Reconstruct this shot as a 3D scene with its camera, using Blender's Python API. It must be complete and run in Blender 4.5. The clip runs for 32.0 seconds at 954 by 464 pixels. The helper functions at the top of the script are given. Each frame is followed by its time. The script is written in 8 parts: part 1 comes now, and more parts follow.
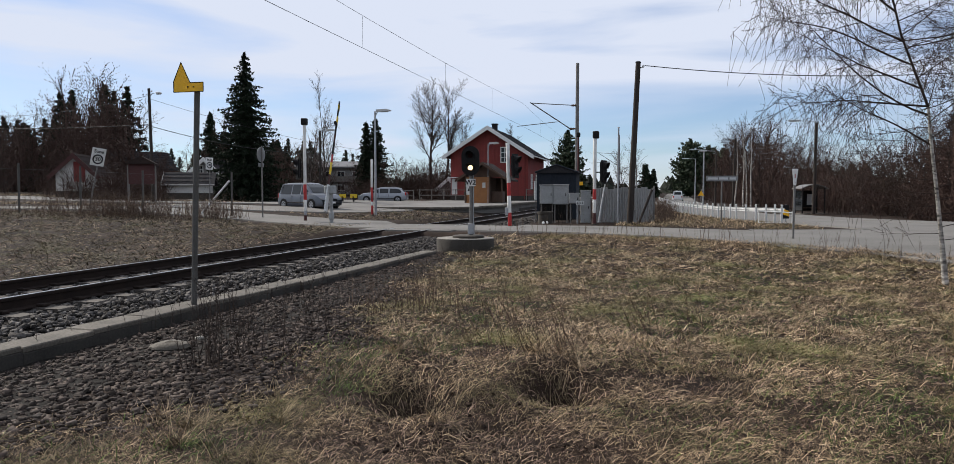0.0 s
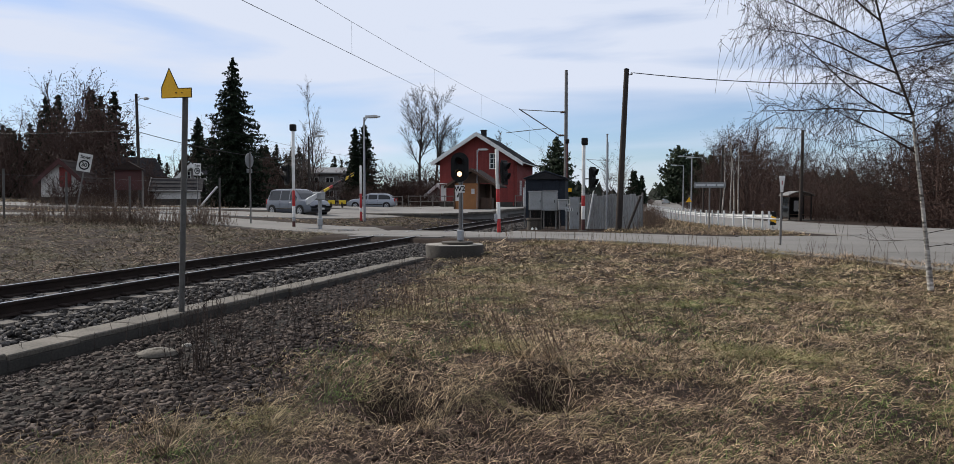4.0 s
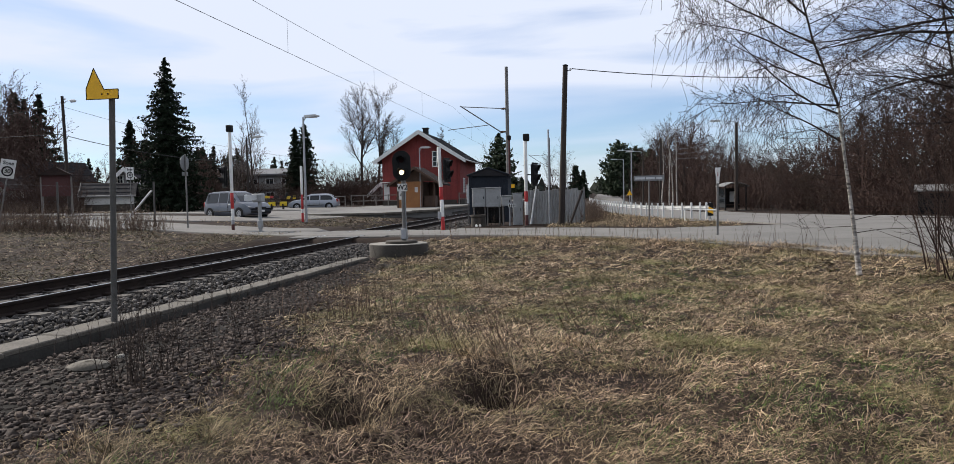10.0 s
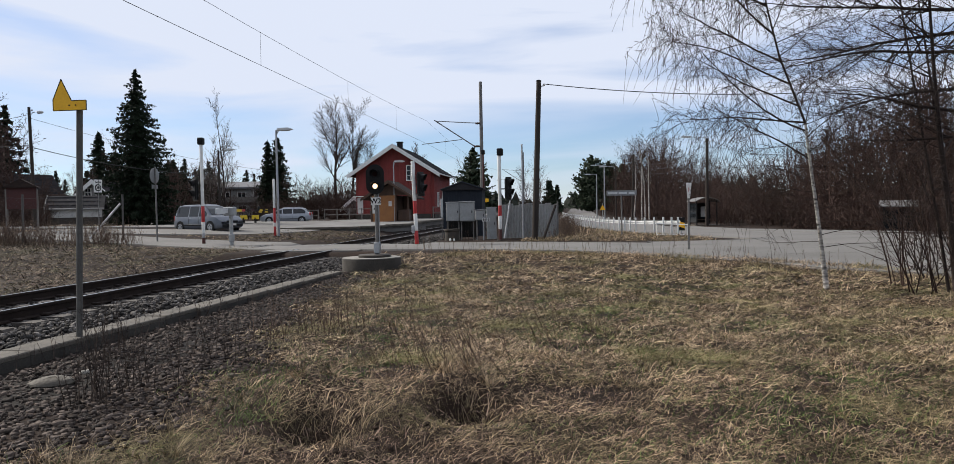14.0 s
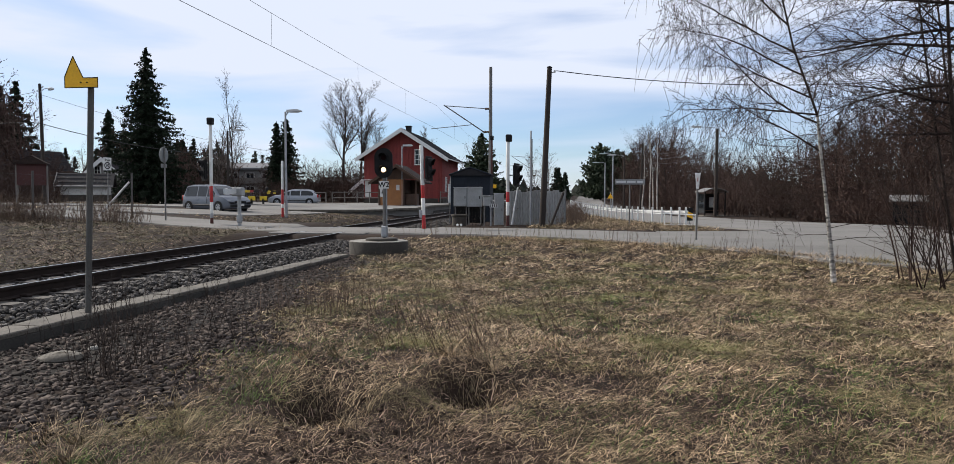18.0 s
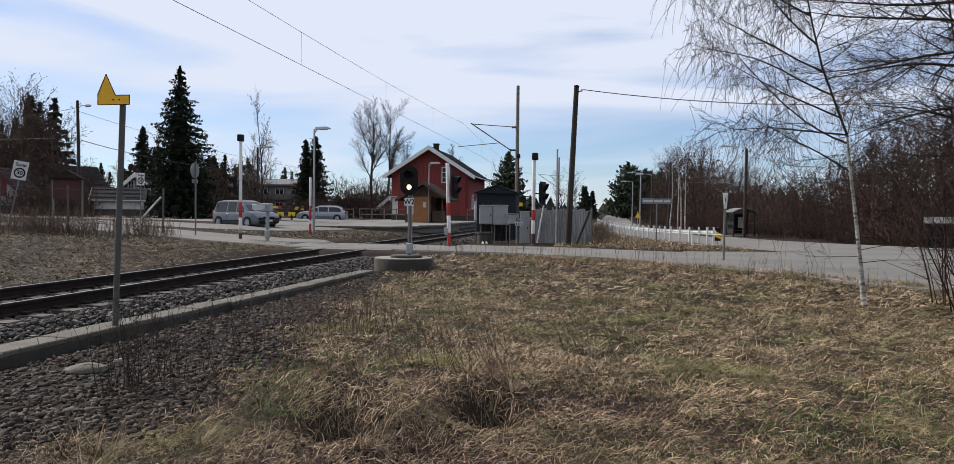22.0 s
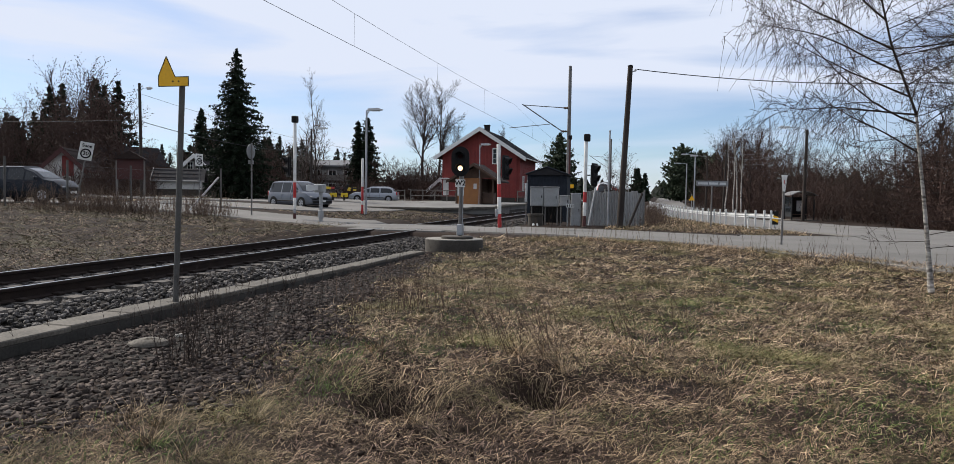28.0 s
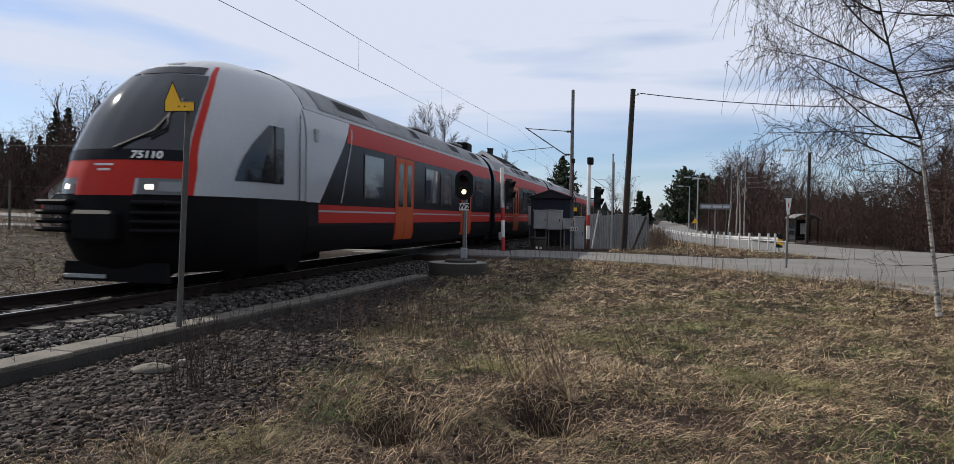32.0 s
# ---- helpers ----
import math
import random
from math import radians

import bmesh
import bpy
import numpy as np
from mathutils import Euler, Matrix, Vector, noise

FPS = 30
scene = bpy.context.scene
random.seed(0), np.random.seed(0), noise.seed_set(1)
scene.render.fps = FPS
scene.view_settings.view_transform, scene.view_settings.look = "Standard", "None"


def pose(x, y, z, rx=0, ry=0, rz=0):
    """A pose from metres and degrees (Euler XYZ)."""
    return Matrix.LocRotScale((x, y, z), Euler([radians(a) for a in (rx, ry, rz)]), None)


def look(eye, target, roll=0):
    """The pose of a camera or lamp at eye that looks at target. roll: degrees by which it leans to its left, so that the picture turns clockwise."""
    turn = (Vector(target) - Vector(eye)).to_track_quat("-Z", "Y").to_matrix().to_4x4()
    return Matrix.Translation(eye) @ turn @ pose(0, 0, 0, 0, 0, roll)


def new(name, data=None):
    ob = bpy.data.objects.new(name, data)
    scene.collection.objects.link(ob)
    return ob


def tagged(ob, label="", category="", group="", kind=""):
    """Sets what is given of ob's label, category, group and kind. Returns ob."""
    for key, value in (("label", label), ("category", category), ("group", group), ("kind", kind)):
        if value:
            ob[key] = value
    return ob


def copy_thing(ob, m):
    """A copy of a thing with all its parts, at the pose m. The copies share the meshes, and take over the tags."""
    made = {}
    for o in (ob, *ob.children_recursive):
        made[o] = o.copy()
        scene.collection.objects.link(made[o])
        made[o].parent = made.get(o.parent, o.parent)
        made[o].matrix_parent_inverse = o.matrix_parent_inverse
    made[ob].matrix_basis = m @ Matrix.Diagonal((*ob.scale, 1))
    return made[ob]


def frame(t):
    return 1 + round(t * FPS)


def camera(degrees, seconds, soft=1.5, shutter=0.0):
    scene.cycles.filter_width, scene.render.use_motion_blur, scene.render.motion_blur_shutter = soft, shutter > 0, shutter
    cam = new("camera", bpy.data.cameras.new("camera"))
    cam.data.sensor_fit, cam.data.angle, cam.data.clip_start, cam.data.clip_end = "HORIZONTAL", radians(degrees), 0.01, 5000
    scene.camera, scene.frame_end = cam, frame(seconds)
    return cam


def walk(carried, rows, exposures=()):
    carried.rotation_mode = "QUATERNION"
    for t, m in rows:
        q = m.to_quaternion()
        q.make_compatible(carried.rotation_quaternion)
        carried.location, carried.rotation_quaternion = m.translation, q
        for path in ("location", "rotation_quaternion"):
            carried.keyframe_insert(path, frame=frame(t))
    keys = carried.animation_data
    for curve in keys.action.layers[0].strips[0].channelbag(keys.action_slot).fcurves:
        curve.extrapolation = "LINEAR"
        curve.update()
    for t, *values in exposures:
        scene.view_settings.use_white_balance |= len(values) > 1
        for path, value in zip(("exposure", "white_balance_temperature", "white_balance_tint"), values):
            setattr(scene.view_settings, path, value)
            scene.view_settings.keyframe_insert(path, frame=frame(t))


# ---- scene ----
cam = camera(65.8, 32.0, soft=0.8, shutter=0.06)
PATH = [
    (0, pose(-0.000, -0.000, 1.270, 87.000, -0.000, 13.400)),
    (0.5, pose(-0.004, -0.006, 1.273, 87.153, 0.100, 13.399)),
    (1, pose(-0.001, -0.004, 1.273, 87.288, 0.097, 13.275)),
    (1.5, pose(0.003, -0.003, 1.271, 87.122, 0.162, 12.965)),
    (2, pose(-0.002, -0.001, 1.270, 86.971, 0.208, 12.884)),
    (2.5, pose(0.001, 0.003, 1.270, 87.016, 0.035, 12.776)),
    (3, pose(-0.006, 0.007, 1.273, 87.328, -0.057, 12.556)),
    (3.5, pose(-0.006, -0.001, 1.274, 87.454, -0.069, 12.546)),
    (5.5, pose(-0.007, 0.005, 1.279, 87.653, -0.005, 12.381)),
    (6, pose(-0.000, -0.006, 1.271, 88.003, -0.012, 11.991)),
    (6.5, pose(-0.010, 0.004, 1.262, 86.881, -0.282, 11.930)),
    (7, pose(-0.008, 0.015, 1.262, 86.508, -0.012, 11.578)),
    (7.5, pose(-0.011, 0.015, 1.263, 86.666, 0.300, 11.928)),
    (8, pose(-0.012, 0.016, 1.269, 86.307, 0.827, 12.365)),
    (8.5, pose(-0.008, 0.031, 1.265, 87.088, 0.348, 10.767)),
    (9, pose(0.002, 0.029, 1.255, 86.148, 0.831, 10.038)),
    (9.5, pose(-0.003, 0.047, 1.268, 85.967, 0.916, 9.150)),
    (10, pose(0.011, 0.047, 1.274, 87.243, 1.284, 8.199)),
    (10.5, pose(0.023, 0.037, 1.274, 87.383, 1.556, 7.557)),
    (11, pose(0.015, 0.037, 1.273, 88.107, 0.938, 6.788)),
    (11.5, pose(0.007, 0.037, 1.265, 87.695, 0.683, 7.336)),
    (12, pose(0.000, 0.054, 1.267, 87.359, 0.718, 7.452)),
    (12.5, pose(0.005, 0.051, 1.266, 87.366, 0.384, 7.387)),
    (13, pose(0.012, 0.056, 1.270, 87.897, 0.922, 7.401)),
    (13.5, pose(0.001, 0.047, 1.271, 88.174, 0.773, 7.138)),
    (14, pose(0.026, 0.045, 1.270, 88.304, 1.096, 6.195)),
    (14.5, pose(0.029, 0.048, 1.264, 87.982, 1.097, 5.314)),
    (16.5, pose(0.026, 0.025, 1.257, 87.017, -0.085, 6.289)),
    (17, pose(0.016, 0.039, 1.272, 87.066, 0.037, 6.470)),
    (17.5, pose(0.014, 0.033, 1.267, 87.390, 0.080, 6.604)),
    (18, pose(0.015, 0.039, 1.268, 87.206, -0.119, 6.771)),
    (18.5, pose(0.019, 0.028, 1.267, 87.088, -0.244, 7.005)),
    (19, pose(0.015, 0.031, 1.267, 87.209, -0.273, 7.447)),
    (19.5, pose(0.058, 0.026, 1.259, 87.062, -0.369, 8.785)),
    (20, pose(0.077, 0.057, 1.268, 84.812, -0.832, 9.432)),
    (20.5, pose(0.038, 0.013, 1.262, 86.782, -0.516, 7.359)),
    (21, pose(0.020, 0.000, 1.257, 87.535, -0.197, 8.767)),
    (21.5, pose(0.052, 0.012, 1.280, 88.310, -0.114, 8.732)),
    (22, pose(0.069, 0.047, 1.272, 88.570, -0.658, 8.863)),
    (22.5, pose(0.073, 0.039, 1.270, 88.960, -0.637, 9.803)),
    (23, pose(0.073, 0.051, 1.274, 88.955, -0.528, 10.348)),
    (23.5, pose(0.110, 0.064, 1.269, 88.248, -0.923, 11.539)),
    (24, pose(0.105, 0.066, 1.274, 87.689, -0.492, 11.138)),
    (24.5, pose(0.041, 0.035, 1.252, 86.728, 0.343, 10.728)),
    (25, pose(0.055, 0.046, 1.265, 85.882, 1.007, 10.194)),
    (25.5, pose(0.074, 0.041, 1.272, 86.799, 0.213, 10.721)),
    (27.5, pose(0.067, 0.064, 1.256, 86.763, -0.780, 11.463)),
    (28, pose(0.047, 0.079, 1.263, 87.096, -0.962, 12.767)),
    (28.5, pose(0.054, 0.063, 1.263, 86.620, -0.605, 13.469)),
    (29, pose(0.043, 0.069, 1.263, 87.087, -0.533, 13.455)),
    (29.5, pose(0.040, 0.074, 1.267, 87.667, -0.565, 13.022)),
    (30, pose(0.053, 0.040, 1.261, 88.073, -0.944, 13.124)),
    (30.5, pose(0.056, 0.048, 1.261, 88.164, -0.902, 13.194)),
    (31, pose(0.059, 0.040, 1.267, 88.404, -0.640, 12.902)),
    (31.5, pose(0.062, 0.030, 1.266, 88.835, -0.658, 13.036)),
    (32, pose(0.018, 0.102, 1.280, 88.865, -0.917, 12.992)),
]
walk(cam, PATH, exposures=[(0.0, 0.17), (6.0, 0.17), (8.6, 0.19), (10.0, 0.31), (12.0, 0.22), (13.0, 0.27), (14.0, 0.22), (17.0, 0.30), (18.0, 0.31), (21.0, 0.30), (22.0, 0.22), (23.0, 0.15), (24.0, 0.14), (25.0, 0.23), (28.0, 0.24), (30.0, 0.15), (31.0, 0.13), (32.0, 0.11)])

# ---------------------------------------------------------------- light
SUN_AZ, SUN_EL = radians(-70), radians(36)
TO_SUN = Vector((math.sin(SUN_AZ) * math.cos(SUN_EL), math.cos(SUN_AZ) * math.cos(SUN_EL), math.sin(SUN_EL)))

world = bpy.data.worlds.new("world")
scene.world = world
world.use_nodes = True
wn, wl = world.node_tree.nodes, world.node_tree.links
wn.clear()
w_out = wn.new("ShaderNodeOutputWorld")
w_bg = wn.new("ShaderNodeBackground")
w_sky = wn.new("ShaderNodeTexSky")
w_sky.sky_type = "NISHITA"
w_sky.sun_disc = False
w_sky.sun_elevation, w_sky.sun_rotation = SUN_EL, SUN_AZ
w_sky.air_density, w_sky.dust_density, w_sky.ozone_density = 1.0, 0.2, 2.6
w_co = wn.new("ShaderNodeTexCoord")
w_map = wn.new("ShaderNodeMapping")
w_map.inputs["Scale"].default_value = (1.0, 1.0, 7.0)
w_map.inputs["Rotation"].default_value = (0.08, 0.05, 0.4)
w_map.inputs["Location"].default_value = (0.3, 0.1, 0.55)
w_noise = wn.new("ShaderNodeTexNoise")
w_noise.inputs["Scale"].default_value = 1.7
w_noise.inputs["Detail"].default_value = 6.0
w_noise.inputs["Roughness"].default_value = 0.5
w_noise.inputs["Distortion"].default_value = 0.4
w_ramp = wn.new("ShaderNodeValToRGB")
w_ramp.color_ramp.elements[0].position, w_ramp.color_ramp.elements[1].position = 0.38, 0.63
w_ramp.color_ramp.elements[0].color = (0.20, 0.20, 0.20, 1)
w_mix = wn.new("ShaderNodeMix")
w_mix.data_type = "RGBA"
w_mix.inputs["B"].default_value = (7.2, 7.8, 9.2, 1)
wl.new(w_co.outputs["Generated"], w_map.inputs["Vector"])
wl.new(w_map.outputs["Vector"], w_noise.inputs["Vector"])
w_sep = wn.new("ShaderNodeSeparateXYZ")
w_high = wn.new("ShaderNodeValToRGB")
for el, (at, v) in zip((w_high.color_ramp.elements[0], w_high.color_ramp.elements[1], w_high.color_ramp.elements.new(0.16), w_high.color_ramp.elements.new(0.34)), ((0.0, 0.08), (0.55, 0.0), (0.14, 0.23), (0.32, 0.38))):
    el.position, el.color = at, (v, v, v, 1)
w_add = wn.new("ShaderNodeMath")
w_add.operation = "MULTIPLY_ADD"
w_add.inputs[1].default_value = 1.0
w_low = wn.new("ShaderNodeMath")
w_low.operation = "SUBTRACT"
w_low.inputs[1].default_value = 0.21
wl.new(w_co.outputs["Generated"], w_sep.inputs["Vector"])
wl.new(w_sep.outputs["Z"], w_high.inputs["Fac"])
wl.new(w_noise.outputs["Fac"], w_add.inputs[0])
wl.new(w_high.outputs["Color"], w_low.inputs[0])
wl.new(w_low.outputs[0], w_add.inputs[2])
wl.new(w_add.outputs[0], w_ramp.inputs["Fac"])
wl.new(w_ramp.outputs["Color"], w_mix.inputs["Factor"])
w_blue = wn.new("ShaderNodeMix")
w_blue.data_type, w_blue.blend_type = "RGBA", "MULTIPLY"
w_blue.inputs["Factor"].default_value = 1.0
w_blue.inputs["B"].default_value = (0.79, 0.94, 1.18, 1)
wl.new(w_sky.outputs["Color"], w_blue.inputs["A"])
wl.new(w_blue.outputs["Result"], w_mix.inputs["A"])
wl.new(w_mix.outputs["Result"], w_bg.inputs["Color"])
w_bg.inputs["Strength"].default_value = 0.089
wl.new(w_bg.outputs["Background"], w_out.inputs["Surface"])

sun_data = bpy.data.lights.new("sun", "SUN")
sun_data.energy, sun_data.angle, sun_data.color = 5.0, radians(0.6), (1.0, 0.94, 0.86)
sun = new("sun", sun_data)
sun.matrix_basis = look(TO_SUN * 200, (0, 0, 0))


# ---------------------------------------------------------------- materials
ALBEDO_DIM = 0.86  # scales every colour down, so shade goes darker under the raised exposure


def mat(name, base, col2=None, rough=0.8, metal=0.0, scale=4.0, fine=60.0, mix=0.5, bump=0.15, dist=0.01,
        spec=0.4, coat=0.0, rand=0.0, stretch=(1, 1, 1), island=False, emit=0.0):
    """A surface with colour variation at two scales, grain relief and, by choice, a value that differs from piece to piece."""
    m = bpy.data.materials.new(name)
    m.use_nodes = True
    n, l = m.node_tree.nodes, m.node_tree.links
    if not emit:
        base, col2 = tuple(c * ALBEDO_DIM for c in base), tuple(c * ALBEDO_DIM for c in (col2 or [0.6 * k for k in base]))
    b = n["Principled BSDF"]
    b.inputs["Roughness"].default_value = rough
    b.inputs["Metallic"].default_value = metal
    b.inputs["Specular IOR Level"].default_value = spec
    b.inputs["Coat Weight"].default_value = coat
    co = n.new("ShaderNodeTexCoord")
    mp = n.new("ShaderNodeMapping")
    mp.inputs["Scale"].default_value = stretch
    l.new(co.outputs["Object"], mp.inputs["Vector"])
    big, small = n.new("ShaderNodeTexNoise"), n.new("ShaderNodeTexNoise")
    big.inputs["Scale"].default_value, big.inputs["Detail"].default_value = scale, 4
    small.inputs["Scale"].default_value, small.inputs["Detail"].default_value = fine, 3
    for t in (big, small):
        l.new(mp.outputs["Vector"], t.inputs["Vector"])
    col2 = col2 or tuple(c * 0.6 for c in base)
    add = n.new("ShaderNodeMath")
    add.operation = "MULTIPLY_ADD"
    add.inputs[1].default_value = 0.6
    l.new(small.outputs["Fac"], add.inputs[0])
    sc = n.new("ShaderNodeMath")
    sc.operation = "MULTIPLY"
    sc.inputs[1].default_value = 0.6
    l.new(big.outputs["Fac"], sc.inputs[0])
    l.new(sc.outputs[0], add.inputs[2])
    rp = n.new("ShaderNodeMapRange")
    rp.inputs["From Min"].default_value, rp.inputs["From Max"].default_value = 0.42, 0.80
    rp.inputs["To Max"].default_value = 2 * mix
    l.new(add.outputs[0], rp.inputs["Value"])
    mx = n.new("ShaderNodeMix")
    mx.data_type = "RGBA"
    mx.inputs["A"].default_value, mx.inputs["B"].default_value = (*base, 1), (*col2, 1)
    l.new(rp.outputs["Result"], mx.inputs["Factor"])
    out = mx.outputs["Result"]
    if rand:
        src = n.new("ShaderNodeNewGeometry").outputs["Random Per Island"] if island else n.new("ShaderNodeObjectInfo").outputs["Random"]
        hv = n.new("ShaderNodeHueSaturation")
        mr = n.new("ShaderNodeMapRange")
        mr.inputs["To Min"].default_value, mr.inputs["To Max"].default_value = 1 - rand, 1 + rand
        l.new(src, mr.inputs["Value"])
        l.new(mr.outputs["Result"], hv.inputs["Value"])
        l.new(out, hv.inputs["Color"])
        out = hv.outputs["Color"]
    l.new(out, b.inputs["Base Color"])
    if emit:
        l.new(out, b.inputs["Emission Color"])
        b.inputs["Emission Strength"].default_value = emit
    if bump:
        bp = n.new("ShaderNodeBump")
        bp.inputs["Strength"].default_value, bp.inputs["Distance"].default_value = bump, dist
        l.new(add.outputs[0], bp.inputs["Height"])
        l.new(bp.outputs["Normal"], b.inputs["Normal"])
    return m


def glass(name, tint, rough=0.03, spec=0.6, coat=0.3):
    """Dark window glass that mirrors the sky."""
    m = bpy.data.materials.new(name)
    m.use_nodes = True
    b = m.node_tree.nodes["Principled BSDF"]
    b.inputs["Base Color"].default_value = (*tint, 1)
    b.inputs["Roughness"].default_value = rough
    b.inputs["Specular IOR Level"].default_value = spec
    b.inputs["Coat Weight"].default_value = coat
    return m


def grass_mat(name, a, b_, c):
    """Blades that differ one by one between straw, brown and green, greener in some patches."""
    a, b_, c = [tuple(k * ALBEDO_DIM for k in v) for v in (a, b_, c)]
    m = bpy.data.materials.new(name)
    m.use_nodes = True
    n, l = m.node_tree.nodes, m.node_tree.links
    b = n["Principled BSDF"]
    b.inputs["Roughness"].default_value = 0.75
    b.inputs["Specular IOR Level"].default_value = 0.15
    geo, co = n.new("ShaderNodeNewGeometry"), n.new("ShaderNodeTexCoord")
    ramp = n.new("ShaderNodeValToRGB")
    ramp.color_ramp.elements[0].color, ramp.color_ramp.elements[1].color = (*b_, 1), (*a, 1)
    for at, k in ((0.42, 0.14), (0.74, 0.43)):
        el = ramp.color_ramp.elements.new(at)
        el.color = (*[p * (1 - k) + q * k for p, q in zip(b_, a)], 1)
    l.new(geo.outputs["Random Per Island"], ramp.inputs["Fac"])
    nz = n.new("ShaderNodeTexNoise")
    nz.inputs["Scale"].default_value, nz.inputs["Detail"].default_value = 0.7, 3
    l.new(co.outputs["Object"], nz.inputs["Vector"])
    mr = n.new("ShaderNodeMapRange")
    mr.inputs["From Min"].default_value, mr.inputs["From Max"].default_value = 0.46, 0.68
    mr.inputs["To Max"].default_value = 0.75
    l.new(nz.outputs["Fac"], mr.inputs["Value"])
    mx = n.new("ShaderNodeMix")
    mx.data_type = "RGBA"
    mx.inputs["B"].default_value = (*c, 1)
    l.new(mr.outputs["Result"], mx.inputs["Factor"])
    l.new(ramp.outputs["Color"], mx.inputs["A"])
    hv = n.new("ShaderNodeHueSaturation")
    nz2 = n.new("ShaderNodeTexNoise")
    nz2.inputs["Scale"].default_value = 2.3
    l.new(co.outputs["Object"], nz2.inputs["Vector"])
    mr2 = n.new("ShaderNodeMapRange")
    mr2.inputs["From Min"].default_value, mr2.inputs["From Max"].default_value = 0.3, 0.7
    mr2.inputs["To Min"].default_value, mr2.inputs["To Max"].default_value = 0.55, 1.35
    l.new(nz2.outputs["Fac"], mr2.inputs["Value"])
    l.new(mr2.outputs["Result"], hv.inputs["Value"])
    l.new(mx.outputs["Result"], hv.inputs["Color"])
    l.new(hv.outputs["Color"], b.inputs["Base Color"])
    return m


# soil set near black to stand for the shadow between grass blades
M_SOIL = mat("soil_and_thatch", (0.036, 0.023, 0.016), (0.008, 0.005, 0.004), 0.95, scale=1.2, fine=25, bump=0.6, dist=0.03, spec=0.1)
M_GRAVEL = mat("gravel_base", (0.026, 0.022, 0.019), (0.008, 0.007, 0.006), 0.95, scale=2, fine=40, bump=0.9, dist=0.02, spec=0.1)
M_ASPHALT = mat("worn_asphalt", (0.170, 0.160, 0.146), (0.088, 0.082, 0.074), 0.9, scale=0.45, fine=90, bump=0.25, dist=0.006)
M_BALLAST = mat("ballast_stone_grey", (0.135, 0.124, 0.116), (0.013, 0.011, 0.010), 0.9, scale=9, fine=60, bump=0.4, rand=0.85, island=True, spec=0.15)
M_STONE = mat("ballast_stone", (0.088, 0.069, 0.058), (0.014, 0.010, 0.009), 0.9, scale=9, fine=60, bump=0.4, rand=0.75, island=True, spec=0.15)
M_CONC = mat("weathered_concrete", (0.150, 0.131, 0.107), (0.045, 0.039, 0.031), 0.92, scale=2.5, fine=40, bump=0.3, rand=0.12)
M_CONC_D = mat("dark_concrete", (0.062, 0.053, 0.043), (0.022, 0.019, 0.015), 0.92, scale=2, fine=40, bump=0.35, rand=0.15)
# concrete darkened in colour for the shade on faces turned from the sun
M_CONC_SHADE = mat("shade_dark_concrete", (0.050, 0.045, 0.039), (0.020, 0.018, 0.015), 0.92, scale=2, fine=40, bump=0.35, rand=0.15)
M_RIM = mat("pale_chipped_concrete", (0.30, 0.28, 0.245), (0.10, 0.09, 0.075), 0.92, scale=5, fine=40, bump=0.4)
M_RUST = mat("rusty_rail_steel", (0.028, 0.019, 0.015), (0.013, 0.009, 0.008), 0.8, 0.0, scale=5, fine=70, spec=0.12)
M_RAILTOP = mat("polished_rail_head", (0.55, 0.55, 0.56), (0.35, 0.34, 0.33), 0.28, 1.0, scale=3, fine=50, bump=0.03)
M_SLEEPER = mat("concrete_sleeper", (0.085, 0.072, 0.060), (0.035, 0.029, 0.025), 0.9, scale=4, fine=50, rand=0.2)
M_GALV = mat("galvanised_steel", (0.42, 0.43, 0.44), (0.28, 0.28, 0.29), 0.5, 0.75, scale=6, fine=40, bump=0.05)
M_POSTGREY = mat("grey_weathered_steel", (0.20, 0.195, 0.19), (0.12, 0.11, 0.10), 0.6, 0.4, scale=5, fine=50, bump=0.08)
M_YELLOW = mat("yellow_sign_paint", (0.98, 0.52, 0.008), (0.80, 0.42, 0.012), 0.5, scale=6, fine=40, bump=0.04)
M_RED = mat("red_paint", (0.45, 0.025, 0.025), (0.28, 0.02, 0.02), 0.5, scale=6, fine=40, bump=0.04)
M_WHITE = mat("white_paint", (0.78, 0.78, 0.76), (0.58, 0.57, 0.53), 0.5, scale=6, fine=40, bump=0.04)
M_BLACK = mat("black_paint", (0.010, 0.010, 0.011), (0.018, 0.017, 0.016), 0.6, scale=6, fine=40, bump=0.05, spec=0.12)
M_HOUSERED = mat("red_board_paint", (0.235, 0.035, 0.028), (0.15, 0.025, 0.022), 0.75, scale=1.5, fine=30, bump=0.2, rand=0.10)
M_ROOF = mat("dark_roof_tile", (0.040, 0.038, 0.040), (0.022, 0.021, 0.022), 0.9, scale=3, fine=30, bump=0.3, spec=0.08)
M_BROWNROOF = mat("brown_roof_tile", (0.044, 0.030, 0.026), (0.024, 0.018, 0.016), 0.9, scale=3, fine=30, bump=0.3, spec=0.08)
M_SHEDWOOD = mat("orange_brown_panel", (0.36, 0.15, 0.045), (0.24, 0.10, 0.035), 0.65, scale=2, fine=35, bump=0.1)
M_BROWNWOOD = mat("brown_stained_wood", (0.10, 0.055, 0.035), (0.05, 0.03, 0.02), 0.8, scale=3, fine=40, bump=0.2, stretch=(1, 1, 0.2))
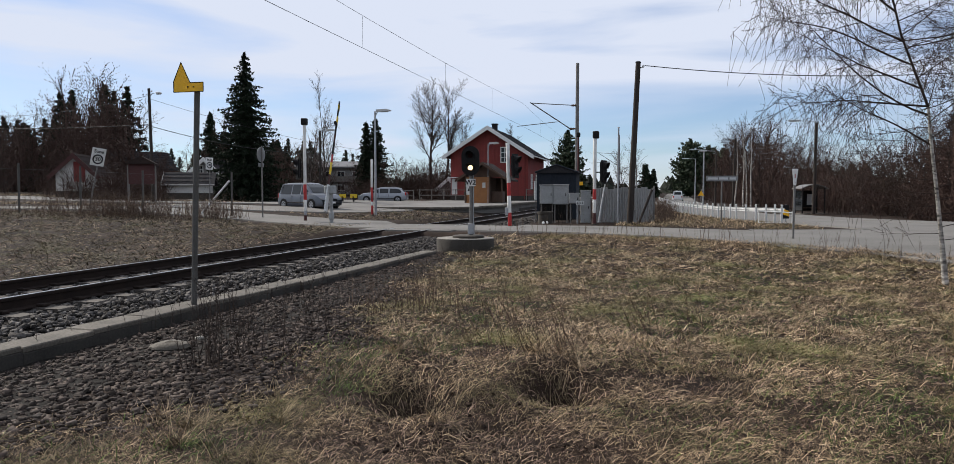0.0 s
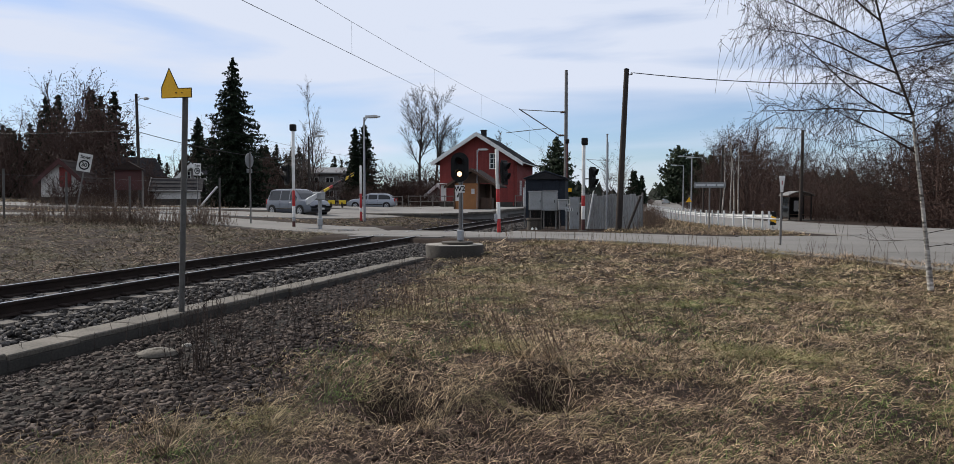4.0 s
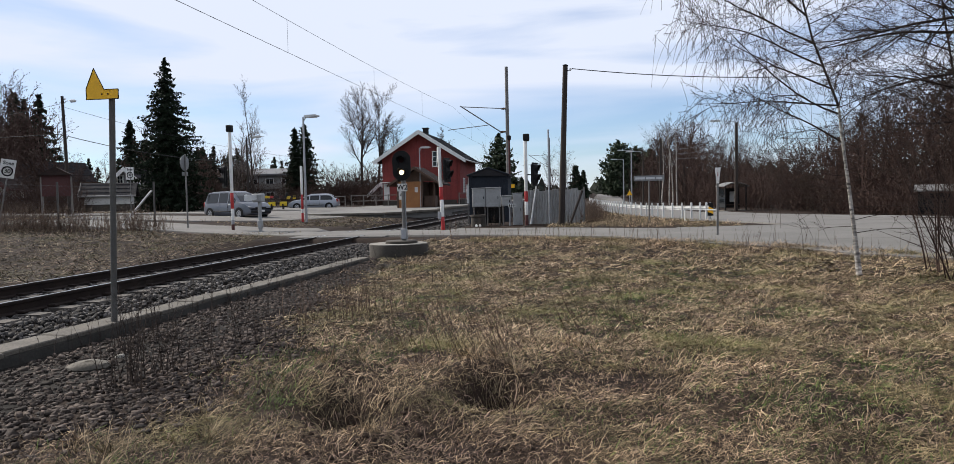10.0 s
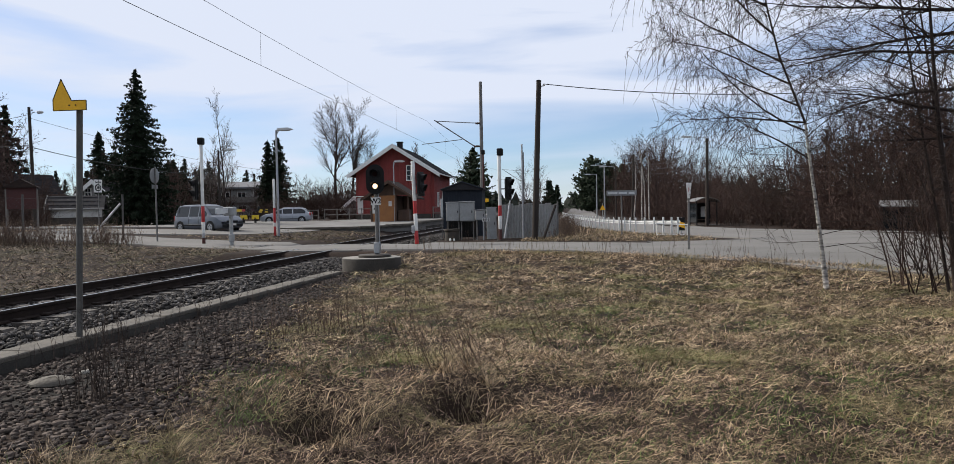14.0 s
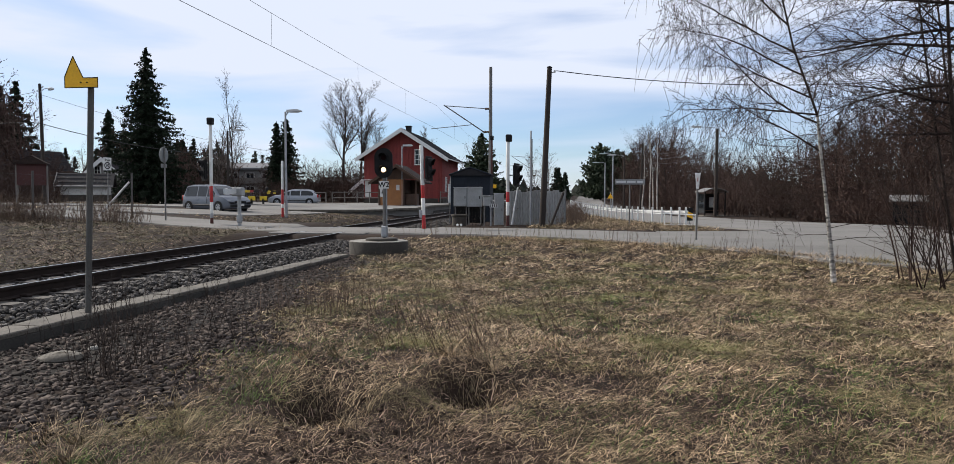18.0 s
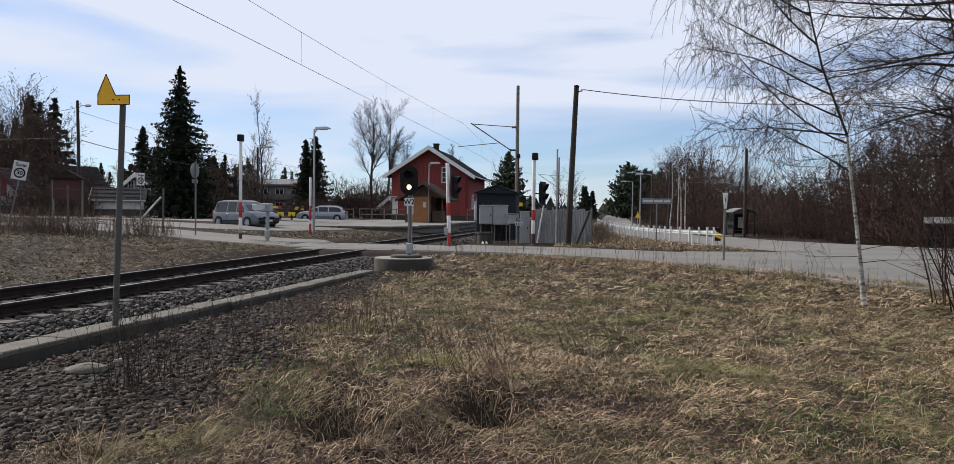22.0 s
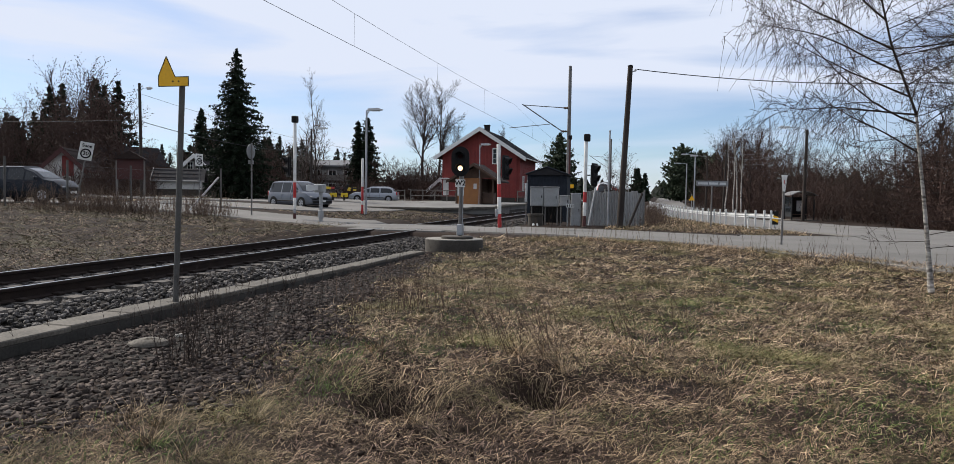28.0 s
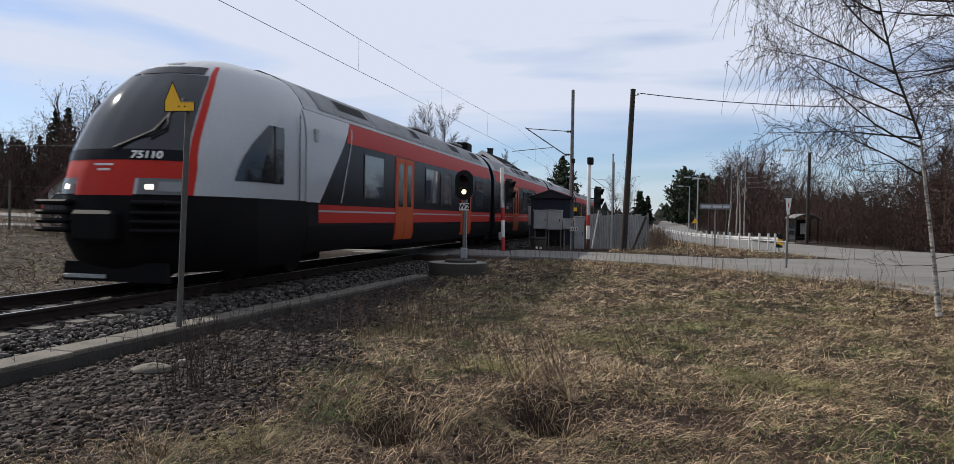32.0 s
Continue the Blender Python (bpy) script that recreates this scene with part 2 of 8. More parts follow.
M_GREYWOOD = mat("grey_weathered_wood", (0.20, 0.18, 0.16), (0.10, 0.09, 0.08), 0.85, scale=3, fine=40, bump=0.3, stretch=(1, 1, 0.15), rand=0.2)
M_POLEWOOD = mat("dark_creosoted_wood", (0.055, 0.045, 0.038), (0.028, 0.022, 0.02), 0.85, scale=4, fine=50, bump=0.35, stretch=(1, 1, 0.1), spec=0.15)
M_PLASTER = mat("white_plaster", (0.62, 0.60, 0.57), (0.45, 0.43, 0.40), 0.85, scale=1.2, fine=30, bump=0.15)
M_GREYWALL = mat("grey_wall", (0.27, 0.26, 0.25), (0.18, 0.17, 0.16), 0.85, scale=1, fine=30, bump=0.15)
M_BLUEGREY = mat("dark_blue_grey_boards", (0.028, 0.033, 0.042), (0.018, 0.021, 0.027), 0.8, scale=2, fine=35, bump=0.15, spec=0.1)
M_CABINET = mat("grey_cabinet_paint", (0.33, 0.34, 0.34), (0.22, 0.22, 0.215), 0.55, scale=3, fine=35, bump=0.05)
M_GLASS = glass("dark_window_glass", (0.010, 0.012, 0.014), 0.03, 0.4, 0.0)
M_BARK = mat("dark_bark", (0.055, 0.042, 0.036), (0.024, 0.018, 0.016), 0.9, spec=0.1, scale=8, fine=50, bump=0.4, stretch=(1, 1, 0.3))
M_TWIG = mat("purple_brown_twigs", (0.074, 0.046, 0.037), (0.036, 0.023, 0.019), 0.85, scale=3, fine=20, bump=0, rand=0.3, island=False, spec=0.1)
M_TWIGD = mat("dark_fine_twigs", (0.060, 0.043, 0.036), (0.032, 0.023, 0.020), 0.85, scale=3, fine=20, bump=0, rand=0.3, spec=0.1)
M_TWIGG = mat("grey_brown_twigs", (0.13, 0.105, 0.09), (0.08, 0.062, 0.055), 0.85, scale=3, fine=20, bump=0, rand=0.2)
M_BIRCH = mat("white_birch_bark", (0.70, 0.65, 0.58), (0.035, 0.028, 0.025), 0.8, scale=6, fine=13, mix=0.56, bump=0.25, stretch=(0.7, 0.7, 1.6))
M_NEEDLE = mat("spruce_needles", (0.017, 0.027, 0.013), (0.009, 0.014, 0.008), 0.8, scale=2, fine=20, bump=0, rand=0.35, island=True, spec=0.12)
M_EVERG = mat("pine_needles", (0.035, 0.055, 0.022), (0.018, 0.028, 0.012), 0.8, scale=2, fine=20, bump=0, rand=0.35, island=True)
M_FARWOOD = mat("far_wood", (0.030, 0.034, 0.026), (0.018, 0.02, 0.017), 0.9, scale=0.2, fine=2, bump=0, rand=0.4, island=True, spec=0.05)
# second colour, the darkest blades, is deepened for shade within the mat
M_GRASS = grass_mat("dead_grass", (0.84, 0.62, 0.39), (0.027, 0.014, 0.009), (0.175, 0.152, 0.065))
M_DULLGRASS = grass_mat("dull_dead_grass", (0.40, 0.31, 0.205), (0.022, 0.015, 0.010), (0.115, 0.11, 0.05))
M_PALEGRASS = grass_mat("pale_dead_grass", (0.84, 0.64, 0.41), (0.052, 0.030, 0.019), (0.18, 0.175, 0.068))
M_GREEN = grass_mat("green_grass", (0.23, 0.30, 0.085), (0.036, 0.060, 0.016), (0.11, 0.165, 0.04))
M_THATCH = mat("brown_litter", (0.29, 0.205, 0.155), (0.06, 0.038, 0.028), 0.9, scale=3, fine=30, bump=0, rand=0.85, island=True, spec=0.1)
M_BUD = mat("brown_buds", (0.075, 0.05, 0.03), (0.04, 0.028, 0.02), 0.8, bump=0, rand=0.4, island=True, spec=0.1)
M_WEED = mat("dry_weed_stalk", (0.115, 0.072, 0.046), (0.055, 0.036, 0.026), 0.85, scale=3, fine=30, bump=0, rand=0.3, island=True)
M_RUBBER = mat("black_rubber", (0.014, 0.014, 0.015), (0.024, 0.023, 0.022), 0.85, scale=9, fine=40, bump=0.1, spec=0.12)
M_WIRE = mat("dark_wire", (0.05, 0.05, 0.05), (0.03, 0.03, 0.03), 0.6, 0.5, bump=0)
M_MESHWIRE = mat("fence_wire", (0.16, 0.16, 0.16), (0.1, 0.1, 0.1), 0.6, 0.5, bump=0)


# ---------------------------------------------------------------- mesh helpers
class G:
    """Collects faces of one part and links them as one mesh object."""

    def __init__(self):
        self.v, self.f = [], []

    def add(self, vs, fs):
        o = len(self.v)
        self.v += [tuple(p) for p in vs]
        self.f += [tuple(i + o for i in q) for q in fs]
        return self

    def box(self, x, y, z, sx, sy, sz, ch=0.0, m=None):
        """A box centred at x, y, z, with chamfered edges."""
        hx, hy, hz = sx / 2, sy / 2, sz / 2
        if not ch:
            vs = [(x + i * hx, y + j * hy, z + k * hz) for i in (-1, 1) for j in (-1, 1) for k in (-1, 1)]
            fs = [(0, 1, 3, 2), (4, 6, 7, 5), (0, 4, 5, 1), (2, 3, 7, 6), (0, 2, 6, 4), (1, 5, 7, 3)]
        else:
            c = min(ch, hx * 0.9, hy * 0.9, hz * 0.9)
            vs, ix = [], {}
            for i in (-1, 1):
                for j in (-1, 1):
                    for k in (-1, 1):
                        for a, d in enumerate(((0, c, c), (c, 0, c), (c, c, 0))):
                            ix[i, j, k, a] = len(vs)
                            vs.append((x + i * (hx - d[0]), y + j * (hy - d[1]), z + k * (hz - d[2])))
            fs = []
            for a in range(3):
                b, e = (a + 1) % 3, (a + 2) % 3
                for s in (-1, 1):
                    q = []
                    for u, w in ((-1, -1), (1, -1), (1, 1), (-1, 1)):
                        t = [0, 0, 0]
                        t[a], t[b], t[e] = s, u, w
                        q.append(ix[(*t, a)])
                    fs.append(tuple(q) if s > 0 else tuple(q[::-1]))
                for u in (-1, 1):
                    for w in (-1, 1):
                        t0, t1 = [0, 0, 0], [0, 0, 0]
                        t0[a], t0[b], t0[e] = -1, u, w
                        t1[a], t1[b], t1[e] = 1, u, w
                        q = (ix[(*t0, b)], ix[(*t1, b)], ix[(*t1, e)], ix[(*t0, e)])
                        fs.append(q if u * w < 0 else q[::-1])
            for i in (-1, 1):
                for j in (-1, 1):
                    for k in (-1, 1):
                        q = (ix[i, j, k, 0], ix[i, j, k, 1], ix[i, j, k, 2])
                        fs.append(q if i * j * k > 0 else q[::-1])
        if m is not None:
            vs = [tuple(m @ Vector(p)) for p in vs]
        return self.add(vs, fs)

    def tube(self, pts, radii, n=8, cap=True):
        """A round bar along points, with a radius at each."""
        pts = [Vector(p) for p in pts]
        if not hasattr(radii, "__len__"):
            radii = [radii] * len(pts)
        vs, fs = [], []
        ref = None
        for i, p in enumerate(pts):
            d = (pts[min(i + 1, len(pts) - 1)] - pts[max(i - 1, 0)]).normalized()
            if ref is None:
                ref = d.orthogonal().normalized()
            else:
                ref = (ref - d * ref.dot(d))
                ref = ref.normalized() if ref.length > 1e-6 else d.orthogonal().normalized()
            s = d.cross(ref)
            for k in range(n):
                a = 2 * math.pi * k / n
                vs.append(p + (ref * math.cos(a) + s * math.sin(a)) * radii[i])
        for i in range(len(pts) - 1):
            for k in range(n):
                k2 = (k + 1) % n
                fs.append((i * n + k, i * n + k2, (i + 1) * n + k2, (i + 1) * n + k))
        if cap:
            fs.append(tuple(range(n))[::-1])
            fs.append(tuple(range((len(pts) - 1) * n, len(pts) * n)))
        return self.add(vs, fs)

    def prism(self, poly, axis, a, b):
        """A flat outline drawn out along an axis from a to b. The outline is in the other two axes, in x, y, z order."""
        n = len(poly)

        def at(p, s):
            return {"x": (s, p[0], p[1]), "y": (p[0], s, p[1]), "z": (p[0], p[1], s)}[axis]
        vs = [at(p, a) for p in poly] + [at(p, b) for p in poly]
        fs = [tuple(range(n))[::-1], tuple(range(n, 2 * n))] + [(i, (i + 1) % n, n + (i + 1) % n, n + i) for i in range(n)]
        return self.add(vs, fs)

    def lathe(self, prof, n=20, x=0.0, y=0.0, z=0.0, axis="z"):
        """A turned body: prof holds (radius, height)."""
        vs, fs = [], []
        for r, h in prof:
            for k in range(n):
                a = 2 * math.pi * k / n
                c, s = r * math.cos(a), r * math.sin(a)
                vs.append({"z": (x + c, y + s, z + h), "y": (x + c, y + h, z + s), "x": (x + h, y + c, z + s)}[axis])
        for i in range(len(prof) - 1):
            for k in range(n):
                k2 = (k + 1) % n
                fs.append((i * n + k, i * n + k2, (i + 1) * n + k2, (i + 1) * n + k))
        fs.append(tuple(range(n))[::-1])
        fs.append(tuple(range((len(prof) - 1) * n, len(prof) * n)))
        return self.add(vs, fs)

    def mesh(self, name, material, smooth=False):
        me = bpy.data.meshes.new(name)
        me.from_pydata(self.v, [], self.f)
        bm = bmesh.new()
        bm.from_mesh(me)
        bmesh.ops.recalc_face_normals(bm, faces=bm.faces)
        bm.to_mesh(me)
        bm.free()
        me.materials.append(material)
        if smooth:
            me.polygons.foreach_set("use_smooth", [True] * len(me.polygons))
            me.set_sharp_from_angle(angle=radians(40))
        return me

    def part(self, name, material, parent=None, label="", smooth=False):
        ob = new(name, self.mesh(name, material, smooth))
        ob.parent = parent
        if label:
            ob["label"] = label
        return ob


def thing(name, label, category, m=None, group="", kind=""):
    """An empty at a thing's base, to which its parts are tied."""
    ob = new(name)
    ob.empty_display_size = 0.2
    if m is not None:
        ob.matrix_basis = m
    return tagged(ob, label, category, group, kind)


def fast_mesh(name, verts, faces, material, smooth=False):
    """A mesh from arrays; faces all have the same number of corners."""
    me = bpy.data.meshes.new(name)
    verts, faces = np.asarray(verts, np.float32), np.asarray(faces, np.int32)
    n, k = faces.shape
    me.vertices.add(len(verts))
    me.vertices.foreach_set("co", verts.ravel())
    me.loops.add(n * k)
    me.loops.foreach_set("vertex_index", faces.ravel())
    me.polygons.add(n)
    me.polygons.foreach_set("loop_start", np.arange(0, n * k, k, dtype=np.int32))
    me.update(calc_edges=True)
    me.validate()
    if smooth:
        me.polygons.foreach_set("use_smooth", [True] * n)
    me.materials.append(material)
    return me


def text_part(name, words, size, m, material, parent, label=""):
    """Lettering as a thin mesh, centred at m."""
    cu = bpy.data.curves.new(name, "FONT")
    cu.body, cu.size, cu.align_x, cu.align_y, cu.extrude = words, size, "CENTER", "CENTER", 0.004
    cu.offset = size * 0.02
    tmp = bpy.data.objects.new(name, cu)
    scene.collection.objects.link(tmp)
    dg = bpy.context.evaluated_depsgraph_get()
    me = bpy.data.meshes.new_from_object(tmp.evaluated_get(dg))
    bpy.data.objects.remove(tmp)
    me.materials.clear()
    me.materials.append(material)
    ob = new(name, me)
    ob.parent = parent
    ob.matrix_basis = m
    if label:
        ob["label"] = label
    return ob


# ---------------------------------------------------------------- the lie of the land
TRACK_X = -8.4


def S(v, a, b):
    t = np.clip((np.asarray(v, float) - a) / (b - a), 0, 1)
    return t * t * (3 - 2 * t)


def land(x, y):
    """The ground's height: level with the rail heads at the crossing, a little lower in the field, rising behind the line."""
    x, y = np.asarray(x, float), np.asarray(y, float)
    z = -0.30 + 0.26 * S(y, 17, 23.5)
    z = z + 0.60 * S(-x, 12.5, 27) * (0.25 + 0.75 * S(y, 8, 24)) * (1 - 0.6 * S(y, 38, 60)) + 0.9 * S(-x, 30, 75)
    z = z + 0.35 * S(y, 33, 62) * S(-x, 11, 15)
    z = z - 0.30 * S(y, 29, 55) * S(x, 0, 6) * (1 - S(x, 16, 34))
    z = z + 2.5 * S(x, 22, 80) * S(y, 0, 60) + 4.0 * S(-x, 90, 260) * S(y, 60, 200)
    z = z + 1.8 * S(y, 150, 320) * S(x, -3, 2)
    z = z - 0.75 * S(x, 15, 18.4) * (1 - S(x, 26, 34)) * S(y, 35, 41) * (1 - S(y, 50, 60))
    bed = (1 - S(np.abs(x - TRACK_X), 2.2, 3.4))
    cross = S(y, 23.0, 24.0) * (1 - S(y, 28.6, 29.4))
    z = z * (1 - bed * (1 - cross)) + bed * (1 - cross) * (-0.34)
    return z


def hump(x, y):
    """Small unevenness of the field, with a few dug holes."""
    x, y = np.asarray(x, float), np.asarray(y, float)
    h = 0.030 * np.sin(1.9 * x + 0.7 * y) * np.sin(1.3 * y - 0.4 * x) + 0.010 * np.sin(4.1 * x + 1.0) * np.sin(3.7 * y) + 0.008 * np.sin(7.3 * x + 2.1 * np.sin(3.1 * y)) * np.sin(6.7 * y + 1.7 * np.sin(2.9 * x))
    for cx, cy, r, d in ((-0.70, 5.80, 0.25, 0.36), (-1.72, 5.32, 0.30, 0.34), (-1.1, 5.0, 0.35, 0.12), (-0.9, 4.4, 0.7, 0.07)):
        h = h - d * np.exp(-((x - cx) ** 2 + (y - cy) ** 2) / (r * r))
    for cx, cy, r, d in ((-0.95, 6.35, 0.35, 0.14), (-2.15, 6.2, 0.4, 0.15), (-1.4, 4.75, 0.2, 0.10), (-0.4, 6.9, 0.5, 0.1)):
        h = h + d * np.exp(-((x - cx) ** 2 + (y - cy) ** 2) / (r * r))
    near = S(x, -4.6, -3.4) * (1 - S(y, 19, 23))
    left = (1 - S(x, -13, -11.4)) * (1 - S(y, 22, 26)) * 0.8
    return h * np.maximum(near, left)


def field(x, y):
    return float(land(x, y) + hump(x, y))


def along(points, step=1.0):
    """A smooth line through points, cut into even steps, with the sideways direction at each."""
    P = [Vector((*p, 0)) for p in points]
    out = []
    for i in range(len(P) - 1):
        p0, p1, p2, p3 = P[max(i - 1, 0)], P[i], P[i + 1], P[min(i + 2, len(P) - 1)]
        n = max(2, int((p2 - p1).length / step))
        for k in range(n):
            t = k / n
            out.append(0.5 * ((2 * p1) + (p2 - p0) * t + (2 * p0 - 5 * p1 + 4 * p2 - p3) * t * t + (3 * p1 - p0 - 3 * p2 + p3) * t ** 3))
    out.append(P[-1])
    dirs = [(out[min(i + 1, len(out) - 1)] - out[max(i - 1, 0)]).normalized() for i in range(len(out))]
    return [(p.x, p.y, d.y, -d.x) for p, d in zip(out, dirs)]


def ribbon(name, points, wl_, wr_, lift, material, label, category, step=1.0, across=8):
    """A road surface along a line, a hand's width thick, with its edges bent down into the ground."""
    rows = along(points, step)
    vs, fs = [], []
    n = across + 3
    for i, (x, y, sx, sy) in enumerate(rows):
        l, r = (wl_[0] + (wl_[1] - wl_[0]) * i / (len(rows) - 1), wr_[0] + (wr_[1] - wr_[0]) * i / (len(rows) - 1))
        for k in range(n):
            u = min(max(k - 1, 0), across) / across
            d = -l + (l + r) * u
            wob = 0.10 * math.sin(i * 0.9) * (1 if u in (0, 1) else 0)
            px, py = x + sx * (d + wob), y + sy * (d + wob)
            z = float(land(px, py)) + lift
            if k in (0, n - 1):
                px, py, z = px + sx * (0.15 if k else -0.15), py + sy * (0.15 if k else -0.15), z - 0.25
            vs.append((px, py, z))
    for i in range(len(rows) - 1):
        for k in range(n - 1):
            a = i * n + k
            fs.append((a, a + 1, a + n + 1, a + n))
    g = G()
    g.v, g.f = vs, fs
    return tagged(g.part(name, material, smooth=True), label, category, kind="structure")

# ---------------------------------------------------------------- ground, roads, track
def spaced(*runs):
    out = []
    for a, b, n in runs:
        out += list(np.linspace(a, b, n, endpoint=False))
    return np.array(out + [runs[-1][1]])


gx = spaced((-2500, -400, 8), (-400, -80, 16), (-80, -32, 32), (-32, -13, 36), (-13, -3.4, 50), (-3.4, 8, 110), (8, 30, 36), (30, 90, 24), (90, 400, 14), (400, 2500, 8))
gy = spaced((-600, -60, 10), (-60, -2, 18), (-2, 12, 120), (12, 30, 76), (30, 70, 60), (70, 160, 36), (160, 500, 16), (500, 3000, 12))
XX, YY = np.meshgrid(gx, gy)
ZZ = land(XX, YY) + hump(XX, YY) - 0.3 * S(np.abs(XX), 120, 400)
nx_, ny_ = len(gx), len(gy)
ids = np.arange(nx_ * ny_).reshape(ny_, nx_)
quads = np.stack([ids[:-1, :-1], ids[:-1, 1:], ids[1:, 1:], ids[1:, :-1]], -1).reshape(-1, 4)
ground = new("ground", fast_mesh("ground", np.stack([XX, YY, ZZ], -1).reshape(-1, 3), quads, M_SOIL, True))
tagged(ground, "brown earth under matted dead grass beside the railway", "ground", kind="structure")

ribbon("road_crossing", [(-140, 0), (-75, 17), (-45, 25), (-30, 28.8), (-22, 31.0), (-15, 30.4), (-8.4, 27.6), (-2, 26.2), (2.5, 24.0), (6.5, 21.0), (11, 17.0)],
       (2.6, 2.6), (3.1, 2.2), 0.045, M_ASPHALT, "pale worn asphalt road over the level crossing", "road", step=0.7)
ribbon("road_main", [(22, 2), (15.5, 14), (11.8, 26), (8.6, 38), (6.0, 52), (4.3, 75), (4.0, 110), (4.8, 150), (7.3, 230), (10.4, 330), (20, 640)],
       (3.6, 3.2), (3.6, 3.2), 0.05, M_ASPHALT, "pale worn asphalt main road beside the wood", "road", step=1.0)
ribbon("road_junction", [(3.5, 24.2), (6.5, 24.5), (10, 25.5), (14, 29)], (3.2, 4.0), (3.4, 4.0), 0.047, M_ASPHALT, "worn asphalt apron where the roads meet", "road", step=0.6)
ribbon("car_park", [(-52, 47), (-38, 46.5), (-28, 46), (-20, 48), (-15.5, 54)], (5.5, 5.5), (3.2, 3.0), 0.05, M_ASPHALT, "asphalt car park before the station", "car park", step=0.8)
ribbon("car_park_entry", [(-27, 35.5), (-20.5, 38.5), (-17.5, 43), (-16.5, 47)], (3.0, 2.0), (2.6, 1.4), 0.048, M_ASPHALT, "worn asphalt entry to the station car park", "car park", step=0.6)
ribbon("car_park_back", [(-44, 66), (-30, 65.5), (-20, 62), (-14.5, 60)], (6, 6), (9, 6), 0.046, M_ASPHALT, "asphalt yard beside the station house", "car park", step=0.8)
ribbon("bus_bay", [(13.5, 33), (11.6, 41), (10.4, 48), (8.6, 58)], (1.0, 0.6), (2.2, 2.0), 0.06, M_ASPHALT, "asphalt lay-by in front of the bus shelter", "road", step=0.8)

track = thing("railway_track", "single railway track with rusty rails on concrete sleepers", "railway track", kind="structure")
RAIL = [(-0.075, 0.0), (0.075, 0.0), (0.075, 0.012), (0.012, 0.032), (0.010, 0.122), (0.035, 0.132), (0.036, 0.160), (0.028, 0.1715), (-0.028, 0.1715), (-0.036, 0.160), (-0.035, 0.132), (-0.010, 0.122), (-0.012, 0.032), (-0.075, 0.012)]
for side in (-0.753, 0.753):
    r = G().prism([(TRACK_X + side + a, -0.172 + b) for a, b in RAIL], "y", -40, 900).part("rail", M_RUST, track, "rusty steel rail")
    G().box(TRACK_X + side, 430, 0.0005, 0.052, 940, 0.005).part("rail_head", M_RAILTOP, r, "polished running surface")
sl = G().prism([(-1.25, -0.20), (1.25, -0.20), (1.25, -0.035), (1.22, 0.0), (0.45, 0.0), (0.35, -0.03), (-0.35, -0.03), (-0.45, 0.0), (-1.22, 0.0), (-1.25, -0.035)], "y", -0.13, 0.13).mesh("sleeper", M_SLEEPER)
clip = G().box(0, 0, 0.02, 0.13, 0.11, 0.045, 0.012).mesh("rail_clip", M_RUST)
for i in range(184):
    y = -7.2 + 0.6 * i
    if 23.6 < y < 29.2:
        continue
    s_ = new("sleeper", sl)
    s_.parent = track
    s_.location = (TRACK_X, y, -0.172)
    if y < 22:
        for cxx in (-0.85, -0.655, 0.655, 0.85):
            c_ = new("rail_clip", clip)
            c_.parent = s_
            c_.location = (cxx, 0, 0)

# panels of the crossing between and beside the rails
for x0, x1 in ((-0.69, 0.69), (-1.7, -0.82), (0.82, 1.7)):
    for k in range(4):
        G().box(TRACK_X + (x0 + x1) / 2, 24.3 + 1.2 * k + 0.6, -0.05, x1 - x0, 1.18, 0.10, 0.015).part("crossing_panel", M_ASPHALT, track, "grey crossing panel between the rails")
G().prism([(24.25, -0.05), (23.7, -0.15), (24.25, -0.15)], "x", TRACK_X - 0.35, TRACK_X + 0.35).part("deflector", M_CONC, track, "sloped concrete end block of the crossing")

# stones
def gravel_edge(y):
    """Where the gravel beside the track gives way to grass."""
    return np.interp(y, (3.0, 4.0, 5.5, 6.8, 9.6, 14.6, 19.5), (-4.2, -3.9, -3.3, -3.3, -3.9, -4.6, -5.3))


rng = np.random.default_rng(5)


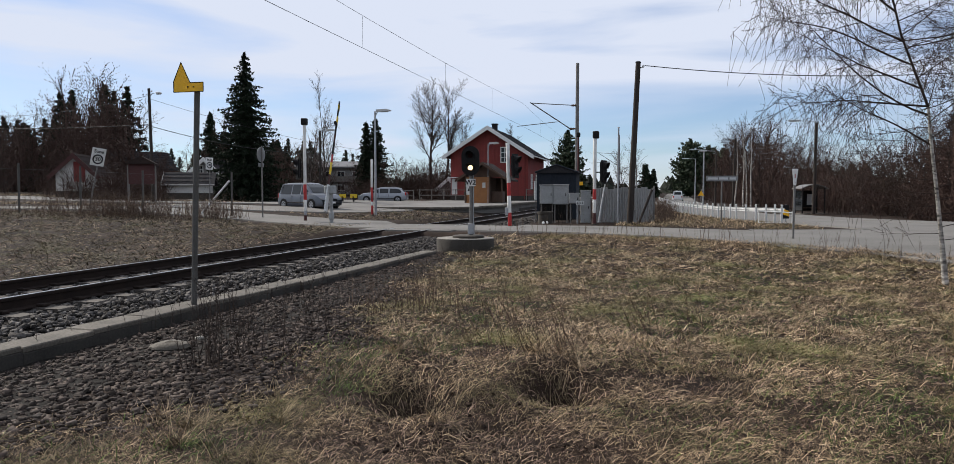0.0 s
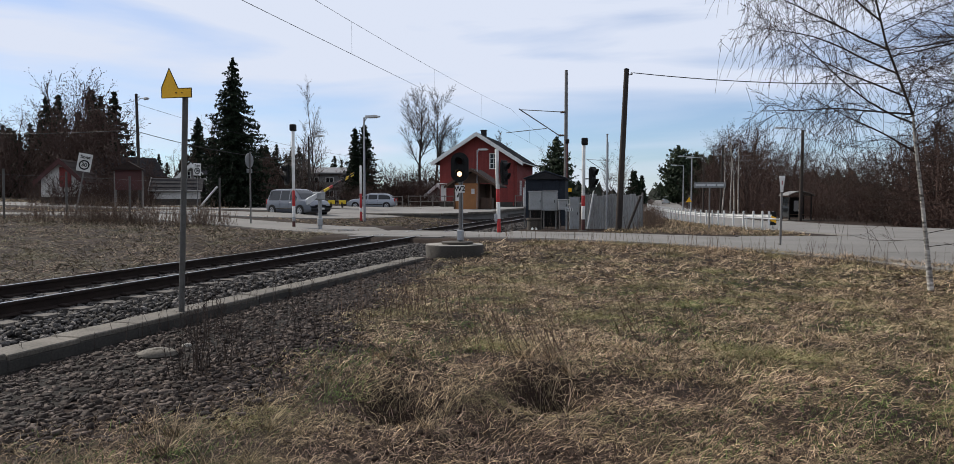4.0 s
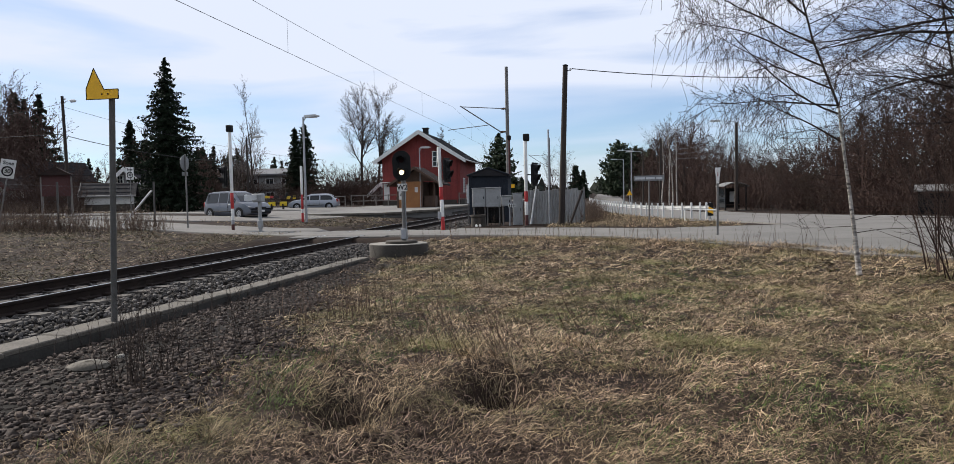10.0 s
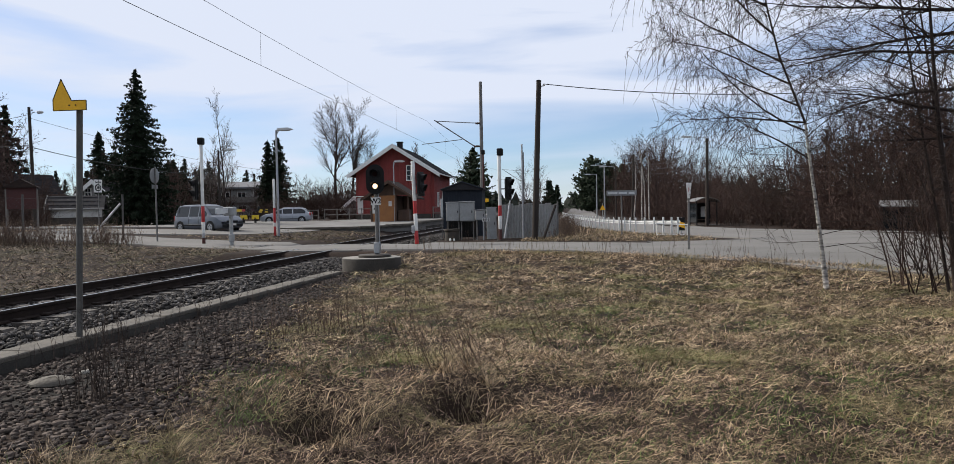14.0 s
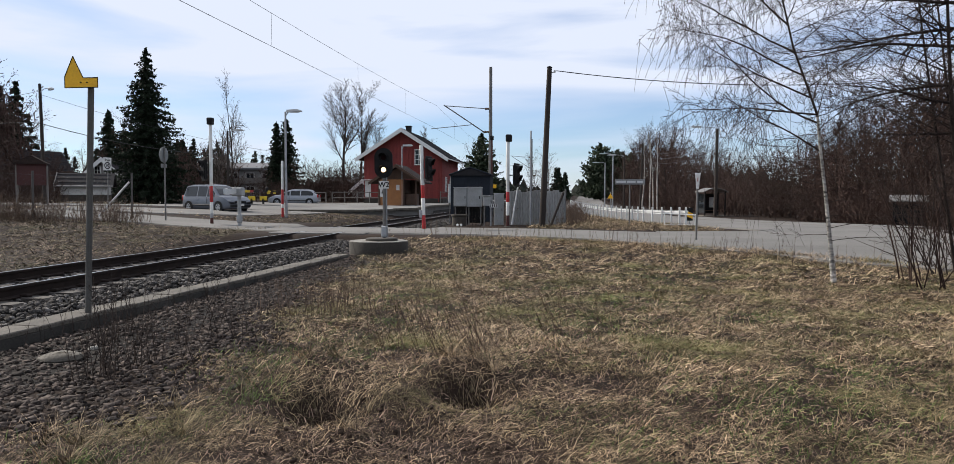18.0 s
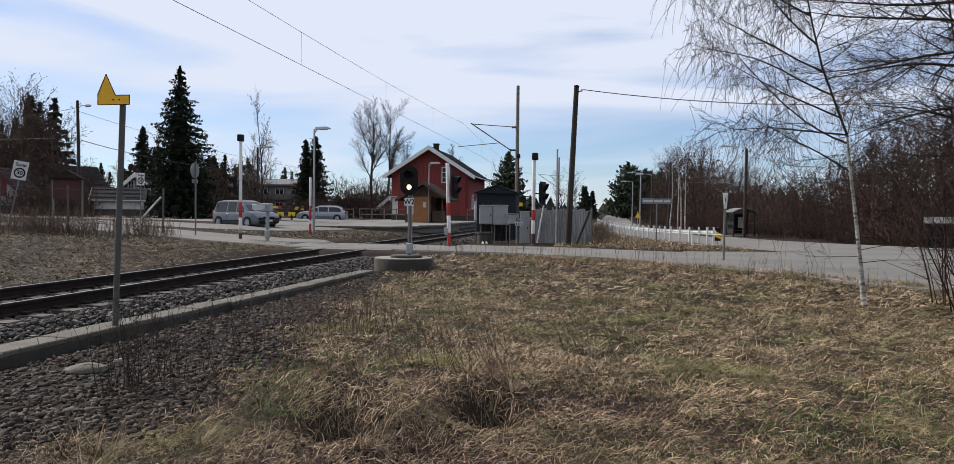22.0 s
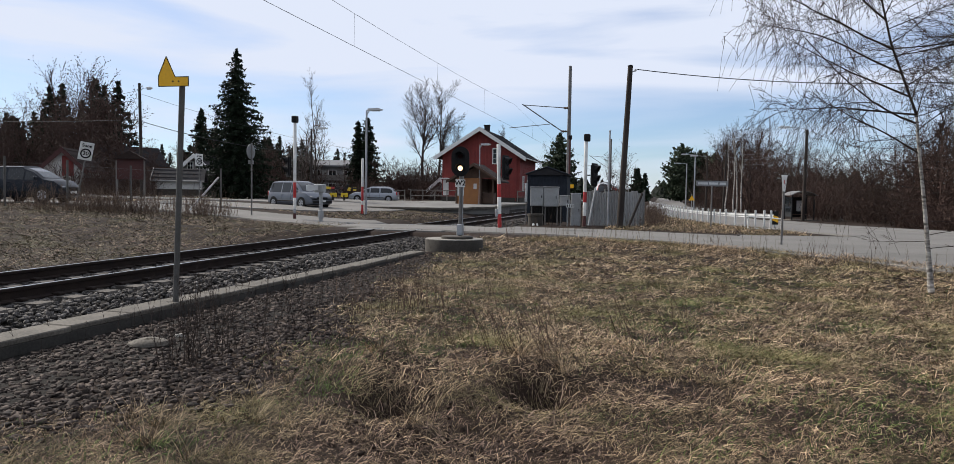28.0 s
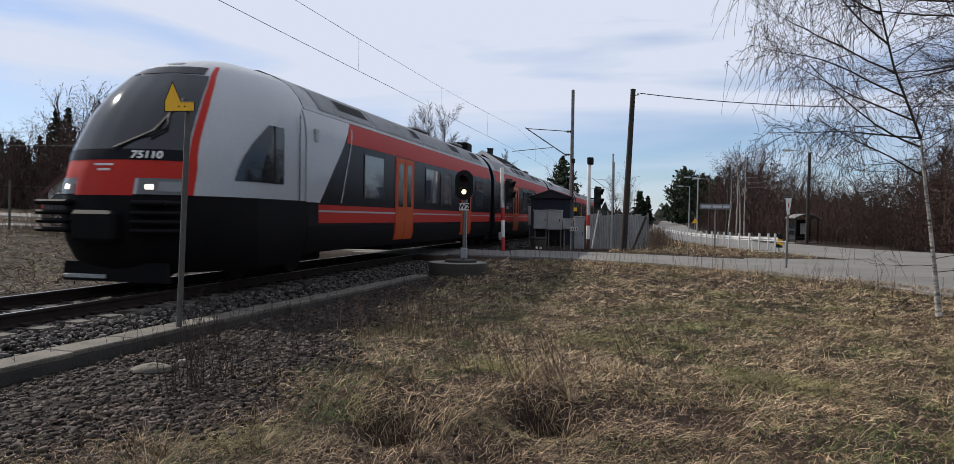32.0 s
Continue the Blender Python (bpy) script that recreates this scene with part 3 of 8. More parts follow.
def stones(name, pts, size, material, label, sq=0.65):
    """Angular broken stones at the given places, as one mass."""
    n = len(pts)
    cube = np.array([(i, j, k) for i in (-1, 1) for j in (-1, 1) for k in (-1, 1)], float) * 0.5
    tri = np.array([(0, 1, 3), (0, 3, 2), (4, 6, 7), (4, 7, 5), (0, 4, 5), (0, 5, 1), (2, 3, 7), (2, 7, 6), (0, 2, 6), (0, 6, 4), (1, 5, 7), (1, 7, 3)])
    v = cube[None] * (1 + rng.uniform(-0.45, 0.35, (n, 8, 3)))
    v = v * (np.asarray(size)[:, None, None] * rng.uniform(0.6, 1.4, (n, 1, 3))) * np.array([1, 1, sq])
    a, b = rng.uniform(0, 6.28, n), rng.normal(0, 0.45, n)
    ca, sa, cb, sb = np.cos(a), np.sin(a), np.cos(b), np.sin(b)
    x, z = v[..., 0] * cb[:, None] - v[..., 2] * sb[:, None], v[..., 0] * sb[:, None] + v[..., 2] * cb[:, None]
    y = v[..., 1]
    v = np.stack([x * ca[:, None] - y * sa[:, None], x * sa[:, None] + y * ca[:, None], z], -1) + np.asarray(pts)[:, None, :]
    f = (tri[None] + 8 * np.arange(n)[:, None, None]).reshape(-1, 3)
    return tagged(new(name, fast_mesh(name, v.reshape(-1, 3), f, material)), label, "gravel", kind="stuff")


def bed_z(x):
    """The top of the ballast: level at the sleepers, falling away at the shoulders."""
    d = np.abs(x - TRACK_X)
    return -0.20 - 0.12 * S(d, 1.5, 2.4) - 0.02 * S(d, 2.4, 3.2)


g = G()
ys_ = list(np.linspace(-20, 23.6, 45)), list(np.linspace(29.2, 300, 90))
for ys in ys_:
    ds = (-3.2, -2.6, -2.1, -1.5, 0, 1.5, 2.1, 2.55)
    vs = [(TRACK_X + d, y, float(bed_z(TRACK_X + d)) - 0.02) for y in ys for d in ds]
    n = len(ds)
    g.add(vs, [(i * n + k, i * n + k + 1, (i + 1) * n + k + 1, (i + 1) * n + k) for i in range(len(ys) - 1) for k in range(n - 1)])
tagged(g.part("ballast_bed", M_GRAVEL), "dark ballast bed under the railway track", "ballast", kind="structure")

n = 29500
px = rng.uniform(-11.4, -5.95, n)
py = 3.0 + 20.6 * rng.uniform(0, 1, n) ** 1.25
py[:3500] = rng.uniform(-7, 3, 3500)
pz = bed_z(px) + rng.uniform(-0.025, 0.02, n) - 0.01
ok = (np.abs(np.abs(px - TRACK_X) - 0.753) > 0.10) & ~((np.abs(((py - 1.2 + 0.3) % 0.6) - 0.3) < 0.12) & (np.abs(px - TRACK_X) < 1.25))
stones("ballast", np.stack([px, py, pz], -1)[ok], rng.uniform(0.030, 0.068, ok.sum()), M_BALLAST, "broken grey ballast stones round the sleepers")
n = 34000
px = rng.uniform(-5.55, -2.6, n)
py = 2.6 + 18.5 * rng.uniform(0, 1, n) ** 1.4
py[:4000] = rng.uniform(-7, 2.7, 4000)
keep = rng.uniform(0, 1, n) > S(px - gravel_edge(py) + 0.2 * np.sin(py * 2.2), -0.25, 0.8)
px, py = px[keep], py[keep]
pz = land(px, py) + hump(px, py) + rng.uniform(-0.02, 0.012, len(px))
stones("trackside_gravel", np.stack([px, py, pz], -1), rng.uniform(0.018, 0.058, len(px)) * rng.uniform(0.7, 1.1, len(px)), M_STONE, "loose dark gravel between the cable trough and the grass")
n = 2500
px = rng.uniform(-11.0, -6.1, n)
py = rng.uniform(29.4, 60, n)
stones("ballast_far", np.stack([px, py, bed_z(px)], -1), rng.uniform(0.06, 0.11, n), M_BALLAST, "ballast stones beyond the crossing")
g = G()
vs, fs = [], []
for i, y in enumerate(np.linspace(-8.0, 21.5, 60)):
    for x in (-5.65, -5.0, -4.4, -3.7):
        vs.append((x if x < -4 else float(gravel_edge(y)) + 0.1 * math.sin(3.1 * y) + 0.1, y, float(land(x, y) + hump(x, y)) + (0.006 if x < -4 else -0.03)))
for i in range(59):
    for k in range(3):
        a = i * 4 + k
        fs.append((a, a + 1, a + 5, a + 4))
g.v, g.f = vs, fs
tagged(g.part("gravel_strip", M_GRAVEL), "dark fine gravel strip beside the track", "gravel", kind="structure")

n = 520
px, py = rng.normal(-1.25, 0.55, n), rng.normal(4.75, 0.60, n)
keep = (px > -2.4) & (py > 3.3)
px, py = px[keep], py[keep]
M_CLOD = mat("earth_clod", (0.085, 0.062, 0.048), (0.018, 0.011, 0.009), 0.95, scale=9, fine=50, bump=0.5, rand=0.7, island=True, spec=0.05)
tagged(stones("earth_clods", np.stack([px, py, land(px, py) + hump(px, py) + 0.004], -1), rng.uniform(0.008, 0.032, len(px)), M_CLOD, "crumbled brown earth round the dug holes", 0.8), category="earth")

# concrete cable trough, lid by lid
trough = thing("cable_trough", "low concrete cable trough with loose lids beside the track", "cable trough", kind="structure")
random.seed(3)
for k in range(28):
    y = -7.0 + 0.9 * k
    if y > 17.6:
        break
    x = -5.83 + 0.02 * max(0, y - 8) + (0.05 if y > 10.4 else 0) + random.uniform(-0.012, 0.012)
    m = pose(x, y + 0.45, -0.165 - 0.004 * (k - 10) + random.uniform(-0.006, 0.006), random.uniform(-0.5, 0.5), random.uniform(-1, 1), random.uniform(-0.6, 0.6) - 1)
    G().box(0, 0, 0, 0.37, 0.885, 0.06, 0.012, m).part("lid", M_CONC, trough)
    # channel sides carry their shade in the colour, below the paler lids
    G().box(0.02, 0, -0.12, 0.33, 0.90, 0.19, 0.01, m).part("channel", M_CONC_SHADE, trough)

# ---------------------------------------------------------------- crossing and trackside fixtures
M_MASTDARK = mat("dull_grey_steel", (0.105, 0.10, 0.092), (0.06, 0.056, 0.05), 0.7, 0.2, scale=5, fine=50, bump=0.08)
M_LAMP = mat("lit_signal_lamp", (1.0, 0.72, 0.42), (1.0, 0.66, 0.36), 0.3, bump=0, emit=1.9)
M_LENS = mat("dark_signal_lens", (0.016, 0.004, 0.004), (0.01, 0.003, 0.003), 0.7, bump=0, spec=0.05)
M_LENS2 = mat("dark_grey_lens", (0.010, 0.010, 0.011), (0.006, 0.006, 0.006), 0.7, bump=0, spec=0.05)
M_PALE = mat("pale_enamel", (0.62, 0.63, 0.63), (0.48, 0.48, 0.47), 0.5, scale=5, fine=40, bump=0.03)
M_SIGNGREY = mat("grey_sign_back", (0.24, 0.25, 0.25), (0.17, 0.17, 0.17), 0.55, 0.3, scale=5, fine=40, bump=0.04)
M_REDBROWN = mat("dark_red_base_paint", (0.070, 0.018, 0.015), (0.045, 0.014, 0.012), 0.7, scale=6, fine=40)
M_AMBERBK = mat("yellow_reflective", (0.75, 0.52, 0.02), (0.6, 0.42, 0.02), 0.45, scale=6, fine=40, bump=0.03)


def banded_post(x, y, z, r, bands, label, group, lean=(0, 0)):
    """A striped upright tube: bands of (from, to, paint) in metres over its foot."""
    t = thing("banded_post", label, "crossing post", pose(x, y, z, lean[0], lean[1], 0), group)
    G().lathe([(r * 2.0, -0.15), (r * 2.0, 0.03), (r * 1.3, 0.05)], 12).part("foot", M_CONC_D, t, "concrete foot")
    for a, b, m_ in bands:
        G().lathe([(r * 0.98, a), (r, a + 0.004), (r, b - 0.004), (r * 0.98, b)], 14).part("band", m_, t, smooth=True)
    return t


def hooded_head(t, x, y, z, w, h, turn, lamps=2, hood=0.22):
    """A black signal head with round lenses under hoods, which look along its own -y."""
    R = pose(x, y, z, 0, 0, turn)
    head = G().box(0, 0, 0, w, 0.16, h, 0.03, R).part("signal_head", M_BLACK, t, "black traffic signal head")
    G().box(0, -0.02, 0, w + 0.16, 0.02, h + 0.14, 0.008, R).part("backboard", M_BLACK, head)
    for k in range(lamps):
        zz = h * (0.5 - (k + 0.5) / lamps)
        rr = min(w * 0.36, h / lamps * 0.4)
        g = G().lathe([(rr, -0.09), (rr * 1.02, -0.085), (rr * 0.98, -0.08)], 16, 0, 0, 0, "y")
        g.v = [tuple(R @ Vector((p[0], p[1], p[2] + zz))) for p in g.v]
        g.part("lens", M_LENS2, head, "unlit round lens")
        n, vs, fs = 12, [], []
        for j in range(n + 1):
            a = math.pi * (-0.12 + 1.24 * j / n)
            for d in (0.06, 0.06 + hood * (0.45 + 0.55 * max(0, math.sin(a)))):
                for q in (rr * 1.1, rr * 1.18):
                    vs.append(tuple(R @ Vector((math.cos(a) * q, -d, zz + math.sin(a) * q))))
        for j in range(n):
            a = j * 4
            fs += [(a, a + 4, a + 6, a + 2), (a + 1, a + 3, a + 7, a + 5), (a + 2, a + 6, a + 7, a + 3)]
        hd = G()
        hd.v, hd.f = vs, fs
        hd.part("hood", M_BLACK, head)
    return head


# yellow marker on its pole
t = thing("marker_sign", "yellow notched marker plate on a grey steel pole", "railway sign", pose(-5.62, 8.30, -0.30))
G().tube([(-0.10, 0, -0.2), (0.02, 0, 2.95)], 0.036, 14).part("pole", M_MASTDARK, t, smooth=True)
plate = G().prism([(-0.265, 2.84), (0.155, 2.84), (0.155, 2.955), (-0.03, 2.955), (-0.155, 3.21), (-0.265, 2.97)], "y", -0.075, -0.068).part("plate", M_YELLOW, t, "yellow plate with a tall notch")
ol = [(-0.265, 2.84), (0.155, 2.84), (0.155, 2.955), (-0.03, 2.955), (-0.155, 3.21), (-0.265, 2.97)]
for i, p in enumerate(ol):
    q = ol[(i + 1) % len(ol)]
    G().tube([(p[0], -0.076, p[1]), (q[0], -0.076, q[1])], 0.005, 6).part("rim", M_BLACK, plate)
for bx in (-0.06, 0.02):
    G().lathe([(0.009, -0.083), (0.009, -0.074)], 8, bx, 0, 2.90, "y").part("bolt", M_BLACK, plate)
G().box(0, -0.045, 2.90, 0.12, 0.05, 0.04, 0.008).part("clamp", M_GALV, t)

# crossing signal on its concrete ring
base = thing("well_ring", "round weathered concrete well ring with a dark lid", "concrete ring", pose(-4.93, 19.35, -0.33))
G().lathe([(0.78, 0), (0.785, 0.36), (0.77, 0.385), (0.66, 0.385), (0.655, 0.36), (0.0001, 0.36)], 40).part("ring", M_CONC_D, base, smooth=True)
G().lathe([(0.775, 0.384), (0.77, 0.40), (0.0001, 0.40)], 40).part("rim", M_RIM, base, "pale chipped top slab", smooth=True)
G().lathe([(0.43, 0.40), (0.43, 0.455), (0.41, 0.47), (0.0001, 0.47)], 32, 0.08, 0, 0).part("lid", M_CONC_D, base, "dark round lid", smooth=True)
sig = thing("crossing_signal", "black oval signal with one lit lamp on a galvanised mast", "railway signal", pose(-4.77, 19.35, 0.14))
G().tube([(0, 0, -0.02), (0, 0, 2.2)], 0.048, 16).part("mast", M_POSTGREY, sig, smooth=True)
G().box(0, 0, 0.17, 0.17, 0.15, 0.30, 0.02).part("mast_shoe", M_GALV, sig)
G().tube([(0.065, -0.01, 0.3), (0.065, -0.01, 1.7)], 0.014, 8).part("cable_pipe", M_GALV, sig, smooth=True)
G().box(0, -0.06, 1.42, 0.27, 0.012, 0.20, 0.005).part("plate", M_WHITE, sig, "white plate with black letters")
text_part("plate_letters", "W2", 0.19, pose(0.0, -0.069, 1.42, 90), M_BLACK, sig)
n = 28
oval = []
for k in range(n):
    a = 2 * math.pi * k / n
    oval.append((0.25 * math.cos(a), 2.0 + 0.15 * (1 if math.sin(a) > 0 else -1) + 0.25 * math.sin(a)))
G().prism(oval, "y", -0.10, -0.075).part("backboard", M_BLACK, sig, "black oval backboard")
G().box(0, -0.01, 1.98, 0.26, 0.16, 0.56, 0.04).part("housing", M_BLACK, sig)
for zz, mm, lb in ((1.82, M_LAMP, "lit warm white lamp"), (2.14, M_LENS, "dark upper lens")):
    G().lathe([(0.062, -0.122), (0.066, -0.105), (0.068, -0.10)], 20, 0, 0, zz, "y").part("lens", mm, sig, lb, smooth=True)
    vs, fs = [], []
    for j in range(17):
        a = math.pi * (-0.25 + 1.5 * j / 16)
        for d in (0.10, 0.14 + 0.14 * max(0, math.sin(a))):
            for q in (0.115, 0.122):
                vs.append((math.cos(a) * q, -d, zz + math.sin(a) * q))
    for j in range(16):
        a = j * 4
        fs += [(a, a + 4, a + 6, a + 2), (a + 1, a + 3, a + 7, a + 5), (a + 2, a + 6, a + 7, a + 3)]
    g = G()
    g.v, g.f = vs, fs
    g.part("hood", M_BLACK, sig)

# striped crossing posts
pL = banded_post(-15.11, 30.3, -0.05, 0.07, [(0.0, 0.35, M_REDBROWN), (0.35, 0.55, M_GALV), (0.55, 1.03, M_WHITE), (1.03, 1.72, M_RED), (1.72, 4.35, M_WHITE)],
                 "tall red and white post with a black camera box on top", "crossing posts")
G().box(0, 0, 4.50, 0.24, 0.26, 0.30, 0.03).part("camera_box", M_BLACK, pL, "black box on the post's top")
hooded_head(pL, -0.36, 0.10, 2.45, 0.42, 0.86, -48)
G().tube([(0, 0, 2.3), (-0.3, 0.1, 2.3)], 0.025, 8).part("bracket", M_BLACK, pL)
p6 = banded_post(-15.16, 38.5, 0.05, 0.065, [(0.0, 0.55, M_RED), (0.55, 0.75, M_WHITE), (0.75, 1.55, M_RED), (1.55, 3.05, M_WHITE)],
                 "slender red and white post beside a street lamp", "crossing posts")
G().lathe([(0.066, 3.05), (0.06, 3.09), (0.0001, 3.10)], 14).part("cap", M_WHITE, p6)
p8 = banded_post(-5.36, 28.0, -0.04, 0.075, [(0.0, 0.57, M_RED), (0.57, 1.22, M_WHITE), (1.22, 1.72, M_RED), (1.72, 3.25, M_WHITE)],
                 "red and white post with a signal head facing the road", "crossing posts", (0.0, -1.8))
hooded_head(p8, 0.25, 0.05, 2.35, 0.40, 0.80, 75)
G().box(-0.10, -0.03, 0.62, 0.12, 0.14, 0.30, 0.02).part("junction_box", M_GALV, p8)
G().tube([(0, 0, 2.35), (0.2, 0.05, 2.35)], 0.025, 8).part("bracket", M_BLACK, p8)
p9 = banded_post(-2.38, 31.25, -0.05, 0.075, [(0.0, 0.50, M_REDBROWN), (0.50, 1.06, M_WHITE), (1.06, 1.50, M_RED), (1.50, 3.62, M_WHITE)],
                 "tall red and white post with a black camera box on top", "crossing posts")
G().box(0.04, 0, 3.76, 0.26, 0.28, 0.30, 0.03).part("camera_box", M_BLACK, p9, "black box on the post's top")
hooded_head(p9, 0.36, 0.05, 2.22, 0.44, 0.82, 70)
G().tube([(0, 0, 2.2), (0.3, 0.05, 2.2)], 0.025, 8).part("bracket", M_BLACK, p9)
G().tube([(0.16, 0.1, 0.1), (0.42, 0.1, 1.7)], 0.03, 8).part("strut", M_PALE, p9)

# barrier
bar = thing("barrier_machine", "grey barrier machine on a pedestal with a striped arm", "barrier", pose(-13.39, 29.16, -0.10))
G().box(0, 0, 0.0, 0.34, 0.34, 0.16, 0.02).part("footing", M_CONC_D, bar)
G().box(0.06, 0, 0.72, 0.12, 0.14, 1.36, 0.02).part("pedestal", M_CABINET, bar)
G().box(0.06, 0, 0.42, 0.19, 0.20, 0.34, 0.03).part("motor_box", M_CABINET, bar)
G().box(0.02, 0.0, 1.52, 0.46, 0.32, 0.36, 0.04).part("housing", M_CABINET, bar, "grey steel housing")
arm = thing("arm", "red and yellow barrier arm with grey counterweight", "barrier arm")
arm.parent = bar
del arm["category"]
cw = G().prism([(-0.98, -0.14), (-0.75, -0.16), (0.2, -0.07), (0.2, 0.07), (-0.75, 0.10), (-0.98, 0.08)], "x", -0.03, 0.03).part("counterweight", M_PALE, arm, "pale grey counterweight")
edges = [0.2, 0.65, 1.2, 1.55, 2.1, 2.45, 2.95, 3.3, 4.0]
for i in range(len(edges) - 1):
    a, b = edges[i], edges[i + 1]
    w0, w1 = 0.12 - 0.07 * a / 4, 0.12 - 0.07 * b / 4
    mm = (M_REDBROWN, M_AMBERBK, M_RED, M_BLACK, M_REDBROWN, M_BLACK, M_AMBERBK, M_BLACK)[i]
    G().prism([(a, -w0 / 2), (b, -w1 / 2), (b, w1 / 2), (a, w0 / 2)], "x", -0.025, 0.025).part("stripe", mm, arm)
G().box(0, 2.95, 0.11, 0.10, 0.16, 0.17, 0.03).part("arm_lamp", M_BLACK, arm)
for yy in (3.1, 3.75):
    G().box(0.0, yy, -0.03, 0.012, 0.34, 0.15, 0.004).part("reflector", M_AMBERBK, arm, "yellow reflector plate")

# round sign seen from behind
t = thing("round_sign", "round road sign seen from its grey back on a steel post", "road sign", pose(-17.48, 30.76, -0.05, 0, 0, 88))
G().tube([(0, 0, -0.1), (0, 0, 3.5)], 0.035, 10).part("post", M_POSTGREY, t, smooth=True)
G().lathe([(0.34, 0.03), (0.345, 0.045), (0.34, 0.055)], 28, 0, 0, 3.1, "y").part("disc", M_SIGNGREY, t, "grey aluminium disc")
G().box(0, 0.04, 2.62, 0.46, 0.02, 0.17, 0.006).part("plate", M_SIGNGREY, t)


def street_lamp(x, y, z, h, turn, arm_, label, wood=False, r=0.06):
    t = thing("street_lamp", label, "street lamp", pose(x, y, z, 0, 0, turn), "street lamps")
    G().tube([(0, 0, -0.2), (0, 0, h)], [r * 1.25, r * 0.8], 12).part("pole", M_POLEWOOD if wood else M_GALV, t, smooth=True)
    G().tube([(0, 0, h - 0.25), (0.15, 0, h - 0.03), (arm_, 0, h + 0.03)], 0.03, 8).part("arm", M_GALV, t, smooth=True)
    hd = G().prism([(arm_ - 0.05, h - 0.03), (arm_ + 0.75, h + 0.0), (arm_ + 0.80, h + 0.05), (arm_ + 0.6, h + 0.12), (arm_, h + 0.10)], "y", -0.13, 0.13).part("lamp_head", M_PALE, t, "pale lamp head")
    G().box(arm_ + 0.4, 0, h - 0.03, 0.5, 0.2, 0.03, 0.01).part("diffuser", M_PLASTER, hd)
    return t


street_lamp(-15.03, 38.7, 0.05, 5.75, 0, 0.12, "galvanised street lamp with a flat pale head by the crossing")
street_lamp(-26.29, 55.47, 0.45, 5.9, 5, 0.5, "dark wooden lamp pole behind the car park", True, 0.08)
street_lamp(-12.9, 58.0, 0.5, 4.75, 8, 0.1, "slim platform lamp with a pale head", False, 0.05)

# hut, cabinets and boxes beside the line
hut = thing("relay_hut", "dark blue-grey boarded relay hut with a low pitched roof", "hut", pose(-4.75, 38.2, -0.12))
for k in range(14):
    G().box(-0.93 + 0.143 * k, -0.94 + (0.006 if k % 2 else 0), 1.22, 0.139, 0.03, 2.44, 0.006).part("board", M_BLUEGREY, hut)
G().box(0, 0, 1.22, 1.96, 1.82, 2.42).part("core", M_BLUEGREY, hut)
G().prism([(-1.08, 2.42), (1.08, 2.42), (1.08, 2.50), (0, 2.86), (-1.08, 2.50)], "y", -1.08, 1.05).part("roof", M_ROOF, hut, "black felt roof")
for s in (-1, 1):
    G().tube([(s * 1.09, -1.10, 2.46), (0, -1.10, 2.84)], 0.035, 6).part("bargeboard", M_BLUEGREY, hut)


def cabinet(x, y, z, w, d, h, label, leg=0.0, m_=M_CABINET):
    t = thing("cabinet", label, "cabinet", pose(x, y, z), "electrical cabinets")
    b = G().box(0, 0, leg + h / 2, w, d, h, 0.015).part("body", m_, t)
    G().box(0, -d / 2 - 0.008, leg + h / 2, w - 0.05, 0.016, h - 0.06, 0.006).part("door", m_, t)
    G().box(w * 0.36, -d / 2 - 0.03, leg + h * 0.5, 0.03, 0.03, 0.12, 0.006).part("handle", M_BLACK, t)
    G().box(0, 0, leg + h + 0.02, w + 0.05, d + 0.06, 0.04, 0.01).part("cap", m_, t)
    if leg:
        for sx in (-1, 1):
            G().box(sx * (w / 2 - 0.05), 0, leg / 2 - 0.04, 0.05, 0.05, leg + 0.06, 0.006).part("leg", M_POSTGREY, t)
    return t


cabinet(-4.62, 32.9, -0.06, 0.60, 0.34, 0.82, "grey steel cabinet on legs beside the hut", 0.86)
cabinet(-3.98, 32.85, -0.06, 0.64, 0.34, 0.85, "grey steel cabinet with a scratched door on legs", 0.84)
cabinet(-6.05, 39.6, -0.10, 0.36, 0.30, 0.98, "narrow pale cabinet on legs by the hut", 1.0, M_PALE)
cabinet(-2.92, 33.2, -0.06, 0.42, 0.36, 1.42, "tall grey cabinet at the fence's end", 0.0)
cabinet(-3.32, 32.2, -0.05, 0.42, 0.28, 0.42, "small grey box on a post with a number plate", 0.88)
t = thing("concrete_pipe", "short upright concrete pipe with two pale insulators", "concrete pipe", pose(-4.55, 31.9, -0.05))
G().lathe([(0.32, 0), (0.32, 0.42), (0.36, 0.44), (0.36, 0.52), (0.28, 0.53), (0.27, 0.1), (0.0001, 0.1)], 24).part("pipe", M_CONC_D, t, smooth=True)
for dx in (-0.02, 0.14):
    G().lathe([(0.05, 0), (0.055, 0.05), (0.03, 0.10), (0.0001, 0.11)], 12, dx, -0.42, 0.02).part("insulator", M_WHITE, t, "white porcelain cap", smooth=True)
t = thing("cable_frame", "dark steel frame with hanging cables under the cabinets", "cable frame", pose(-4.3, 33.15, -0.06))
for sx in (-0.65, 0.0, 0.65):
    G().box(sx, 0.15, 0.45, 0.06, 0.06, 0.95, 0.006).part("upright", M_BLACK, t)
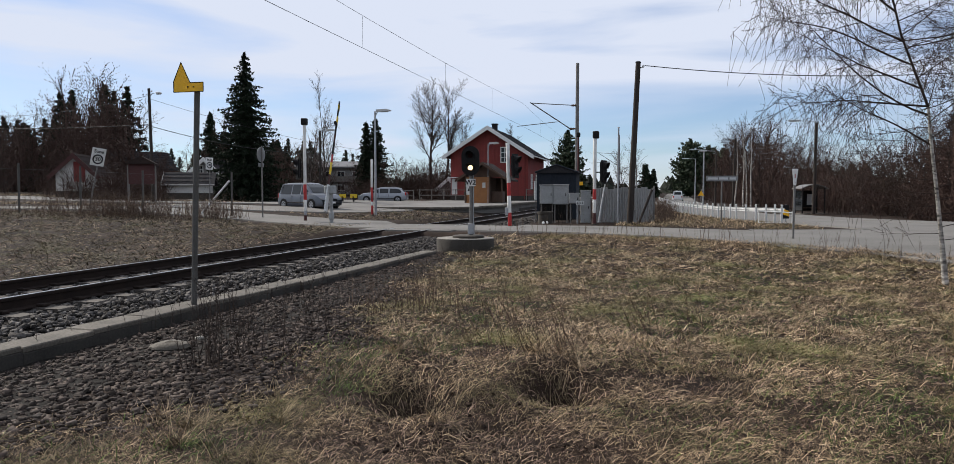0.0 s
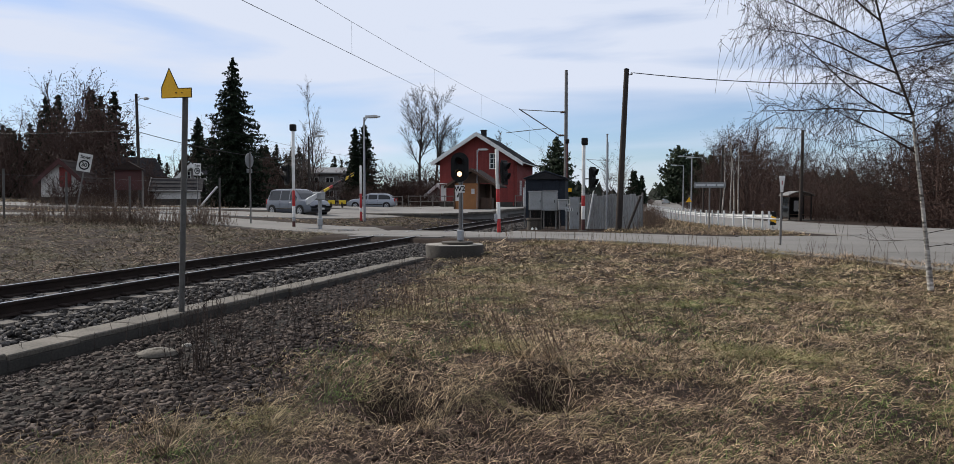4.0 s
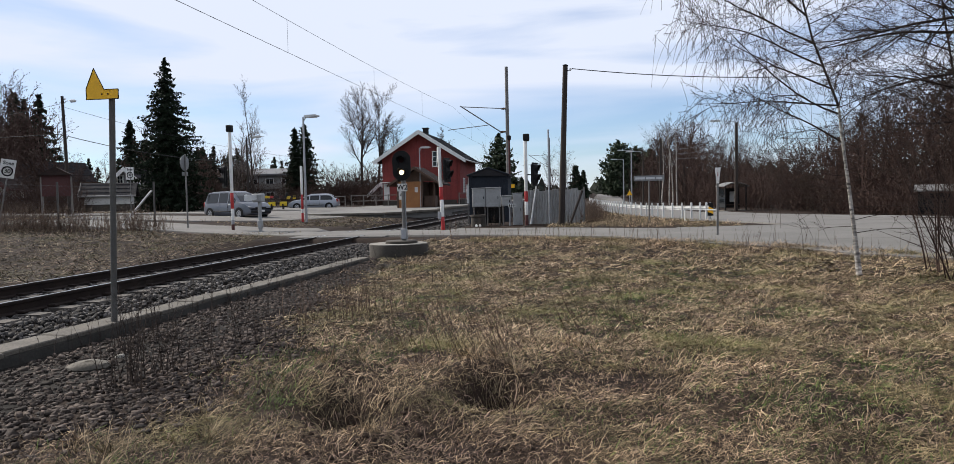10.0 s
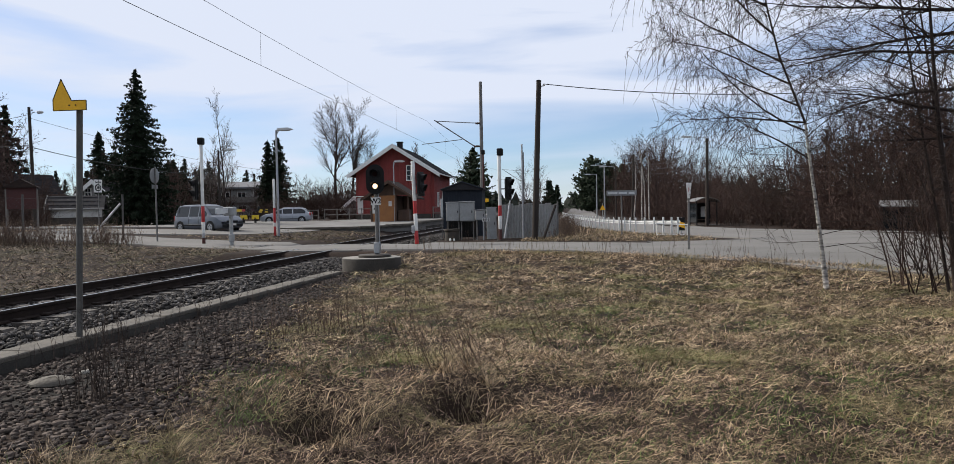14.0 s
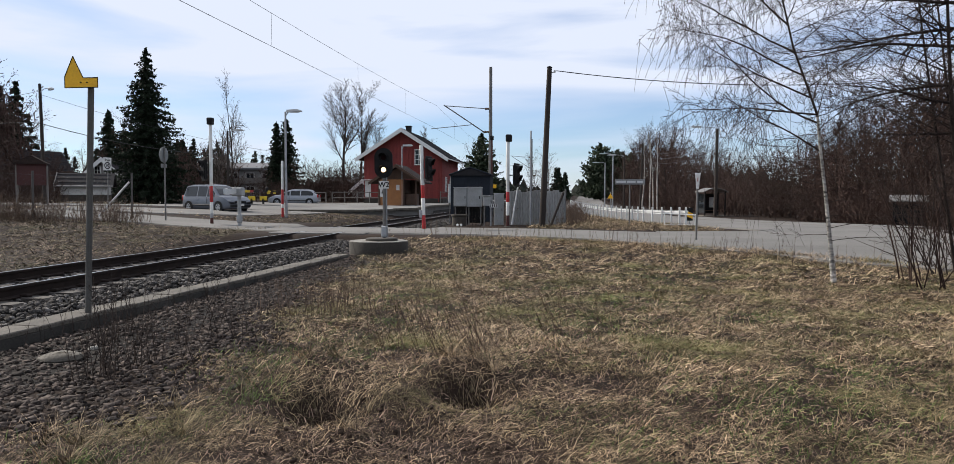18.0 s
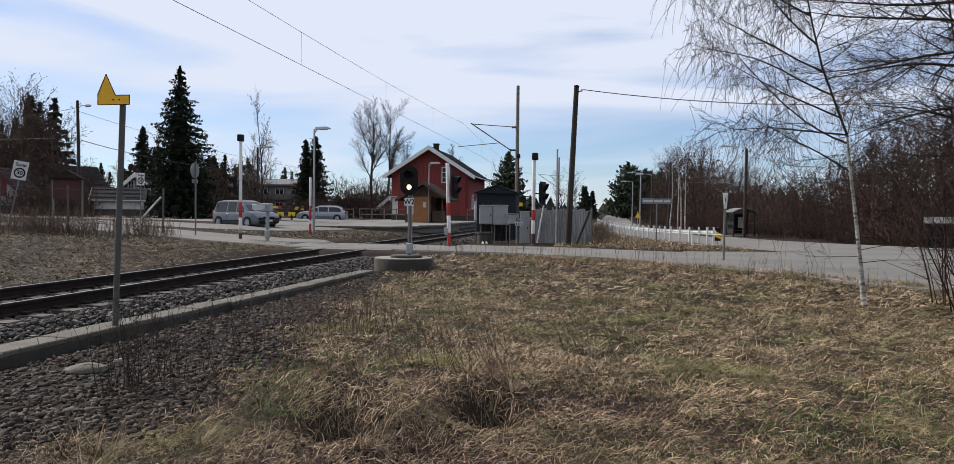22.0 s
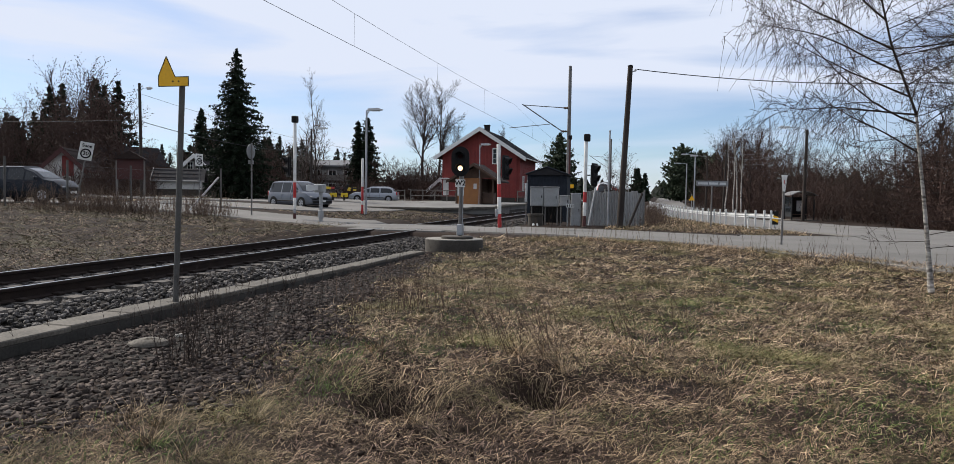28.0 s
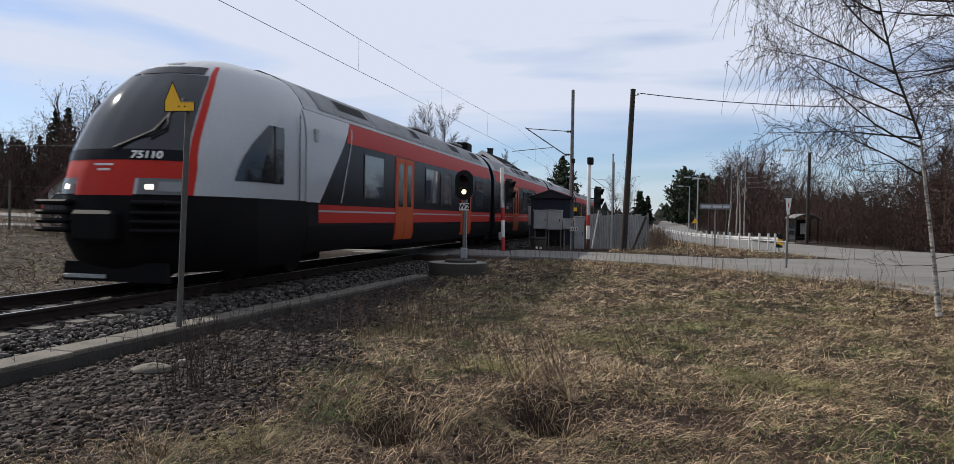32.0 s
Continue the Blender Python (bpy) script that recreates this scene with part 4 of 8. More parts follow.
G().box(0, 0.15, 0.85, 1.4, 0.08, 0.08, 0.01).part("crossbar", M_BLACK, t)
G().box(0, 0.4, 0.55, 1.45, 0.03, 0.9, 0.01).part("back_sheet", M_BLACK, t)
random.seed(8)
for k in range(7):
    x0 = -0.5 + 0.17 * k
    G().tube([(x0, -0.02, 0.86), (x0 + random.uniform(-0.1, 0.1), -0.12, 0.5), (x0 + random.uniform(-0.15, 0.15), -0.05, 0.0)], 0.016, 6).part("cable", M_RUBBER, t, smooth=True)
t = thing("number_plate", "small pale plate with dark bars on a stake", "sign", pose(-3.05, 31.95, 0.85))
G().box(0, 0, 0, 0.34, 0.012, 0.15, 0.004).part("plate", M_PALE, t)
for k in range(4):
    G().box(-0.12 + 0.08 * k, -0.009, 0, 0.035, 0.006, 0.11, 0.002).part("bar", M_BLACK, t)
G().box(-0.12, 0.02, -0.45, 0.04, 0.04, 0.92, 0.006).part("stake", M_GALV, t)


# corrugated screen fence beside the pole
M_CORR = mat("grey_corrugated_sheet", (0.36, 0.355, 0.345), (0.20, 0.195, 0.185), 0.65, 0.2, scale=1.5, fine=25, stretch=(1, 1, 0.25), bump=0.15, rand=0.15)
fence = thing("screen_fence", "weathered grey corrugated sheet fence by the track", "fence")
fx, fy = (-2.55, 33.6), (0.05, 34.1)
for k in range(9):
    vs, fs = [], []
    for j in range(13):
        u = (k + j / 12) / 9
        x = fx[0] + (fy[0] - fx[0]) * u
        y = fx[1] + (fy[1] - fx[1]) * u + 0.018 * math.cos(j * math.pi / 1.5)
        top = 1.50 + 0.05 * math.sin(k * 2.1)
        for q in (0, 0.006):
            vs += [(x, y + q, -0.2), (x, y + q, top)]
    for j in range(12):
        a = j * 4
        fs += [(a, a + 4, a + 5, a + 1), (a + 2, a + 3, a + 7, a + 6), (a + 1, a + 5, a + 7, a + 3)]
    g = G()
    g.v, g.f = vs, fs
    g.part("sheet", M_CORR, fence)
for k in range(4):
    u = k / 3
    G().tube([(fx[0] + 2.6 * u, fx[1] + 0.5 * u + 0.08, -0.25), (fx[0] + 2.6 * u, fx[1] + 0.5 * u + 0.08, 1.6)], 0.035, 8).part("post", M_POSTGREY, fence)


def wire_fence(name, pts, h, label, gap, posts=True, step=0.28, post_r=0.035, post_m=None):
    """Posts with diagonal wire mesh between them."""
    t = thing(name, label, "fence")
    post_m = post_m or M_POSTGREY
    g = G()
    for (x0, y0), (x1, y1) in zip(pts[:-1], pts[1:]):
        L = math.hypot(x1 - x0, y1 - y0)
        dx, dy = (x1 - x0) / L, (y1 - y0) / L
        z0, z1 = float(land(x0, y0)), float(land(x1, y1))

        def at(s, hh):
            return (x0 + dx * s, y0 + dy * s, z0 + (z1 - z0) * s / L + hh)
        k = int(L / step)
        for i in range(-int(h / step), k + 1):
            a, b = i * step, i * step + h
            lo, hi = max(a, 0), min(b, L)
            if hi > lo:
                g.tube([at(lo, lo - a), at(hi, hi - a)], 0.0013, 3, False)
                g.tube([at(lo, h - (lo - a)), at(hi, h - (hi - a))], 0.0013, 3, False)
        for hh in (0.02, h):
            g.tube([at(0, hh), at(L, hh)], 0.004, 4, False)
        if posts:
            for i in range(int(L / gap) + 1):
                p = at(i * gap, 0)
                G().tube([(p[0], p[1], p[2] - 0.25), (p[0], p[1], p[2] + h + 0.12)], post_r, 8).part("post", post_m, t, smooth=True)
    g.part("mesh", M_MESHWIRE, t, "thin wire mesh")
    return t


wire_fence("track_fence", [(0.05, 34.1), (-0.3, 60), (-0.9, 110)], 1.45, "wire mesh fence on steel posts along the line", 3.0, True, 0.5)


# ---------------------------------------------------------------- overhead line
def catenary_mast(x, y, h, side=-1, near=False):
    t = thing("catenary_mast", "dark steel catenary mast with a cantilever over the track", "catenary mast", pose(x, y, float(land(x, y))), "catenary masts")
    G().tube([(0, 0, -0.3), (0, 0, h)], [0.13, 0.10], 12).part("mast", M_POSTGREY, t, smooth=True)
    G().box(0, 0, 0.1, 0.5, 0.5, 0.3, 0.04).part("foundation", M_CONC_D, t)
    reach = abs(TRACK_X - x) - 0.1
    s = side
    G().tube([(0, 0, 6.72), (s * (reach - 0.8), 0, 6.95)], 0.025, 8).part("top_tube", M_POSTGREY, t, smooth=True)
    G().tube([(s * 0.35, 0, 5.25), (s * (reach - 0.75), 0, 7.0)], 0.035, 8).part("bracket_tube", M_POSTGREY, t, smooth=True)
    G().tube([(s * 1.2, 0, 5.75), (s * (reach + 0.05), 0, 5.52)], 0.022, 8).part("steady_arm", M_POSTGREY, t, smooth=True)
    for a in ((s * 0.18, 6.73), (s * 0.28, 5.3)):
        g = G().lathe([(0.05, -0.18), (0.08, -0.14), (0.045, -0.1), (0.08, -0.05), (0.045, 0.0), (0.08, 0.05), (0.045, 0.1), (0.06, 0.18)], 10, a[0], 0, a[1], "x")
        g.part("insulator", M_BROWNWOOD, t, "brown ribbed insulator", smooth=True)
    return t


MASTS = [-14, 46.0, 104, 160, 215, 270, 330]
for y in MASTS:
    catenary_mast(-4.6, y, 9.3)
lines = thing("overhead_line", "contact wire and carrier cable with droppers over the track", "overhead line")


def carrier(y, y0, y1):
    u = (y - y0) / (y1 - y0)
    return 6.95 - 4 * 0.55 * u * (1 - u)


for y0, y1 in zip(MASTS[:-1], MASTS[1:]):
    xs = (TRACK_X + 0.35, TRACK_X - 0.1)
    i = MASTS.index(y0)
    xa, xb = xs[(i + 1) % 2], xs[i % 2]
    G().tube([(xa + (xb - xa) * k / 16, y0 + (y1 - y0) * k / 16, carrier(y0 + (y1 - y0) * k / 16, y0, y1)) for k in range(17)], 0.006, 5, False).part("carrier_cable", M_WIRE, lines)
    G().tube([(xa, y0, 5.5), ((xa + xb) / 2, (y0 + y1) / 2, 5.48), (xb, y1, 5.5)], 0.007, 5, False).part("contact_wire", M_WIRE, lines)
    for k in range(1, 7):
        y = y0 + (y1 - y0) * k / 7
        x = xa + (xb - xa) * k / 7
        G().tube([(x, y, 5.5), (x, y, carrier(y, y0, y1))], 0.004, 4, False).part("dropper", M_WIRE, lines)


def wood_pole(x, y, z, h, lean, label, r=0.13, bar_=True):
    t = thing("utility_pole", label, "utility pole", pose(x, y, z, 0, lean, 0), "utility poles")
    G().tube([(0, 0, -0.4), (0, 0, h * 0.5), (0, 0, h)], [r, r * 0.88, r * 0.75], 12).part("pole", M_POLEWOOD, t, smooth=True)
    G().lathe([(r * 0.8, 0), (r * 0.82, 0.04), (r * 0.3, 0.07)], 12, 0, 0, h).part("cap", M_BLACK, t)
    if bar_:
        G().tube([(0, 0, h - 0.22), (0.22, 0, h - 0.18)], 0.02, 6).part("hook", M_GALV, t)
        G().lathe([(0.03, 0), (0.05, 0.03), (0.04, 0.09), (0.0001, 0.11)], 10, 0.22, 0, h - 0.19).part("insulator", M_WHITE, t, smooth=True)
    return t


t = wood_pole(-0.93, 31.6, -0.07, 6.75, 2.3, "leaning dark creosoted wooden pole by the fence", 0.14)
t2 = thing("pole_strut", "dark wooden strut leaning beside the pole", "strut", pose(-0.65, 31.9, -0.12))
G().tube([(0.0, 0, -0.1), (0.62, 0.1, 1.55)], 0.05, 8).part("strut", M_POLEWOOD, t2)
t = thing("steel_post", "slender grey steel post by the fence", "post", pose(-1.5, 33.2, -0.1))
G().tube([(0, 0, -0.2), (0, 0, 4.25)], [0.04, 0.035], 10).part("post", M_GALV, t, smooth=True)
G().lathe([(0.055, 0), (0.05, 0.03), (0.0001, 0.04)], 10, 0, 0, 4.25).part("cap", M_GALV, t)
t = thing("camera_mast", "slender brown mast with a small black box near the hut", "mast", pose(-4.35, 44.3, -0.1))
G().tube([(0, 0, -0.2), (0, 0, 4.75)], [0.07, 0.055], 10).part("mast", M_REDBROWN, t, smooth=True)
G().box(0, 0, 4.85, 0.22, 0.24, 0.26, 0.03).part("box", M_BLACK, t)
G().box(0.12, -0.1, 1.95, 0.34, 0.03, 0.22, 0.006).part("plate", M_YELLOW, t, "small yellow plate")
wood_pole(-34.26, 45.34, 0.75, 7.8, -1.2, "wooden power pole with a small lamp before the houses", 0.12)
t = thing("pole_lamp", "small grey lamp on a curved bracket high on the pole", "lamp", pose(-34.4, 45.3, 8.0))
G().tube([(0, 0, 0), (0.3, -0.02, 0.25), (0.7, -0.05, 0.28)], 0.025, 8).part("bracket", M_GALV, t, smooth=True)
G().lathe([(0.02, 0.0), (0.11, 0.03), (0.10, 0.3), (0.03, 0.42)], 12, 0.65, -0.05, 0.24, "x").part("lamp_head", M_PALE, t, smooth=True)


def cable(name, a, b, sag, r, label):
    t = thing(name, label, "cable")
    a, b = Vector(a), Vector(b)
    G().tube([a.lerp(b, k / 20) - Vector((0, 0, 4 * sag * (k / 20) * (1 - k / 20))) for k in range(21)], r, 5, False).part("wire", M_WIRE, t)


cable("power_cable", (-0.38, 31.6, 6.55), (14.2, 35.0, 6.4), 0.35, 0.018, "thin black power cable from the leaning pole to the wood")
cable("power_cable", (-34.5, 45.3, 8.1), (-70, 60, 9.3), 0.8, 0.015, "thin black power cable between the poles")
cable("power_cable", (-34.5, 45.3, 6.1), (-60, 40, 6.6), 0.5, 0.02, "thin black power cable between the poles")
cable("power_cable", (-34.4, 45.3, 6.0), (-26.3, 55.4, 4.4), 0.4, 0.025, "thin black power cable between the poles")
cable("power_cable", (-34.4, 45.3, 7.9), (-27, 75, 5.5), 0.6, 0.012, "thin black power cable between the poles")

# ---------------------------------------------------------------- right hand roadside
rail = thing("guard_rail", "galvanised guard rail on many posts along the main road", "guard rail")
gl = along([(5.6, 35.0), (4.3, 41.0), (2.6, 50.0), (1.5, 60), (0.9, 75), (0.8, 100)], 1.1)
BEAM = [(0.0, -0.10), (0.04, -0.085), (0.04, -0.045), (0.0, -0.02), (0.0, 0.02), (0.04, 0.045), (0.04, 0.085), (0.0, 0.10)]
for i in range(len(gl) - 1):
    x, y, sx, sy = gl[i]
    x2, y2, sx2, sy2 = gl[i + 1]
    z, z2 = float(land(x, y)) + 0.60, float(land(x2, y2)) + 0.60
    vs, fs = [], []
    for (px_, py_, ax, ay, zz) in ((x, y, sx, sy, z), (x2, y2, sx2, sy2, z2)):
        for d, h in BEAM:
            vs.append((px_ + ax * (0.06 + d), py_ + ay * (0.06 + d), zz + h))
        for d, h in reversed(BEAM):
            vs.append((px_ + ax * (0.056 + d), py_ + ay * (0.056 + d), zz + h))
    n = len(BEAM) * 2
    fs = [(k, (k + 1) % n, n + (k + 1) % n, n + k) for k in range(n)]
    g = G()
    g.v, g.f = vs, fs
    g.part("beam", M_PALE, rail)
    G().box(x - 0.02 * sx, y - 0.02 * sy, z - 0.20, 0.08, 0.10, 0.90, 0.01).part("post", M_PALE, rail)
t = thing("tube_frame", "low white tube frame at the guard rail's end", "barrier frame", pose(5.3, 34.6, float(land(5.3, 34.6)), 0, 0, -20))
for a, b in (((-0.75, 0, 0.0), (-0.75, 0, 0.55)), ((0.65, 0, 0.0), (0.65, 0, 0.55)), ((-0.75, 0, 0.55), (0.65, 0, 0.50)), ((-0.75, 0, 0.04), (0.65, 0, 0.04))):
    G().tube([a, b], 0.025, 8).part("tube", M_WHITE, t, smooth=True)
t = thing("chevron_sign", "yellow and black hazard marker at the guard rail's end", "road sign", pose(5.95, 36.2, float(land(5.9, 36.2)), 0, 0, 18))
G().box(0, 0.02, 0.4, 0.05, 0.05, 0.9, 0.008).part("post", M_GALV, t)
G().box(0, -0.012, 0.52, 0.30, 0.015, 0.62, 0.005).part("panel", M_BLACK, t)
G().prism([(-0.14, 0.40), (-0.14, 0.66), (0.14, 0.56), (0.14, 0.30)], "y", -0.026, -0.021).part("stripe", M_YELLOW, t)
t = thing("name_sign", "long grey place name board on a steel post", "road sign", pose(3.07, 35.6, -0.25, 0, 0, 6))
G().tube([(0, 0, -0.1), (0, 0, 2.3)], 0.035, 10).part("post", M_POSTGREY, t, smooth=True)
G().box(0, -0.05, 2.20, 1.42, 0.025, 0.25, 0.006).part("board", M_SIGNGREY, t, "grey board with illegible lettering")
for dx, w in ((-0.42, 0.44), (0.06, 0.40), (0.47, 0.28)):
    G().box(dx, -0.066, 2.20, w, 0.004, 0.10).part("lettering", M_PALE, t)
t = thing("marker_stake", "dark roadside stake with a white reflector top", "marker post", pose(3.89, 22.45, -0.22, 0, 0.4, 0))
G().tube([(0, 0, -0.1), (0, 0, 1.95)], 0.032, 10).part("stake", M_POSTGREY, t, smooth=True)
G().prism([(-0.035, 1.72), (0.035, 1.72), (0.08, 2.18), (-0.08, 2.18)], "y", -0.045, -0.032).part("reflector", M_WHITE, t, "white reflector plate")
G().box(0.0, -0.048, 1.98, 0.02, 0.006, 0.12).part("mark", M_RED, t)
wood_pole(12.0, 61.0, -0.3, 6.9, 0.6, "grey wooden power pole behind the bus shelter", 0.14)
street_lamp(12.0, 61.1, 5.2, 1.6, 180, 1.2, "roadside lamp bracket with a pale head on the pole", False, 0.04)
for x, y, h, w in ((6.6, 84, 6.2, True), (6.3, 99, 7.2, False), (6.4, 120, 7.0, False)):
    street_lamp(x, y, float(land(x, y)), h, 180, 1.0, "tall roadside lamp along the main road", w, 0.09)
wood_pole(8.6, 86, -0.2, 7.5, 1.5, "grey wooden pole at the wood's edge", 0.13)
for k, dz in enumerate((6.6, 6.1, 5.6)):
    cable("power_cable", (8.7, 86, dz), (11.9, 61, dz - 0.4), 0.9, 0.015, "black power cable along the road")
for x, y in ((5.6, 92),):
    t = thing("warning_sign", "yellow triangular warning sign on a post", "road sign", pose(x, y, -0.3))
    G().tube([(0, 0, 0), (0, 0, 2.1)], 0.04, 8).part("post", M_GALV, t)
    G().prism([(-0.36, 1.3), (0.36, 1.3), (0.0, 1.93)], "y", -0.06, -0.04).part("triangle", M_YELLOW, t)


def bus_shelter(x, y, z, turn, label):
    t = thing("bus_shelter", label, "bus shelter", pose(x, y, z, 0, 0, turn), "bus shelters")
    W_, D_ = 1.7, 1.4
    for sx in (-1, 1):
        for sy in (-1, 1):
            G().box(sx * W_ / 2, sy * D_ / 2, 1.0, 0.09, 0.09, 2.1, 0.01).part("post", M_BLACK, t)
    arc = [(-W_ / 2 - 0.2 + (W_ + 0.4) * k / 12, 2.02 + 0.32 * math.sin(math.pi * k / 12)) for k in range(13)]
    G().prism(arc + [(p[0], p[1] - 0.06) for p in reversed(arc)], "y", -D_ / 2 - 0.25, D_ / 2 + 0.25).part("roof", M_POSTGREY, t, "curved grey roof sheet")
    G().box(0, D_ / 2, 1.05, W_ - 0.1, 0.02, 1.5, 0.004).part("back_pane", M_GLASS, t)
    G().box(-W_ / 2, 0, 1.05, 0.02, D_ - 0.1, 1.5, 0.004).part("side_pane", M_GLASS, t)
    for zz in (0.28, 1.82):
        G().box(0, D_ / 2 - 0.03, zz, W_, 0.06, 0.07, 0.008).part("rail", M_BLACK, t)
        G().box(-W_ / 2 + 0.03, 0, zz, 0.06, D_, 0.07, 0.008).part("rail", M_BLACK, t)
    G().box(0.1, D_ / 2 - 0.3, 0.48, W_ - 0.4, 0.35, 0.05, 0.01).part("bench", M_BROWNWOOD, t)
    G().box(0.35, D_ / 2 - 0.06, 1.15, 0.6, 0.02, 0.85, 0.005).part("notice", M_PLASTER, t, "pale notice board")
    G().box(0, 0, 0.02, W_ + 0.5, D_ + 0.5, 0.12, 0.02).part("slab", M_CONC, t)
    return t


bus_shelter(12.0, 62.5, -0.36, 12, "small dark bus shelter with a curved pale roof")
bus_shelter(19.2, 44.0, float(land(19.2, 44.0)), 65, "small pale-roofed bus shelter behind the bushes")

# ---------------------------------------------------------------- left hand roadside
def zone_sign(x, y, z, h, lean, turn):
    t = thing("zone_sign", "tilted white speed zone sign with a ring on a steel post", "road sign", pose(x, y, z, 0, lean, 0), "zone signs")
    G().tube([(0, 0, -0.1), (0, 0, h)], 0.03, 10).part("post", M_POSTGREY, t, smooth=True)
    R = pose(0, -0.05, h - 0.4, 0, 0, turn)
    pl = G().box(0, 0, 0, 0.56, 0.015, 0.78, 0.006, R).part("plate", M_WHITE, t, "white plate")
    n, vs, fs = 28, [], []
    for k in range(n):
        a = 2 * math.pi * k / n
        for r_, d in ((0.215, -0.009), (0.155, -0.009), (0.155, -0.014), (0.215, -0.014)):
            vs.append(tuple(R @ Vector((r_ * math.cos(a), d, r_ * math.sin(a) - 0.10))))
    for k in range(n):
        a, b = 4 * k, 4 * ((k + 1) % n)
        fs += [(a + 2, b + 2, b + 3, a + 3), (a + 1, b + 1, b + 2, a + 2), (a + 3, b + 3, b, a)]
    g = G()
    g.v, g.f = vs, fs
    g.part("ring", M_BLACK, pl, "dark ring")
    text_part("number", "30", 0.24, R @ pose(0, -0.012, -0.10, 90), M_BLACK, pl)
    text_part("word", "Sone", 0.20, R @ pose(0, -0.012, 0.24, 90), M_BLACK, pl)
    return t


zone_sign(-24.17, 27.6, 0.30, 3.03, 14, 54)
zone_sign(-28.05, 42.7, 0.6, 3.0, 1.0, 70)
board = thing("notice_box", "dark red notice box with a small gable roof on posts", "notice board", pose(-28.3, 36.5, 0.95, 0, 0, 28))
for sx in (-0.72, 0.72):
    G().box(sx, 0, 0.70, 0.09, 0.09, 2.4, 0.01).part("post", M_GREYWOOD, board)
G().box(0, 0, 1.42, 1.38, 0.16, 1.15, 0.01).part("box", M_REDBROWN, board)
G().prism([(-0.85, 1.98), (0.85, 1.98), (0, 2.45)], "y", -0.28, 0.28).part("roof", M_BROWNROOF, board, "dark brown gable roof")
G().box(0.0, -0.09, 1.45, 1.1, 0.02, 0.85, 0.005).part("panel", M_REDBROWN, board)
f = wire_fence("roadside_fence", [(-30.5, 18.5), (-26.0, 22.6), (-22.4, 25.6), (-20.6, 27.4), (-18.8, 30.4)], 1.75, "slack wire mesh fence on thin dark posts by the road", 4.4, False, 0.22)
for x, y, h in ((-28.0, 20.8, 1.9), (-24.25, 24.06, 1.95), (-22.61, 25.43, 1.95), (-20.95, 27.05, 1.9), (-18.82, 30.37, 2.05)):
    z = float(land(x, y))
    G().tube([(x, y, z - 0.25), (x + 0.02, y, z + h)], 0.042, 8).part("post", M_MASTDARK, f, smooth=True)
G().tube([(-19.0, 30.5, 1.85), (-20.45, 30.2, 0.15)], 0.045, 8).part("brace", M_GALV, f, "pale steel brace")
G().tube([(-29.0, 36.3, 0.3), (-29.0, 36.3, 2.6)], 0.05, 8).part("tall_post", M_POSTGREY, f)
for x, y, ln in ((-33.5, 26.5, 14), (-37.5, 30, 10)):
    t = thing("white_stake", "leaning white wooden roadside stake with a cross board", "stake", pose(x, y, 0.55, 0, ln, 0))
    G().box(0, 0, 0.75, 0.07, 0.05, 1.7, 0.008).part("stake", M_PLASTER, t)
    G().box(0.1, -0.04, 1.55, 1.3, 0.03, 0.14, 0.006).part("board", M_PLASTER, t)

# ---------------------------------------------------------------- station
M_DECK = mat("pale_platform_asphalt", (0.19, 0.183, 0.17), (0.10, 0.096, 0.09), 0.9, scale=0.5, fine=60, bump=0.2, dist=0.006)
M_TIN = mat("grey_roof_sheet", (0.16, 0.16, 0.165), (0.10, 0.10, 0.10), 0.6, 0.2, scale=2, fine=30)
M_SANDWALL = mat("pale_brown_wall", (0.24, 0.20, 0.155), (0.16, 0.13, 0.10), 0.85, scale=0.6, fine=20)


def window(t, x, y, z, w, h, face="y", bars=(1, 1), frame_m=M_WHITE, fr=0.09):
    """A framed window standing proud of a wall whose outward side is -y (or +x)."""
    R = pose(x, y, z) if face == "y" else pose(x, y, z, 0, 0, 90)
    win = G().box(0, -0.02, 0, w, 0.05, h, 0, R).part("window", M_GLASS, t, "dark glass in a pale frame")
    for sx in (-1, 1):
        G().box(sx * w / 2, -0.04, 0, fr, 0.09, h + fr, 0.01, R).part("jamb", frame_m, win)
    for sz in (-1, 1):
        G().box(0, -0.045, sz * h / 2, w + fr + 0.04, 0.10, fr, 0.01, R).part("rail", frame_m, win)
    for k in range(bars[0]):
        G().box(-w / 2 + w * (k + 1) / (bars[0] + 1), -0.045, 0, 0.06, 0.06, h, 0.006, R).part("mullion", frame_m, win)
    for k in range(bars[1]):
        G().box(0, -0.045, -h / 2 + h * (k + 1) / (bars[1] + 1), w, 0.06, 0.05, 0.006, R).part("glazing_bar", frame_m, win)
    return win


